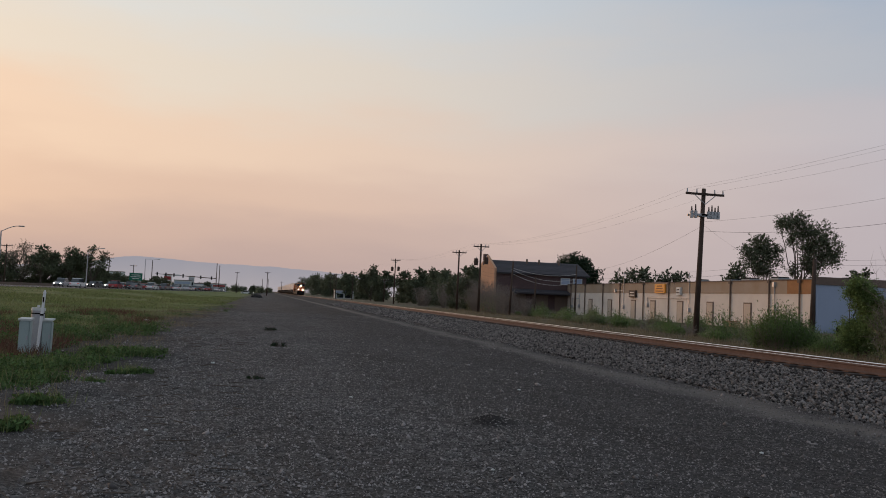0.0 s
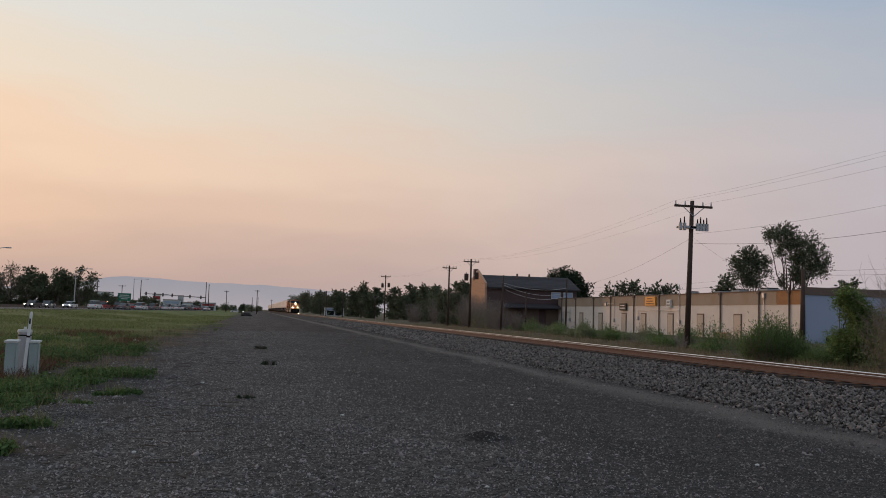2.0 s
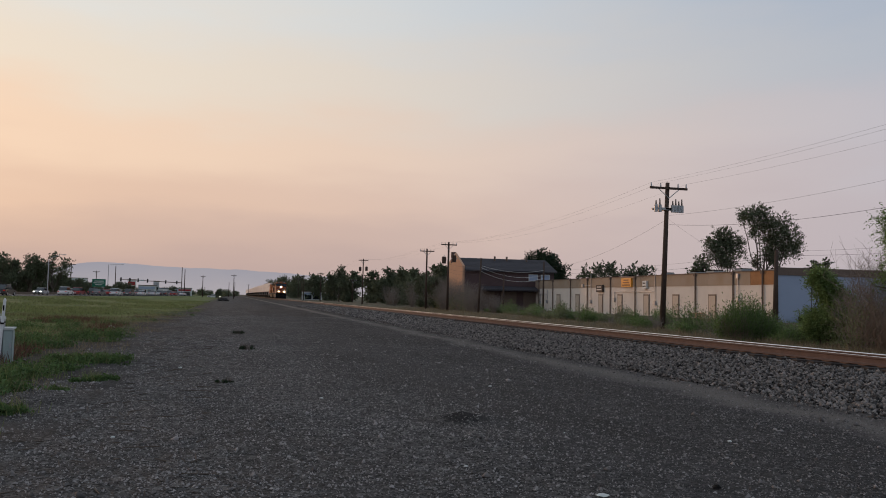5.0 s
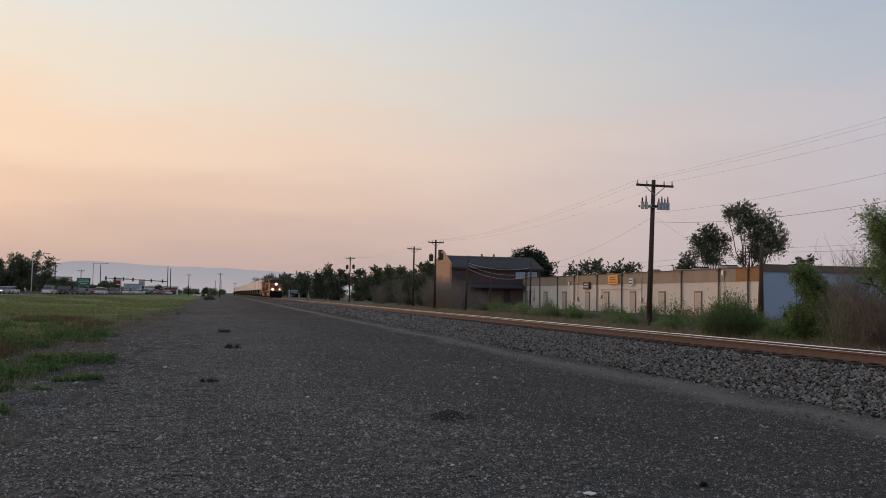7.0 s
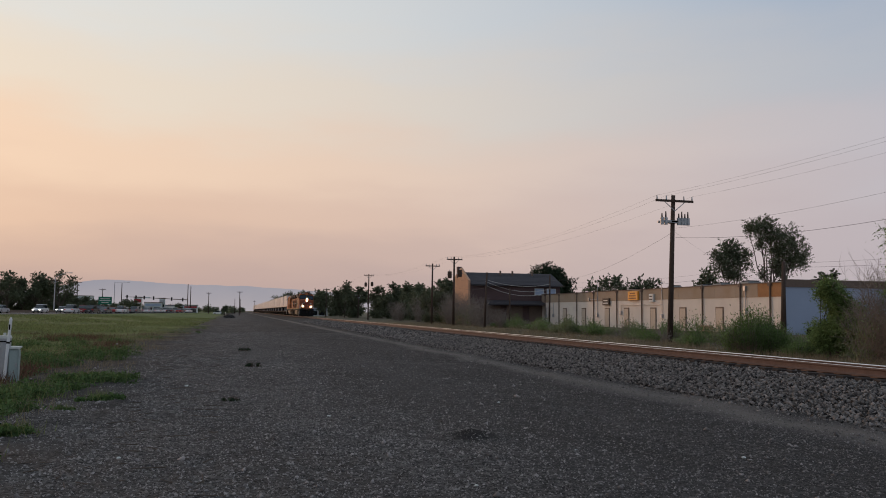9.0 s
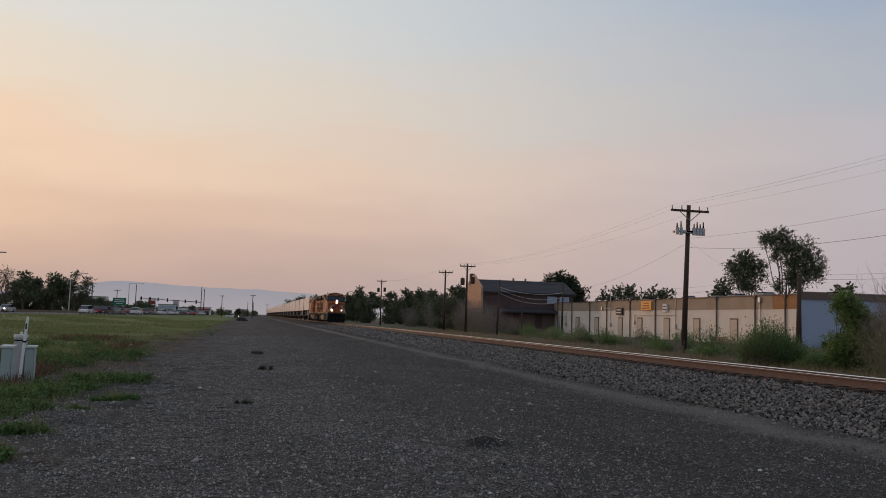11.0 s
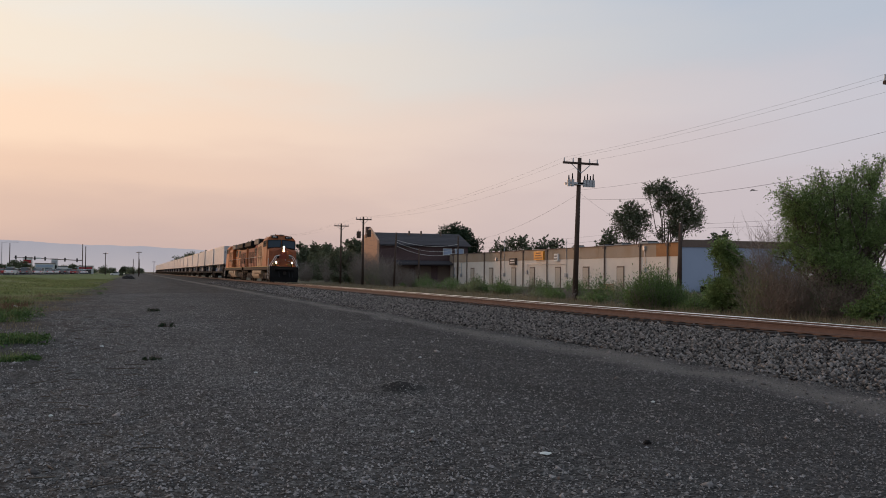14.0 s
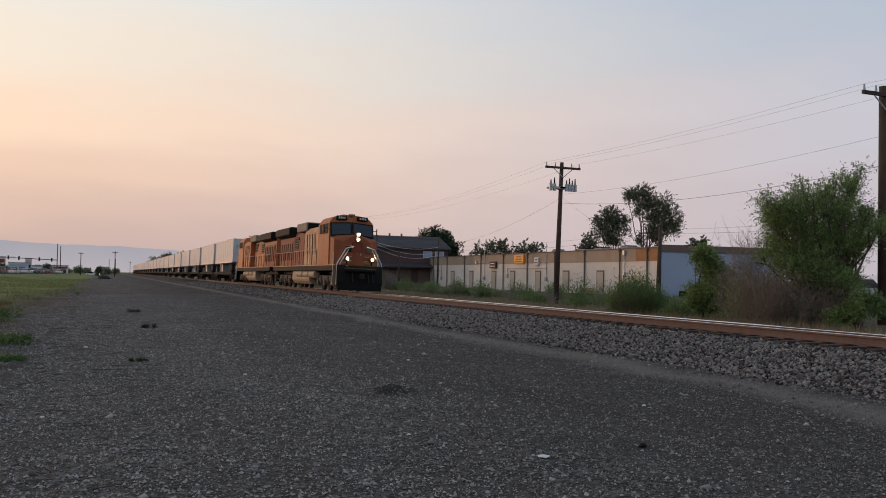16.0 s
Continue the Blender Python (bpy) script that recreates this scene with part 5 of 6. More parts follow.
def roof_unit(x, y, sx, sy, h):
    e = empty("rooftop_unit", x, y, 4.15)
    bm = bmesh.new()
    cube(bm, 0, 0, h / 2, sx, sy, h)
    soften(bm, 0.04, 1)
    part("housing", bm, M_rooftop, e)
    bm = bmesh.new()
    cube(bm, 0, 0, h + 0.05, sx * 0.8, sy * 0.8, 0.1)
    part("top_grille", bm, M_black, e)
    tagged(e, "grey air conditioning unit on the flat roof", "rooftop unit", "units on the warehouse roof")


for x, y, sx, sy, h in ((44.5, 57.5, 1.6, 2.0, 0.4), (44.2, 62.5, 1.3, 1.3, 0.5), (44.0, 66.5, 1.2, 1.4, 0.45), (45.0, 71.0, 1.2, 1.2, 0.5), (44.6, 76.0, 1.1, 1.1, 0.5), (44.5, 84.5, 1.2, 1.2, 0.4), (46.5, 91.0, 1.4, 1.3, 0.45), (46, 55.8, 1.6, 1.0, 0.4)):
    roof_unit(x, y, sx, sy, h)


# added trough that stands in for the dark ramp opening at the blue wall
def trough():
    e = empty("trough", 43.6, 52.8, 0.16)
    bm = bmesh.new()
    for sx, sy, px, py in ((2.2, 0.08, 0, -0.4), (2.2, 0.08, 0, 0.4), (0.08, 0.72, -1.06, 0), (0.08, 0.72, 1.06, 0)):
        cube(bm, px, py, 0.3, sx, sy, 0.5)
    cube(bm, 0, 0, 0.05, 2.1, 0.7, 0.08)
    part("bin", bm, M_black, e)
    bm = bmesh.new()
    rod(bm, (0.6, 0.1, 0.1), (0.35, -0.3, 1.8), 0.04)
    part("leaning_pole", bm, M_black, e)
    tagged(e, "low black trough standing in for a dark ramp opening", "bin")


trough()


def pallet_stack():
    e = empty("pallet", 39.6, 62.6, 0.17)
    for k in range(4):
        for j in range(5):
            bm = bmesh.new()
            cube(bm, -0.45 + 0.22 * j, 0, 0.11 + k * 0.15, 0.12, 1.1, 0.025)
            part("board", bm, M_tanbrick, e)
        for j in (-0.45, 0, 0.45):
            bm = bmesh.new()
            cube(bm, 0, j, 0.05 + k * 0.15, 1.0, 0.09, 0.09)
            part("bearer", bm, M_tanbrick, e)
    tagged(e, "stack of tan wooden pallets by the wall", "pallet")


pallet_stack()


# ---- pole fittings and wires ----
def capacitor_bank():
    x, y, h = 24.66, 42.5, 8.9
    e = empty("capacitor_bank", x + 0.16, y, 7.12)
    bm = bmesh.new()
    cube(bm, 0, -0.2, 0, 1.7, 0.1, 0.12)
    cube(bm, 0, 0.2, 0, 1.7, 0.1, 0.12)
    cube(bm, 0, 0, -0.02, 0.4, 0.5, 0.14)
    part("bracket", bm, M_grey_metal, e)
    for k, dx in enumerate((-0.8, -0.55, 0.3, 0.5, 0.7, 0.9)):
        bm = bmesh.new()
        rod(bm, (dx, -0.2, -0.2), (dx, -0.2, 0.22), 0.11, seg=10)
        can = part("can", bm, M_grey_metal, e)
        bm = bmesh.new()
        rod(bm, (dx, -0.2, 0.22), (dx, -0.2, 0.6 if k % 2 else 0.48), 0.05, 0.03, 8)
        part("bushing", bm, M_black, can)
    tagged(e, "grey capacitor cans with dark bushings on the pole", "capacitor bank")


capacitor_bank()


def transformer(x, y, z):
    e = empty("transformer", x, y, z)
    bm = bmesh.new()
    rod(bm, (0, 0, 0), (0, 0, 0.85), 0.26, seg=14)
    part("tank", bm, M_pole, e)
    bm = bmesh.new()
    rod(bm, (0, 0, 0.85), (0, 0, 1.05), 0.06, 0.04)
    part("bushing", bm, M_grey_metal, e)
    bm = bmesh.new()
    cube(bm, 0.0, 0.0, 0.45, 0.7, 0.08, 0.1)
    part("bracket", bm, M_grey_metal, e)
    tagged(e, "dark pole-mounted transformer can", "transformer", "transformers on the poles")


for x, y, z in ((25.45, 96.4, 5.9), (26.75, 96.4, 6.1), (25.4, 163.5, 6.8), (26.7, 163.5, 6.9)):
    transformer(x, y, z)
# lesser poles
for x, y, h, r, ln in ((39.9, 52.6, 5.75, 0.2, 0.2), (26.3, 84.5, 6.1, 0.13, 0.25), (29.8, 86.3, 4.5, 0.12, 0.05), (38.5, 96.0, 6.5, 0.13, 0.1)):
    tagged(pole(x, y, h, r, 0, ln), "short dark wooden pole without a crossarm", "utility pole", "lesser poles by the buildings")
for x, y, h in ((24, 225.6, 8.1), (22.5, 262, 8.2), (25, 300, 9.0), (30, 205, 6.0), (27, 340, 9)):
    tagged(pole(x, y, h, 0.14, 1.9, 0.05), "far wooden utility pole with a crossarm", "utility pole", "utility poles along the track")


def cord(p, r, sides=4):
    """One connected tube along the points of p."""
    d = np.gradient(p, axis=0)
    d /= np.linalg.norm(d, axis=1)[:, None]
    u = np.cross(d, [0, 0, 1.0])
    u /= np.linalg.norm(u, axis=1)[:, None]
    w = np.cross(d, u)
    v = np.concatenate([p + r * (u * math.cos(math.tau * k / sides) + w * math.sin(math.tau * k / sides)) for k in range(sides)])
    n = len(p)
    i = np.arange(n - 1)
    f = np.concatenate([np.stack([k * n + i, k * n + i + 1, (k + 1) % sides * n + i + 1, (k + 1) % sides * n + i], 1) for k in range(sides)])
    return v, f


def wire(a, b, sag, r=0.010, label="thin dark overhead wire between poles", mat=None):
    a, b = np.array(a, float), np.array(b, float)
    t = np.linspace(0, 1, 15)
    p = a + (b - a) * t[:, None]
    p[:, 2] -= sag * 4 * t * (1 - t)
    v, f = cord(p, r * 0.38)
    tagged(new("wire", arrays_mesh("wire", v, f, mat or M_wire)), label, "wire", "overhead wires")


def arm_point(key, k):
    x, y, h, r, arm = POLES[key]
    return (x + LEAN.get(key, 0.05) + k * arm, y - 0.14, h - 0.05)


for k in (-0.47, -0.22, 0.47):
    n, m, t3, t4, t5 = (arm_point(q, k) for q in ("near", "main", "third", "fourth", "fifth"))
    back = (n[0] + 0.6, n[1] - 34, n[2] + 0.2)
    for p, q, s in ((back, n, 0.5), (n, m, 0.18), (m, t3, 0.9), (t3, t4, 0.1), (t4, t5, 0.7), (t5, (24 + 1.9 * k, 225.6, 8.0), 0.7)):
        wire(p, q, s, 0.009)
wire((25.6, 21, 7.0), (25.0, 42.5, 6.75), 0.3, 0.012)
wire((25.6, 21, 5.9), (25.0, 42.5, 6.2), 0.5, 0.02, "thick black telephone cable between poles")
wire((25.0, 42.5, 6.6), (38.6, 96, 5.9), 0.9, 0.017)
wire((25.0, 42.5, 6.5), (47.0, 63, 4.5), 0.5, 0.012, "service drop to the warehouse")
wire((40.05, 52.6, 5.6), (38.6, 96.0, 5.6), 0.5, 0.016)
wire((40.05, 52.6, 5.3), (38.6, 96.0, 5.2), 0.7, 0.022, "thick black telephone cable between poles")
wire((40.05, 52.6, 5.6), (44, 20, 5.9), 0.3, 0.016)
wire((40.05, 52.6, 5.3), (44, 20, 5.6), 0.4, 0.02, "thick black telephone cable between poles")
for z, s in ((5.4, 0.5), (4.8, 0.7), (4.4, 0.8)):
    wire((38.6, 96.0, z), (26.4, 84.5, z - 0.1 + (0.4 if s > 0.6 else 0)), s, 0.05, "slack pale cable between poles", M_rail_pale)
    wire((26.4, 84.5, z), (26.0, 96.5, z + 0.5), 0.3, 0.016)


# ---- the verge: cabinets, post, weeds, litter ----
def cabinet(x, y, w, d, h, label):
    e = empty("utility_cabinet", x, y, -0.04)
    bm = bmesh.new()
    cube(bm, 0, 0, h / 2, w, d, h)
    soften(bm, 0.02, 2)
    part("housing", bm, M_cabinet, e)
    bm = bmesh.new()
    prism(bm, [(-d / 2 - 0.02, h), (d / 2 + 0.02, h + 0.03), (d / 2 + 0.02, h + 0.06), (-d / 2 - 0.02, h + 0.04)], "x", -w / 2 - 0.02, w / 2 + 0.02)
    part("lid", bm, M_cabinet_top, e, "pale weathered lid")
    bm = bmesh.new()
    cube(bm, 0, -d / 2 - 0.006, h * 0.52, w * 0.86, 0.012, h * 0.82)
    door = part("door", bm, M_cabinet, e)
    bm = bmesh.new()
    cube(bm, w * 0.33, -d / 2 - 0.02, h * 0.55, 0.03, 0.03, 0.09)
    part("latch", bm, M_grey_metal, door)
    tagged(e, label, "utility cabinet", "utility cabinets on the verge")


cabinet(-4.90, 18.6, 0.21, 0.22, 0.80, "grey-green steel utility cabinet standing in the weeds")
cabinet(-4.68, 19.5, 0.19, 0.2, 0.76, "smaller grey-green utility cabinet beside a white post")


def pedestal():
    e = empty("pedestal", -4.90, 19.5, -0.03)
    bm = bmesh.new()
    rod(bm, (0, 0, 0), (0, 0, 0.98), 0.135, seg=20)
    part("tube", bm, M_grey_metal, e)
    for z0, z1, r, m, nm in ((0.90, 0.95, 0.142, M_black, "band"), (0.98, 1.04, 0.15, M_cabinet_top, "cap"), (1.05, 1.10, 0.03, M_cabinet_top, "knob")):
        bm = bmesh.new()
        rod(bm, (0, 0, z0), (0, 0, z1), r, r * 0.92, 20)
        part(nm, bm, m, e)
    tagged(e, "round grey cable pedestal with a pale cap", "pedestal")


pedestal()


def marker_post():
    e = empty("marker_post", -4.80, 19.15, -0.05)
    bm = bmesh.new()
    rod(bm, (0.01, 0, 0), (0.09, 0, 1.42), 0.033, 0.031, 12)
    part("post", bm, M_white_paint, e)
    bm = bmesh.new()
    rod(bm, (0.089, 0, 1.40), (0.092, 0, 1.46), 0.034, 0.016, 12)
    part("cap", bm, M_white_paint, e)
    bm = bmesh.new()
    rod(bm, (0.06, 0, 0.9), (0.062, 0, 0.94), 0.04, 0.04, 12)
    part("band", bm, M_black, e, "black strap")
    bm = bmesh.new()
    cube(bm, 0.08, -0.032, 1.25, 0.03, 0.01, 0.12)
    part("decal", bm, M_black, e)
    tagged(e, "leaning white plastic cable marker post", "marker post")


marker_post()


def low_weed(x, y, w, h, n, mat=None):
    z = float(rise(x, y))
    e = empty("weed", x, y, z)
    m = 6
    c = np.stack([RNG.normal(size=m) * w * 0.32, RNG.normal(size=m) * w * 0.22, np.full(m, h * 0.35)], 1)
    v, f = leaf_cloud(c, np.full(m, w * 0.26), n, 0.032, 0.6, 0.1)
    v[:, 2] = np.maximum(v[:, 2], 0.005)
    ob = new("leaf_clump", arrays_mesh("leaf_clump", v, f, mat or M_lowweed))
    ob.parent = e
    ob["kind"] = "stuff"
    bx, by = RNG.normal(size=60) * w * 0.3, RNG.normal(size=60) * w * 0.22
    v, f = blades(bx, by, np.zeros(60), h * 1.2, 0.006)
    ob = new("stalk_clump", arrays_mesh("stalk_clump", v, f, M_bark if mat else M_grass))
    ob.parent = e
    ob["kind"] = "stuff"
    tagged(e, "low leafy green weed growing in the gravel", "weed", "weeds on the gravel edge")


for x, y, w, h, n in ((-2.75, 9.3, 0.45, 0.12, 350), (-2.65, 11.4, 0.5, 0.14, 400), (-3.9, 12.6, 0.9, 0.15, 700), (-3.74, 14.9, 1.3, 0.2, 1100), (-4.6, 14.2, 1.4, 0.22, 1100), (-5.4, 15.6, 1.5, 0.25, 1100), (-3.3, 16.0, 1.0, 0.18, 800), (-3.6, 17.8, 1.2, 0.2, 900),
                      (-3.0, 19.1, 1.3, 0.2, 1000), (-2.3, 15.5, 0.5, 0.15, 380), (-2.6, 13.9, 0.35, 0.1, 200), (-5.0, 25.0, 1.4, 0.24, 1100), (-3.9, 27.0, 1.1, 0.2, 800), (-3.9, 30.5, 1.1, 0.22, 700), (-6.2, 22.0, 1.6, 0.26, 900),
                      (0.45, 24.0, 0.34, 0.16, 200), (0.31, 33.5, 0.4, 0.16, 200), (-0.04, 15.0, 0.22, 0.07, 70), (-4.4, 34, 1.0, 0.2, 500), (-5.8, 40, 1.3, 0.25, 500), (-4.4, 47, 1.2, 0.22, 400), (-3.6, 58, 1.4, 0.22, 400), (-3.0, 72, 1.8, 0.25, 400)):
    low_weed(x, y, w, h, n, M_evergreen if (x, y) in ((0.45, 24.0), (0.31, 33.5), (-0.04, 15.0)) else None)


for x, y, w in [(-4.52, 16.24, 1.0), (-3.94, 15.32, 1.1), (-3.67, 15.9, 1.0), (-3.64, 17.07, 0.8), (-3.56, 13.27, 0.8), (-3.31, 13.69, 0.9), (-3.47, 19.56, 0.9), (-2.97, 18.77, 0.9), (-2.71, 19.82, 0.8), (-2.31, 15.18, 0.35), (-2.71, 11.39, 0.5), (-2.6, 9.51, 0.4), (-6.01, 26.77, 1.4), (-5.55, 27.74, 1.4), (-4.9, 28.89, 1.3), (-4.35, 30.04, 1.2), (-4.74, 24.5, 1.0)]:
    low_weed(x, y, w, 0.13 + 0.1 * w, int(300 + 1100 * w))
for k in range(9):
    y = rnd(9.5, 17.5)
    low_weed(-3.9 - RNG.random() ** 1.2 * 3.6 - 0.06 * (y - 9), y, rnd(0.5, 1.1), rnd(0.1, 0.2), 520)
for k in range(46):
    y = rnd(12, 44)
    x = -5.9 - RNG.random() ** 1.3 * (2.6 + y * 0.12) + 0.7 * math.sin(y * 0.6)
    if abs(x + 4.7) < 0.6 and abs(y - 19) < 1.3:
        continue
    low_weed(x, y, rnd(0.7, 1.5), rnd(0.14, 0.28), 650)


def verge_grass():
    n = 130000
    y = 7 + 75 * RNG.random(n) ** 1.35
    x = -3.0 - RNG.random(n) ** 0.8 * (7 + y * 0.42)
    edge = 0.9 * np.sin(y * 0.55) + 0.6 * np.sin(y * 1.7 + 1)
    edge -= 1.7 * np.clip((45 - y) / 29, 0, 1)
    patch = np.sin(x * 0.9 + 1.3 * np.sin(y * 0.31)) + np.sin(y * 0.5 + x * 0.4) + RNG.normal(size=n) * 0.6
    keep = ((x < -4.4 + edge) & (patch > np.where(y < 17.5, 0.9, -0.1))) | ((x < -6.8 + edge) & (patch > -1.0))
    keep &= ~((y > 17.5) & (y < 29 + 3 * np.sin(x)) & (x > -9.5 + np.sin(y)) & (RNG.random(n) < 0.8))
    keep &= ~((np.abs(x + 5.5) < 1.8) & (np.abs(y - 20) < 2.0) & (RNG.random(n) < 0.7))
    x, y = x[keep], y[keep]
    v, f = blades(x, y, rise(x, y) + 0.02, 0.15, 0.008, 0.5)
    tagged(new("verge_grass", arrays_mesh("verge_grass", v, f, M_grass)), "green grass on the verge", "grass", kind="stuff")
    n = 34000
    y = 15 + 38 * RNG.random(n) ** 1.3
    x = -4.6 - RNG.random(n) * (3 + y * 0.1)
    keep = np.sin(x * 0.8 + 5) * np.sin(y * 0.33 + 2) + RNG.normal(size=n) * 0.3 + 0.45 * ((y > 18) & (y < 28)) > 0.42
    x, y = x[keep], y[keep]
    v, f = blades(x, y, rise(x, y) + 0.02, 0.2, 0.012, 0.5)
    tagged(new("dead_weeds", arrays_mesh("dead_weeds", v, f, M_deadweed)), "patches of dead reddish-brown weeds", "grass", kind="stuff")
    n = 45000
    y = 60 + 110 * RNG.random(n)
    x = -4.0 - RNG.random(n) * (10 + y * 0.2)
    keep = (np.sin(x * 0.5 + 2 * np.sin(y * 0.11)) + np.sin(y * 0.17 + x * 0.23) + RNG.normal(size=n) * 0.7 > -0.4) & (x > ROAD_X0 + ROAD_SLOPE * y + 9)
    x, y = x[keep], y[keep]
    v, f = blades(x, y, rise(x, y), 0.13, 0.035, 0.6)
    tagged(new("field_grass", arrays_mesh("field_grass", v, f, M_grass)), "rough green grass of the field", "grass", kind="stuff")
    n = 4500
    y = 9 + 50 * RNG.random(n) ** 1.2
    x = -3.4 + 0.8 * np.sin(y * 0.6) - RNG.random(n) * 3.2
    v, f = blades(x, y, rise(x, y) + 0.01, 0.2, 0.006, 0.6)
    tagged(new("dry_stalks", arrays_mesh("dry_stalks", v, f, M_drygrass)), "dry stalks at the edge of the gravel", "grass", kind="stuff")


verge_grass()


def scrap(name, x, y, w, mat, label, category, flat=0.5):
    bm = bmesh.new()
    bmesh.ops.create_icosphere(bm, subdivisions=2, radius=w / 2)
    for v in bm.verts:
        k = 1 + 0.45 * noise.noise(v.co * (5 / w) + Vector((x, y, 0)))
        v.co = Vector((v.co.x * k, v.co.y * k, max(-w * 0.1, v.co.z * flat * k)))
    ob = part(name, bm, mat)
    ob.location = (x, y, float(rise(x, y)) + w * 0.1)
    tagged(ob, label, category)


scrap("plastic_bag", -5.05, 37.8, 0.36, M_white_paint, "crumpled white plastic bag in the weeds", "litter")
scrap("plastic_bag", -5.5, 38.0, 0.30, M_tanbrick, "torn pinkish paper scrap in the weeds", "litter", 0.35)
scrap("wrapper", -4.15, 30.3, 0.28, M_yellow, "crumpled yellow wrapper at the gravel edge", "litter", 0.4)
scrap("paper_scrap", 2.98, 6.1, 0.11, M_cabinet_top, "flat white scrap of paper on the gravel", "litter", 0.12)
scrap("rock", -1.72, 5.25, 0.11, M_tanbrick, "pinkish stone lying on the gravel", "rock", 0.6)
scrap("clod", 4.1, 6.2, 0.07, M_black, "small black clod on the gravel", "rock", 0.7)
scrap("plastic_bag", -9.5, 38, 0.3, M_white_paint, "small white scrap in the grass", "litter")


for px, py, w in ((-1.2, 9.5, 0.05), (0.6, 8.1, 0.045), (1.4, 12.6, 0.06), (-2.1, 7.2, 0.06), (3.9, 9.0, 0.05), (5.6, 8.2, 0.05), (-0.6, 6.2, 0.045), (0.9, 5.6, 0.04), (-1.9, 11.8, 0.07), (2.2, 7.4, 0.04), (-1.0, 18.0, 0.08), (4.6, 14.0, 0.06)):
    scrap("stone", px, py, w, M_cabinet_top if RNG.random() < 0.45 else M_stone, "pale loose stone lying on the gravel", "stone", 0.6)


def debris():
    """Dark twigs and bits of bark strewn along the edge of the lot."""
    n = 420
    x = -3.6 + 3.4 * RNG.random(n) ** 1.4
    y = 5 + 26 * RNG.random(n) ** 1.3
    a = RNG.random(n) * math.tau
    L = 0.05 + 0.22 * RNG.random(n) ** 3
    d = np.stack([np.cos(a) * L, np.sin(a) * L * 0.6, 0.02 * RNG.random(n)], 1)
    p = np.stack([x, y, np.full(n, 0.018)], 1)
    v, f = tubes(p - d, p + d, 0.008, 0.004, 4)
    tagged(new("twig_litter", arrays_mesh("twig_litter", v, f, M_bark)), "dark twigs strewn on the gravel edge", "debris", kind="stuff")


debris()


def stick():
    segs = []
    limb(segs, (-0.55, 0, 0.02), (0.35, 0.02, 0.025), 0.014, 0.008, 5, 0.015)
    ob = stick_part("stick", segs, M_bark)
    ob.location = (-2.25, 5.3, 0.0)
    tagged(ob, "dark dry stick lying on the gravel", "stick")


stick()


# ---- gravel and ballast stones ----
def stones(name, n, area, size, mat, z_of, label, crowd=1.0, fan=False, side=0):
    x0, x1, y0, y1 = area
    x = x0 + (x1 - x0) * RNG.random(n)
    y = y0 + (y1 - y0) * RNG.random(n) ** crowd
    if fan:    # only the part of the lot that widens away from the path
        lo, hi = np.maximum(x0 + 0.7 * np.sin(y * 0.8) + 0.4 * RNG.normal(size=n), -0.8 - 0.7 * y), np.minimum(x1, 2.0 + 1.8 * y)
        x = lo + (hi - lo) * RNG.random(n)
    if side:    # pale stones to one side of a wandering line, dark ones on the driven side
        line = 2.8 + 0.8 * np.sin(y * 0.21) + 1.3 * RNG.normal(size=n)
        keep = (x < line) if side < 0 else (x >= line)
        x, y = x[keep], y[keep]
        n = len(x)
    s = size * np.exp(np.clip(RNG.normal(size=n) * 0.38, -1, 0.75))
    base = np.array([[1, 0, 0], [-1, 0, 0], [0, 1, 0], [0, -1, 0], [0, 0, 1], [0, 0, -1]], float)
    v = base[None] + RNG.normal(size=(n, 6, 3)) * 0.28
    a = RNG.random(n) * math.tau
    c, q = np.cos(a)[:, None], np.sin(a)[:, None]
    vx, vy = v[:, :, 0] * 1.25, v[:, :, 1] * 0.9
    v = np.stack([vx * c - vy * q, vx * q + vy * c, v[:, :, 2] * 0.95], 2) * s[:, None, None]
    v += np.stack([x, y, z_of(x, y) + s * 0.25], 1)[:, None]
    tri = np.array([[0, 2, 4], [2, 1, 4], [1, 3, 4], [3, 0, 4], [2, 0, 5], [1, 2, 5], [3, 1, 5], [0, 3, 5]])[:4 if fan else 8]
    f = (np.arange(n)[:, None, None] * 6 + tri[None]).reshape(-1, 3)
    tagged(new(name, arrays_mesh(name, v.reshape(-1, 3), f, mat)), label, "stones", kind="stuff")


def bank(x, y):
    return np.interp(x, [8.9, 9.4, 12.2, 12.9, 15.8], [0.0, 0.04, 0.225, 0.255, 0.22])


def lot(x, y):
    return np.array([bumps(a, b) if b < 89 else 0.0 for a, b in zip(x.tolist(), y.tolist())]) + 0.002


stones("gravel", 250000, (-3.0, 8.9, 1.9, 62), 0.0066, M_stone, lot, "loose grey gravel on the lot", 2.1, True, -1)
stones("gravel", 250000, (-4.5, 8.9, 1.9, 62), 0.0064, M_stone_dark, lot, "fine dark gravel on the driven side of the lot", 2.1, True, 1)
stones("gravel", 36000, (-3.0, 8.8, 1.9, 30), 0.0098, M_stone, lot, "coarser grey stones on the lot", 1.9, True, -1)
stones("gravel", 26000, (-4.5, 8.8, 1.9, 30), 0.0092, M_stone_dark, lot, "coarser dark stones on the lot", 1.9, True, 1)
stones("gravel", 1800, (-4.5, 8.8, 2.5, 34), 0.018, M_stone, lot, "scattered larger stones on the lot", 1.5)
stones("gravel", 14000, (-4.5, 8.8, -6, 2.4), 0.011, M_stone, lot, "loose grey gravel on the lot")
stones("ballast", 52000, (9.0, 13.0, 4, 46), 0.0215, M_ballast, bank, "crushed stone ballast on the bank", 1.3)
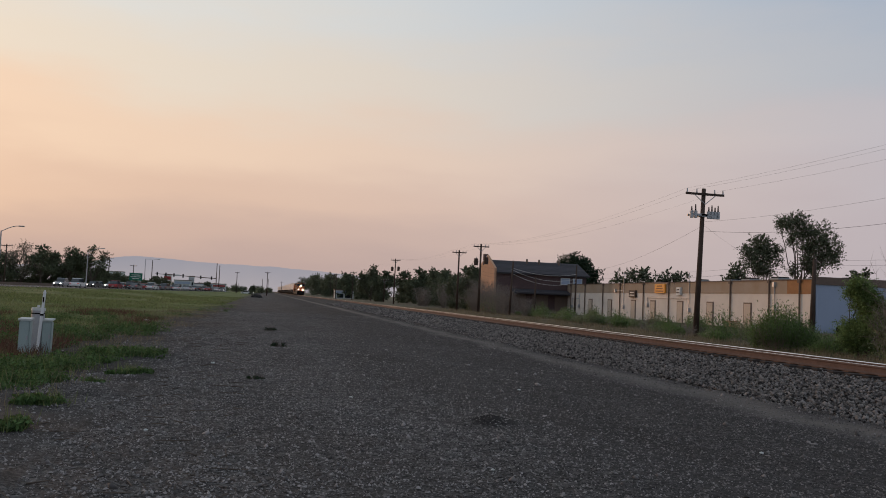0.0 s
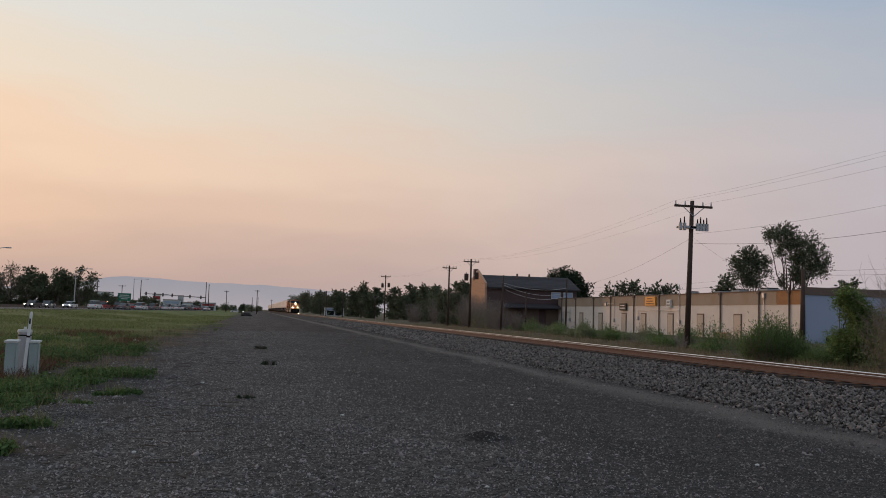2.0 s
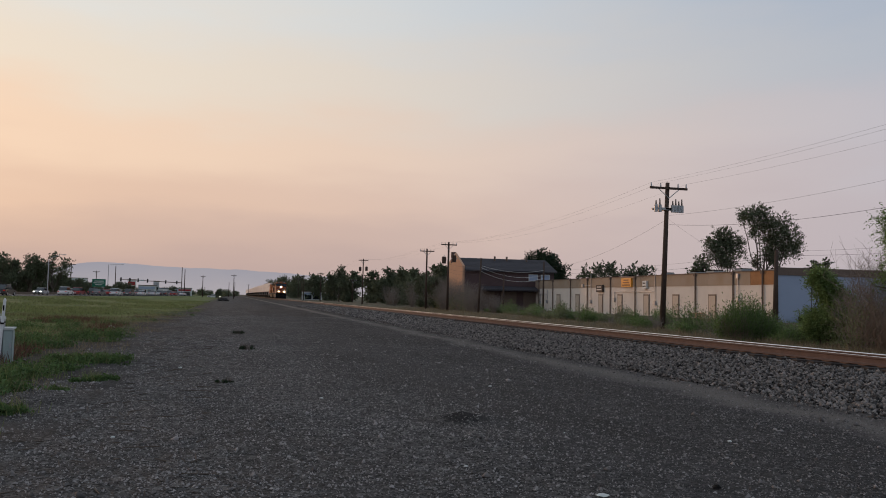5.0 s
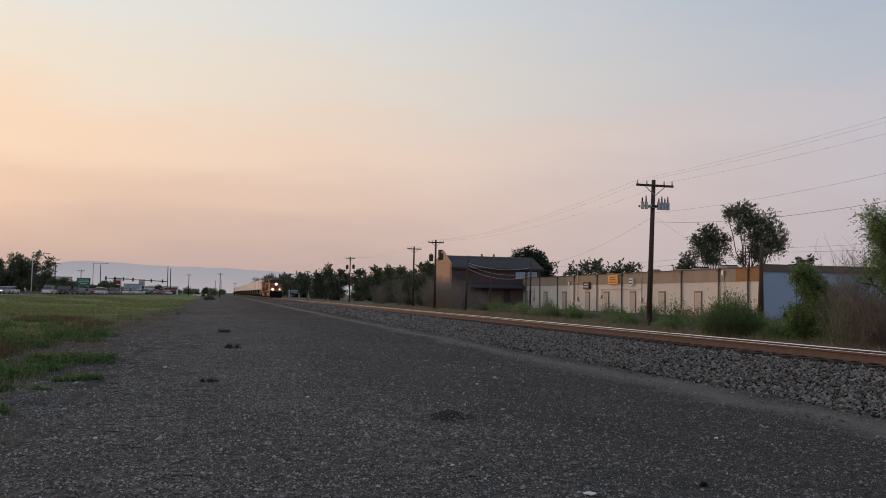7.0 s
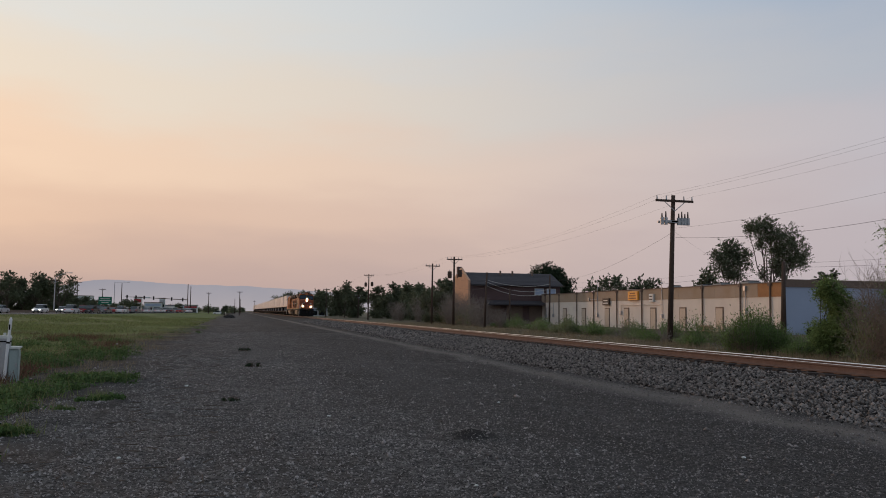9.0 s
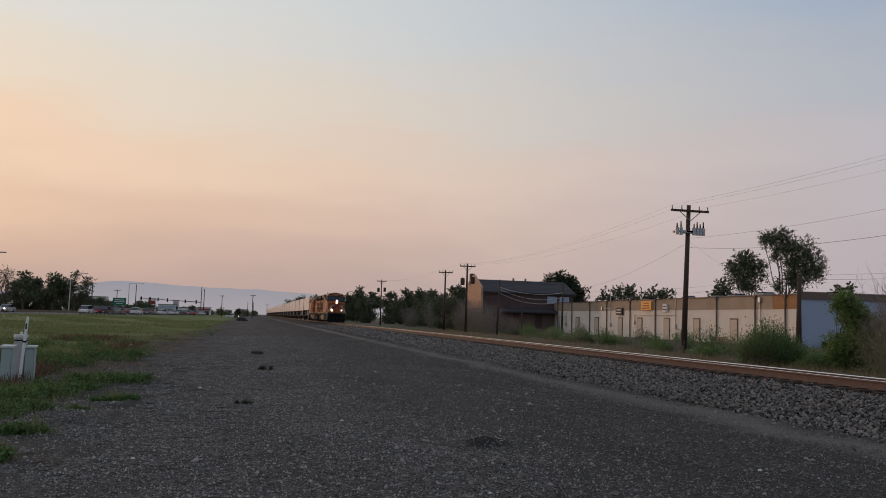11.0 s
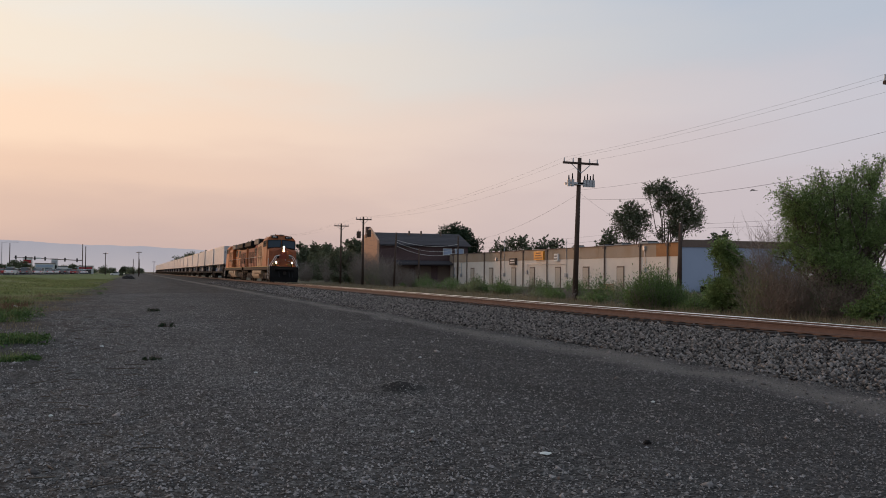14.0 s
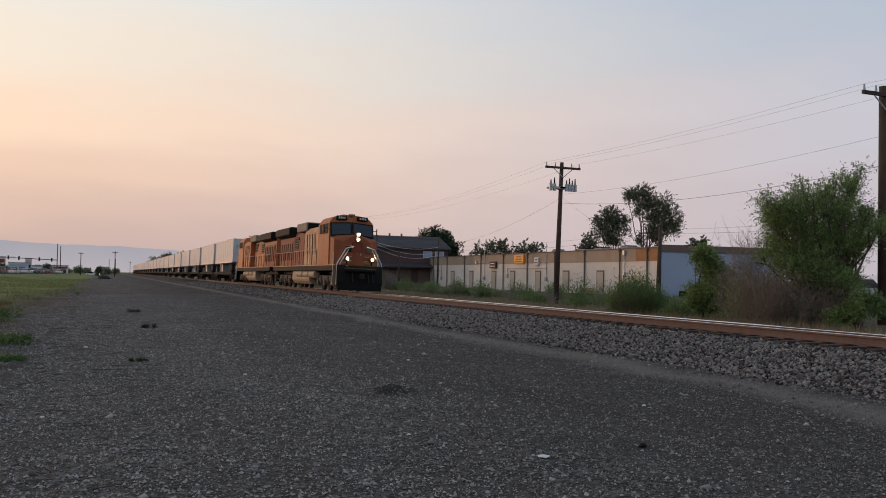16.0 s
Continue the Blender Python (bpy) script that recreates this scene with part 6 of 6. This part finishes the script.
stones("ballast", 2600, (8.7, 9.3, 4, 60), 0.017, M_ballast, lot, "stray ballast at the foot of the bank", 1.2)
stones("ballast", 22000, (9.2, 13.0, 46, 130), 0.034, M_ballast, bank, "crushed stone ballast on the bank", 1.3)
stones("ballast", 7000, (13.0, 16.6, 4, 46), 0.036, M_ballast, lambda x, y: np.full_like(x, 0.215), "crushed stone ballast between the rails", 1.3)


def ties():
    bm = bmesh.new()
    cube(bm, 0, 0, 0, 2.6, 0.23, 0.17)
    soften(bm, 0.012, 1)
    me = mesh_of("tie", bm, M_tie)
    bm = bmesh.new()
    cube(bm, 0, 0, 0, 0.36, 0.2, 0.02)
    mp = mesh_of("tie_plate", bm, M_tie_plate)
    for k in range(110):
        y = 4 + k * 0.53
        t = new("tie", me)
        t.parent = ballast
        t.matrix_basis = pose(TRACK_X + 0.03 * math.sin(k * 7), y, RAIL_Z - 0.19 - 0.105, 0, CANT, 0)
        for s in (-0.7175, 0.7175):
            p = new("tie_plate", mp)
            p.parent = t
            p.location = (s, 0, 0.093)


ties()


# ---- the highway: road, cars, lamps, signals ----
RD = math.atan(ROAD_SLOPE)


def far(ob, k=1.3):
    """Sets a thing further off along the sight line, larger in the same measure."""
    x, y, z = ob.location
    ob.location, ob.scale = (x * k, y * k, 1.6 + (z - 1.6) * k), (k, k, k)
    return ob



def lane_point(off, y):
    return (ROAD_X0 + off + ROAD_SLOPE * y, y)


def build_road():
    bm = bmesh.new()
    ys = list(range(-200, 460, 20))
    for lo, hi, mat, nm, z in ((-8.6, 8.4, M_asphalt, "road", 0.03),):
        a = [[bm.verts.new((*lane_point(o, y), ROAD_Z * (1 - min(1, max(0, (y - 330) / 150))) + dz)) for o, dz in ((lo, -0.1), (lo, z), (hi, z), (hi, -0.1))] for y in ys]
        for p, q in zip(a, a[1:]):
            for i in range(3):
                bm.faces.new((p[i], p[i + 1], q[i + 1], q[i]))
    r = tagged(part("road", bm, M_asphalt), "grey asphalt highway on a low bank", "road", kind="structure")
    for off in (-8.0, 0.0, 7.8):
        bm = bmesh.new()
        for y in range(60, 330, 10):
            p, q = lane_point(off, y), lane_point(off, y + (9.5 if off else 4))
            pane(bm, [(p[0] - 0.07, p[1], ROAD_Z + 0.036), (p[0] + 0.07, p[1], ROAD_Z + 0.036), (q[0] + 0.07, q[1], ROAD_Z + 0.036), (q[0] - 0.07, q[1], ROAD_Z + 0.036)], 0.003)
        part("lane_line", bm, M_white_paint, r)


build_road()


def guard_wall():
    bm = bmesh.new()
    for y in range(40, 330, 10):
        p, q = lane_point(-9.6, y), lane_point(-9.6, y + 9.9)
        pane(bm, [(*p, ROAD_Z), (*q, ROAD_Z), (*q, ROAD_Z + 0.55), (*p, ROAD_Z + 0.55)], 0.12)
    tagged(part("barrier", bm, M_pipe), "low dark barrier along the far side of the highway", "barrier", kind="structure")


guard_wall()
PAINTS = {"white": (0.72, 0.72, 0.71), "silver": (0.42, 0.43, 0.44), "black": (0.02, 0.02, 0.022), "red": (0.28, 0.025, 0.03), "grey": (0.14, 0.145, 0.15), "blue": (0.05, 0.09, 0.2)}
M_paint = {k: material("car_paint_" + k, c, 0.3, 0.15, 0.04, 2, 30, 0.0, spec=0.6) for k, c in PAINTS.items()}
M_carlamp = glow("car_headlight_glow", (1.0, 0.93, 0.82), 6.0)
M_tail = glow("tail_lamp_glow", (1.0, 0.05, 0.03), 0.3)
PROTO = {}


def car(paint, suv):
    """A parked or moving car; its front looks along -y."""
    key = (paint, suv)
    if key in PROTO:
        return copy_thing(PROTO[key], pose(0, 0, 0))
    e = empty("car")
    h = 1.72 if suv else 1.45
    belt = 1.0 if suv else 0.9
    bm = bmesh.new()
    prism(bm, [(-2.3, 0.3), (-2.32, 0.62), (-2.15, 0.78), (-1.1, belt - 0.03), (2.1, belt), (2.3, 0.8), (2.32, 0.35), (1.9, 0.24), (-1.9, 0.24)], "x", -0.9, 0.9)
    soften(bm, 0.07, 2)
    part("body", bm, M_paint[paint], e)
    bm = bmesh.new()
    roof = [(-1.0, belt - 0.05), (-0.25, h - 0.04), (1.3 if suv else 0.75, h), (2.15 if suv else 1.75, belt - 0.02)]
    prism(bm, roof, "x", -0.74, 0.74)
    soften(bm, 0.06, 2)
    cab = part("cabin", bm, M_glass, e, "dark window band")
    bm = bmesh.new()
    prism(bm, [(-0.3, h - 0.07), (-0.22, h + 0.01), (1.32 if suv else 0.78, h + 0.02), (1.4 if suv else 0.85, h - 0.07)], "x", -0.76, 0.76)
    soften(bm, 0.03, 1)
    part("roof", bm, M_paint[paint], cab)
    for sx in (-0.82, 0.82):
        for y in (-1.4, 1.4):
            bm = bmesh.new()
            rod(bm, (sx - 0.11, y, 0.33), (sx + 0.11, y, 0.33), 0.33, seg=18)
            wh = part("wheel", bm, M_rubber, e)
            bm = bmesh.new()
            rod(bm, (sx - 0.115, y, 0.33), (sx + 0.115, y, 0.33), 0.2, seg=12)
            part("rim", bm, M_grey_metal, wh)
        bm = bmesh.new()
        cube(bm, sx * 0.78, -2.3, 0.68, 0.3, 0.08, 0.14)
        soften(bm, 0.03, 1)
        part("headlight", bm, M_carlamp, e, "lit headlight")
        bm = bmesh.new()
        cube(bm, sx * 0.86, 2.3, 0.78, 0.26, 0.08, 0.14)
        part("tail_light", bm, M_tail, e, "lit red tail lamp")
        bm = bmesh.new()
        cube(bm, sx * 1.18, -0.75, belt + 0.04, 0.16, 0.1, 0.12)
        part("mirror", bm, M_paint[paint], e)
    bm = bmesh.new()
    cube(bm, 0, -2.31, 0.42, 1.2, 0.05, 0.2)
    part("grille", bm, M_black, e)
    for y in (-2.34, 2.34):
        bm = bmesh.new()
        cube(bm, 0, y, 0.52, 0.42, 0.02, 0.13)
        part("plate", bm, M_signwhite, e)
    PROTO[key] = e
    return e


def car_pose(off, y, away):
    x, yy = lane_point(off, y)
    return pose(x, yy, ROAD_Z * (1 - min(1, max(0, (y - 330) / 150))) + 0.035, 0, 0, -math.degrees(RD) + (180 if away else 0))


def place_car(paint, suv, off, y, away, label):
    ob = car(paint, suv)
    ob.matrix_basis = car_pose(off, y, away)
    return tagged(ob, label, "car", "cars on the highway")


# the queue waiting at the signal
QUEUE = [("red", True, 3.5, 185.9), ("grey", False, 6.2, 191.1), ("black", True, 3.5, 197.6), ("red", False, 3.5, 208.7), ("white", True, 6.2, 205.4), ("white", False, 3.5, 219.7), ("grey", True, 6.2, 218.4), ("silver", True, 3.5, 231.4), ("white", False, 6.2, 232.7), ("grey", True, 3.5, 243.1),
         ("white", False, 6.2, 247.0), ("silver", False, 3.5, 256.1), ("black", False, 6.2, 262.6), ("white", True, 3.5, 270.4), ("red", False, 6.2, 278.2), ("silver", True, 3.5, 286.0), ("white", False, 6.2, 295.1), ("grey", False, 3.5, 302.9)]
for paint, suv, off, y in QUEUE:
    place_car(paint, suv, off, y, True, f"{paint} {'sport utility vehicle' if suv else 'sedan'} waiting in the queue on the highway")
for paint, suv, off, y in (("white", False, -3.5, 300), ("silver", False, -6.0, 316), ("white", False, -3.5, 331)):
    place_car(paint, suv, off, y, False, f"{paint} sedan with headlights on, far along the highway")
MOVERS = [  # paint, suv, lane, away, (t, y) ...
    ("silver", True, -3.5, False, [(0, 174.3), (1.5, 153.3)]),
    ("black", False, -3.5, False, [(0, 193.8), (2.0, 166.1)]),
    ("grey", False, -6.2, False, [(1.0, 193.6), (2.0, 181.3)]),
    ("white", False, -3.5, False, [(0, 206.6), (1.5, 192.1), (4.0, 163.5)]),
    ("silver", False, -3.5, False, [(4.2, 189.9), (6.5, 175.8)]),
    ("white", False, -3.5, False, [(6.3, 186.5), (7.0, 177.4)]),
    ("white", True, -3.5, False, [(7.5, 203.8), (9.0, 189.8 - 9)]),
    ("silver", False, -6.2, False, [(8.0, 223.1), (9.0, 208.2 - 5)]),
    ("white", True, 3.5, True, [(0, 162.6), (1.5, 182.2 - 1), (3.0, 177.0), (4.0, 177.5), (17, 177.6)]),
    ("black", True, 6.2, True, [(6.3, 165.0), (7.0, 178.9), (8.0, 195.5), (9.0, 181.5), (17, 182.0)]),
]
moving_cars = []
for paint, suv, off, away, keys in MOVERS:
    ob = car(paint, suv)
    moving_cars.append((tagged(ob, f"{paint} {'sport utility vehicle' if suv else 'sedan'} driving on the highway", "car", "cars on the highway"), off, away, keys))


def traffic():
    """Cars drive past at their lanes' pace; those for the signal roll up and stop."""
    for ob, off, away, keys in moving_cars:
        ts = [k[0] for k in keys]
        ys = [k[1] for k in keys]
        v0 = (ys[1] - ys[0]) / (ts[1] - ts[0])
        v1 = (ys[-1] - ys[-2]) / (ts[-1] - ts[-2])
        rows = []
        for i in range(-2, 35):
            t = i * 0.5
            y = ys[0] + v0 * (t - ts[0]) if t < ts[0] else ys[-1] + v1 * (t - ts[-1]) if t > ts[-1] else float(np.interp(t, ts, ys))
            rows.append((t, car_pose(off, max(-180.0, min(y, 420.0)), away)))
        walk(ob, rows)
    walk(bird, [(t, pose(x, y, z, 0, 0, -80)) for t, x, y, z in BIRD])
    for k, w in enumerate(bird_wings):
        walk(w, [(t, pose(0, 0, 0.0, 0, (-1 if k else 1) * 16 * math.sin(t * 21), 0)) for t in [i * 0.1 for i in range(-5, 166)]])


# a small bird crosses the sky near the end
BIRD = [(-1.0, 46, 40, 3), (13.0, 27, 24, 3.0), (14.1, 15.55, 17.80, 4.24), (14.3, 15.07, 18.18, 5.01), (14.5, 12.78, 19.87, 6.04), (14.7, 10.50, 21.20, 5.91), (14.9, 6.63, 22.79, 6.85), (15.1, 2.70, 23.68, 6.50), (15.3, -0.33, 23.91, 6.52), (16.0, -16.0, 26.0, 6.0), (17.0, -32, 34, 6.5)]
bird = empty("bird")
bm = bmesh.new()
prism(bm, [(-0.09, 0), (-0.06, 0.018), (0.03, 0.02), (0.13, 0.0), (0.03, -0.018), (-0.06, -0.015)], "x", -0.018, 0.018)
soften(bm, 0.01, 1)
part("body", bm, M_black, bird)
bird_wings = []
for s in (-1, 1):
    bm = bmesh.new()
    pane(bm, [(0, -0.04, 0.01), (s * 0.07, -0.025, 0.01), (s * 0.13, 0.02, 0.01), (s * 0.05, 0.02, 0.01), (0, 0.015, 0.01)], 0.004)
    bird_wings.append(part("wing", bm, M_undercar, bird))
tagged(bird, "small dark bird flying across the sky", "bird")


def street_lamp(x, y, z, h, reach, up):
    e = empty("street_lamp", x, y, z)
    bm = bmesh.new()
    rod(bm, (0, 0, 0), (0, 0, h), 0.11, 0.07, 10)
    part("mast", bm, M_grey_metal, e)
    segs = []
    t = np.linspace(0, 1, 7)
    pts = [(reach * q, 0, h - 0.1 + up * math.sin(q * math.pi / 2)) for q in t]
    for p, q in zip(pts, pts[1:]):
        segs.append((p, q, 0.05, 0.04))
    stick_part("arm", segs, M_grey_metal, e)
    bm = bmesh.new()
    cube(bm, reach + 0.3, 0, h - 0.1 + up, 0.7, 0.28, 0.14)
    soften(bm, 0.05, 1)
    part("lamp_head", bm, M_grey_metal, e)
    return tagged(e, "grey street lamp with a curved arm, unlit", "street lamp", "street lamps on the highway")


far(street_lamp(-31.3, 105.5, 0.6, 6.9, 1.9, 0.75))
far(street_lamp(-32.8, 161.7, 0.85, 6.6, 2.3, 0.95))
far(street_lamp(-34.4, 247.6, 0.8, 8.7, 3.4, 0.1))
tagged(far(pole(-32.5, 248, 8.4, 0.14, 0, 0, 0.8)), "dark bare pole by the signal", "utility pole", "utility poles beyond the highway")
for x, y, h, arm, z in ((-50.1, 172.9, 7.9, 2.0, 0.8), (-40.5, 226.4, 8.1, 2.2, 0.8), (-44.0, 290, 8.0, 2.2, 0.6), (-10.0, 299.8, 7.8, 1.7, 0.3), (0.7, 280, 8.1, 1.8, 0.1), (-33.0, 163, 6.4, 1.7, 0.85), (-1.2, 400, 7.4, 0, 0), (1.6, 420, 7.8, 0, 0), (9.5, 480, 7.5, 1.8, 0)):
    tagged(far(pole(x, y, h, 0.15, arm, 0.0, z)) if x < -12 else pole(x, y, h, 0.15, arm, 0.0, z), "dark wooden utility pole beyond the highway", "utility pole", "utility poles beyond the highway")


def signal_mast():
    e = empty("traffic_signal", -15.0, 261.6, 0.75)
    bm = bmesh.new()
    rod(bm, (0, 0, 0), (0, 0, 8.9), 0.16, 0.11, 10)
    part("mast", bm, M_pipe, e)
    bm = bmesh.new()
    rod(bm, (0, 0, 4.05), (-18.0, -1.7, 4.75), 0.13, 0.07, 10)
    part("mast_arm", bm, M_pipe, e)
    for k in (0.08, 0.26, 0.55, 0.70, 0.83, 0.97):
        bm = bmesh.new()
        x, y, z = -18.0 * k, -1.7 * k, 4.05 + 0.7 * k
        cube(bm, x, y - 0.15, z, 0.42, 0.3, 1.1)
        soften(bm, 0.05, 1)
        hd = part("signal_head", bm, M_black, e)
        for q in (-0.33, 0, 0.33):
            bm = bmesh.new()
            rod(bm, (x, y - 0.30, z + q), (x, y - 0.36, z + q), 0.13, seg=12)
            part("lens", bm, M_glass, hd)
    bm = bmesh.new()
    cube(bm, -11.6, -1.3, 4.55, 1.4, 0.06, 0.4)
    part("street_sign", bm, M_cabinet_top, e)
    tagged(far(e), "long traffic signal mast arm over the highway", "traffic signal")
    tagged(far(pole(-14.2, 262.5, 8.3, 0.15, 0, 0, 0.75)), "dark pole beside the traffic signal", "utility pole", "utility poles beyond the highway")


signal_mast()


def green_sign():
    e = empty("road_sign", -31.6, 212.6, 0.85)
    bm = bmesh.new()
    cube(bm, 0, 0, 2.9, 3.1, 0.08, 1.9)
    soften(bm, 0.02, 1)
    pn = part("panel", bm, M_greensign, e, "green panel")
    for z, w in ((3.35, 2.2), (2.9, 2.5), (2.45, 1.6)):
        bm = bmesh.new()
        cube(bm, 0, -0.05, z, w, 0.02, 0.16)
        part("lettering_bar", bm, M_signwhite, pn)
    for sx in (-1.1, 1.1):
        bm = bmesh.new()
        rod(bm, (sx, 0.1, 0), (sx, 0.1, 3.7), 0.06)
        part("post", bm, M_grey_metal, e)
    tagged(far(e), "large green road sign beside the highway", "road sign")


green_sign()


def shop(x, y, z, w, d, h, mat, band, label):
    e = empty("shop", x, y, z)
    bm = bmesh.new()
    cube(bm, 0, 0, h / 2, w, d, h)
    part("shop_body", bm, mat, e)
    bm = bmesh.new()
    cube(bm, 0, 0, h + 0.15, w + 0.4, d + 0.4, 0.3)
    part("roof", bm, M_pipe, e)
    bm = bmesh.new()
    cube(bm, 0, -d / 2 - 0.05, h * 0.78, w * 0.9, 0.1, h * 0.22)
    part("fascia", bm, band, e)
    n = max(2, int(w / 3))
    for k in range(n):
        bm = bmesh.new()
        cube(bm, (k - (n - 1) / 2) * w * 0.86 / n, -d / 2 - 0.04, h * 0.35, w * 0.7 / n, 0.1, h * 0.5)
        part("window", bm, M_glass, e)
    return tagged(e, label, "shop", "shops beyond the highway")


shop(-54.0, 326, 0.4, 11, 8, 4.2, M_red, M_signwhite, "low red store building beyond the highway")
shop(-103, 592, 0, 14, 10, 10.5, M_cabinet_top, M_grey_metal, "tall pale building far beyond the highway")
shop(-47.0, 417, 0, 3.6, 3, 7.6, M_signwhite, M_red, "tall white and red store sign tower")
shop(-39.8, 418, 0, 8, 6, 5.0, M_cabinet_top, M_blue, "pale store with a blue band beyond the highway")
shop(-31, 430, 0, 9, 6, 3.9, M_blue, M_signwhite, "low blue-grey store beyond the highway")
shop(-36, 420, 0, 2.6, 2, 7.2, M_cabinet_top, M_grey_metal, "pale sign pylon beyond the highway")
shop(*(28.61, 298.63), 0, 7, 5, 3.0, M_cabinet_top, M_blue, "small white shed with a blue band by the track")
def far_tree(*a, **k):
    return far(tree(*a, **k))


for x, y, top, w in ((-33.2, 262, 5.2, 3.4), (-31.5, 266, 5.0, 3.2), (-20.5, 310, 4.4, 2.6), (-2.9, 200, 2.8, 1.6)):
    far_tree(x, y, [(x + rnd(-.4, .4) * w, y + rnd(-.3, .3) * w, top * rnd(.45, .75), w * .33) for _ in range(5)] + [(x, y, top - .3 * w, .3 * w)], 1100, 0.24, M_leaf_dark, 0.14, 0.4, "small dark tree beyond the highway", group="trees beyond the highway")
# the grove beyond the highway, part of it thinly leafed
for x, y, top, w, thin in ((-58.7, 201.6, 7.6, 5, 0), (-56.1, 207.6, 11.4, 5.6, 1), (-52, 208.6, 9.6, 5, 1), (-54, 214, 9.0, 6, 0), (-48.6, 206, 9.0, 5, 0), (-45.6, 205, 10.2, 5.2, 1), (-44.7, 222, 6.8, 5, 0), (-41.6, 225, 6.0, 4.4, 0), (-47, 216, 7.4, 5, 0), (-62, 210, 9, 6, 0), (-68, 214, 10, 6, 1), (-38.8, 230, 5.0, 3.6, 0), (-50.29, 199.82) + (10.6, 5.6, 0), (-44.60, 202.19) + (9.8, 5.2, 0), (-39.94, 202.15) + (10.4, 5.4, 0), (-54.67, 200.74) + (10.8, 5.6, 1)):
    bl = [(x + rnd(-.5, .5) * w, y + rnd(-.4, .4) * w, top * rnd(.3, .78), w * rnd(.24, .34)) for _ in range(8)] + [(x, y, top - .25 * w, .27 * w)]
    far_tree(x, y, bl, 2000 if thin else 3600, 0.14 if thin else 0.2, M_leaf_hazy if thin else M_leaf_dark, 0.26, 0.7, "thinly leafed tree beyond the highway" if thin else "dense dark tree beyond the highway", group="trees beyond the highway")


# low hedges and far woods close the view behind the highway
for k in range(16):
    x = -84 + k * 3.1
    y = 262 + 1.3 * (k % 5) + k * 1.2
    h = rnd(3.0, 5.5)
    tree(x, y, [(x + rnd(-2, 2), y + rnd(-1, 1), h * rnd(0.25, 0.7), rnd(1.1, 1.9)) for _ in range(6)], 900, 0.24, M_leaf_dark, 0.1, 0.6, "low dark hedge tree beyond the highway", group="trees beyond the highway")


def far_woods():
    n = 70
    cx = -170 + 185 * RNG.random(n)
    cy = 560 + 260 * RNG.random(n)
    keep = np.abs(cx - 14) > 9
    cx, cy = cx[keep], cy[keep]
    cz = 1.0 + 2.6 * RNG.random(len(cx))
    v, f = leaf_cloud(np.stack([cx, cy, cz], 1), 2.0 + 2.2 * RNG.random(len(cx)), 16000, 0.55, 0.8, 0.1)
    v[:, 2] = np.maximum(v[:, 2], 0.05)
    tagged(new("far_woods", arrays_mesh("far_woods", v, f, M_leaf_dark)), "low dark woods far beyond the highway", "woods", kind="stuff")


far_woods()
shop(-62, 480, 0, 14, 8, 4.6, M_signwhite, M_red, "long white store far beyond the highway")
shop(-24, 450, 0, 7, 6, 4.2, M_cabinet_top, M_red, "pale store with a red band beyond the highway")
shop(-72, 430, 0, 9, 6, 4.8, M_tanbrick, M_signwhite, "tan store far beyond the highway")


def earth_mound():
    bm = bmesh.new()
    bmesh.ops.create_icosphere(bm, subdivisions=4, radius=1)
    for v in bm.verts:
        k = 1 + 0.25 * noise.noise(v.co * 2.5)
        v.co = Vector((v.co.x * 1.25 * k, v.co.y * 1.1 * k, max(-0.1, v.co.z) * 0.75 * k))
    ob = part("earth_mound", bm, M_ballast_bed)
    ob.location = (-1.7, 190, 0)
    tagged(ob, "dark heap of earth at the far end of the lot", "pile")


earth_mound()
place_car("silver", True, 0, 0, False, "silver vehicle parked behind the large tree").matrix_basis = pose(*(57.89, 48.46), 0.2, 0, 0, 70)
place_car("white", False, 0, 0, False, "white sedan parked beyond the heap of earth").matrix_basis = pose(-6.5, 318, 0.02, 0, 0, 60)


# ---- distant mountains ----
def mountains():
    az = np.radians(np.arange(-80, 81, 0.25))
    deg = np.degrees(az)
    el = np.interp(deg, [-80, -40, -22, -16, -12.5, -11, -10.3, -8.6, -6.4, -4.2, -0.8, 1.1, 3.5, 5.1, 9, 15, 25, 80], [0.5, 0.7, 0.9, 1.0, 1.2, 1.49, 1.7, 1.97, 1.9, 1.76, 1.72, 1.68, 1.55, 1.45, 1.2, 0.9, 0.6, 0.4])
    el = el + np.array([0.05 * noise.noise((a * 0.9, 0, 0)) + 0.025 * noise.noise((a * 3.1, 5, 0)) for a in deg])
    R = 4250
    lo = np.stack([np.sin(az) * R, np.cos(az) * R, np.full_like(az, -30)], 1)
    hi = np.stack([np.sin(az) * R, np.cos(az) * R, 1.6 + np.tan(np.radians(el)) * R], 1)
    n = len(az)
    v = np.concatenate([lo, hi])
    i = np.arange(n - 1)
    f = np.stack([i, i + 1, n + i + 1, n + i], 1)
    tagged(new("backdrop", arrays_mesh("backdrop", v, f, M_hill)), "pale blue-grey mountain backdrop with painted haze", "mountains", kind="structure")


mountains()


motions()
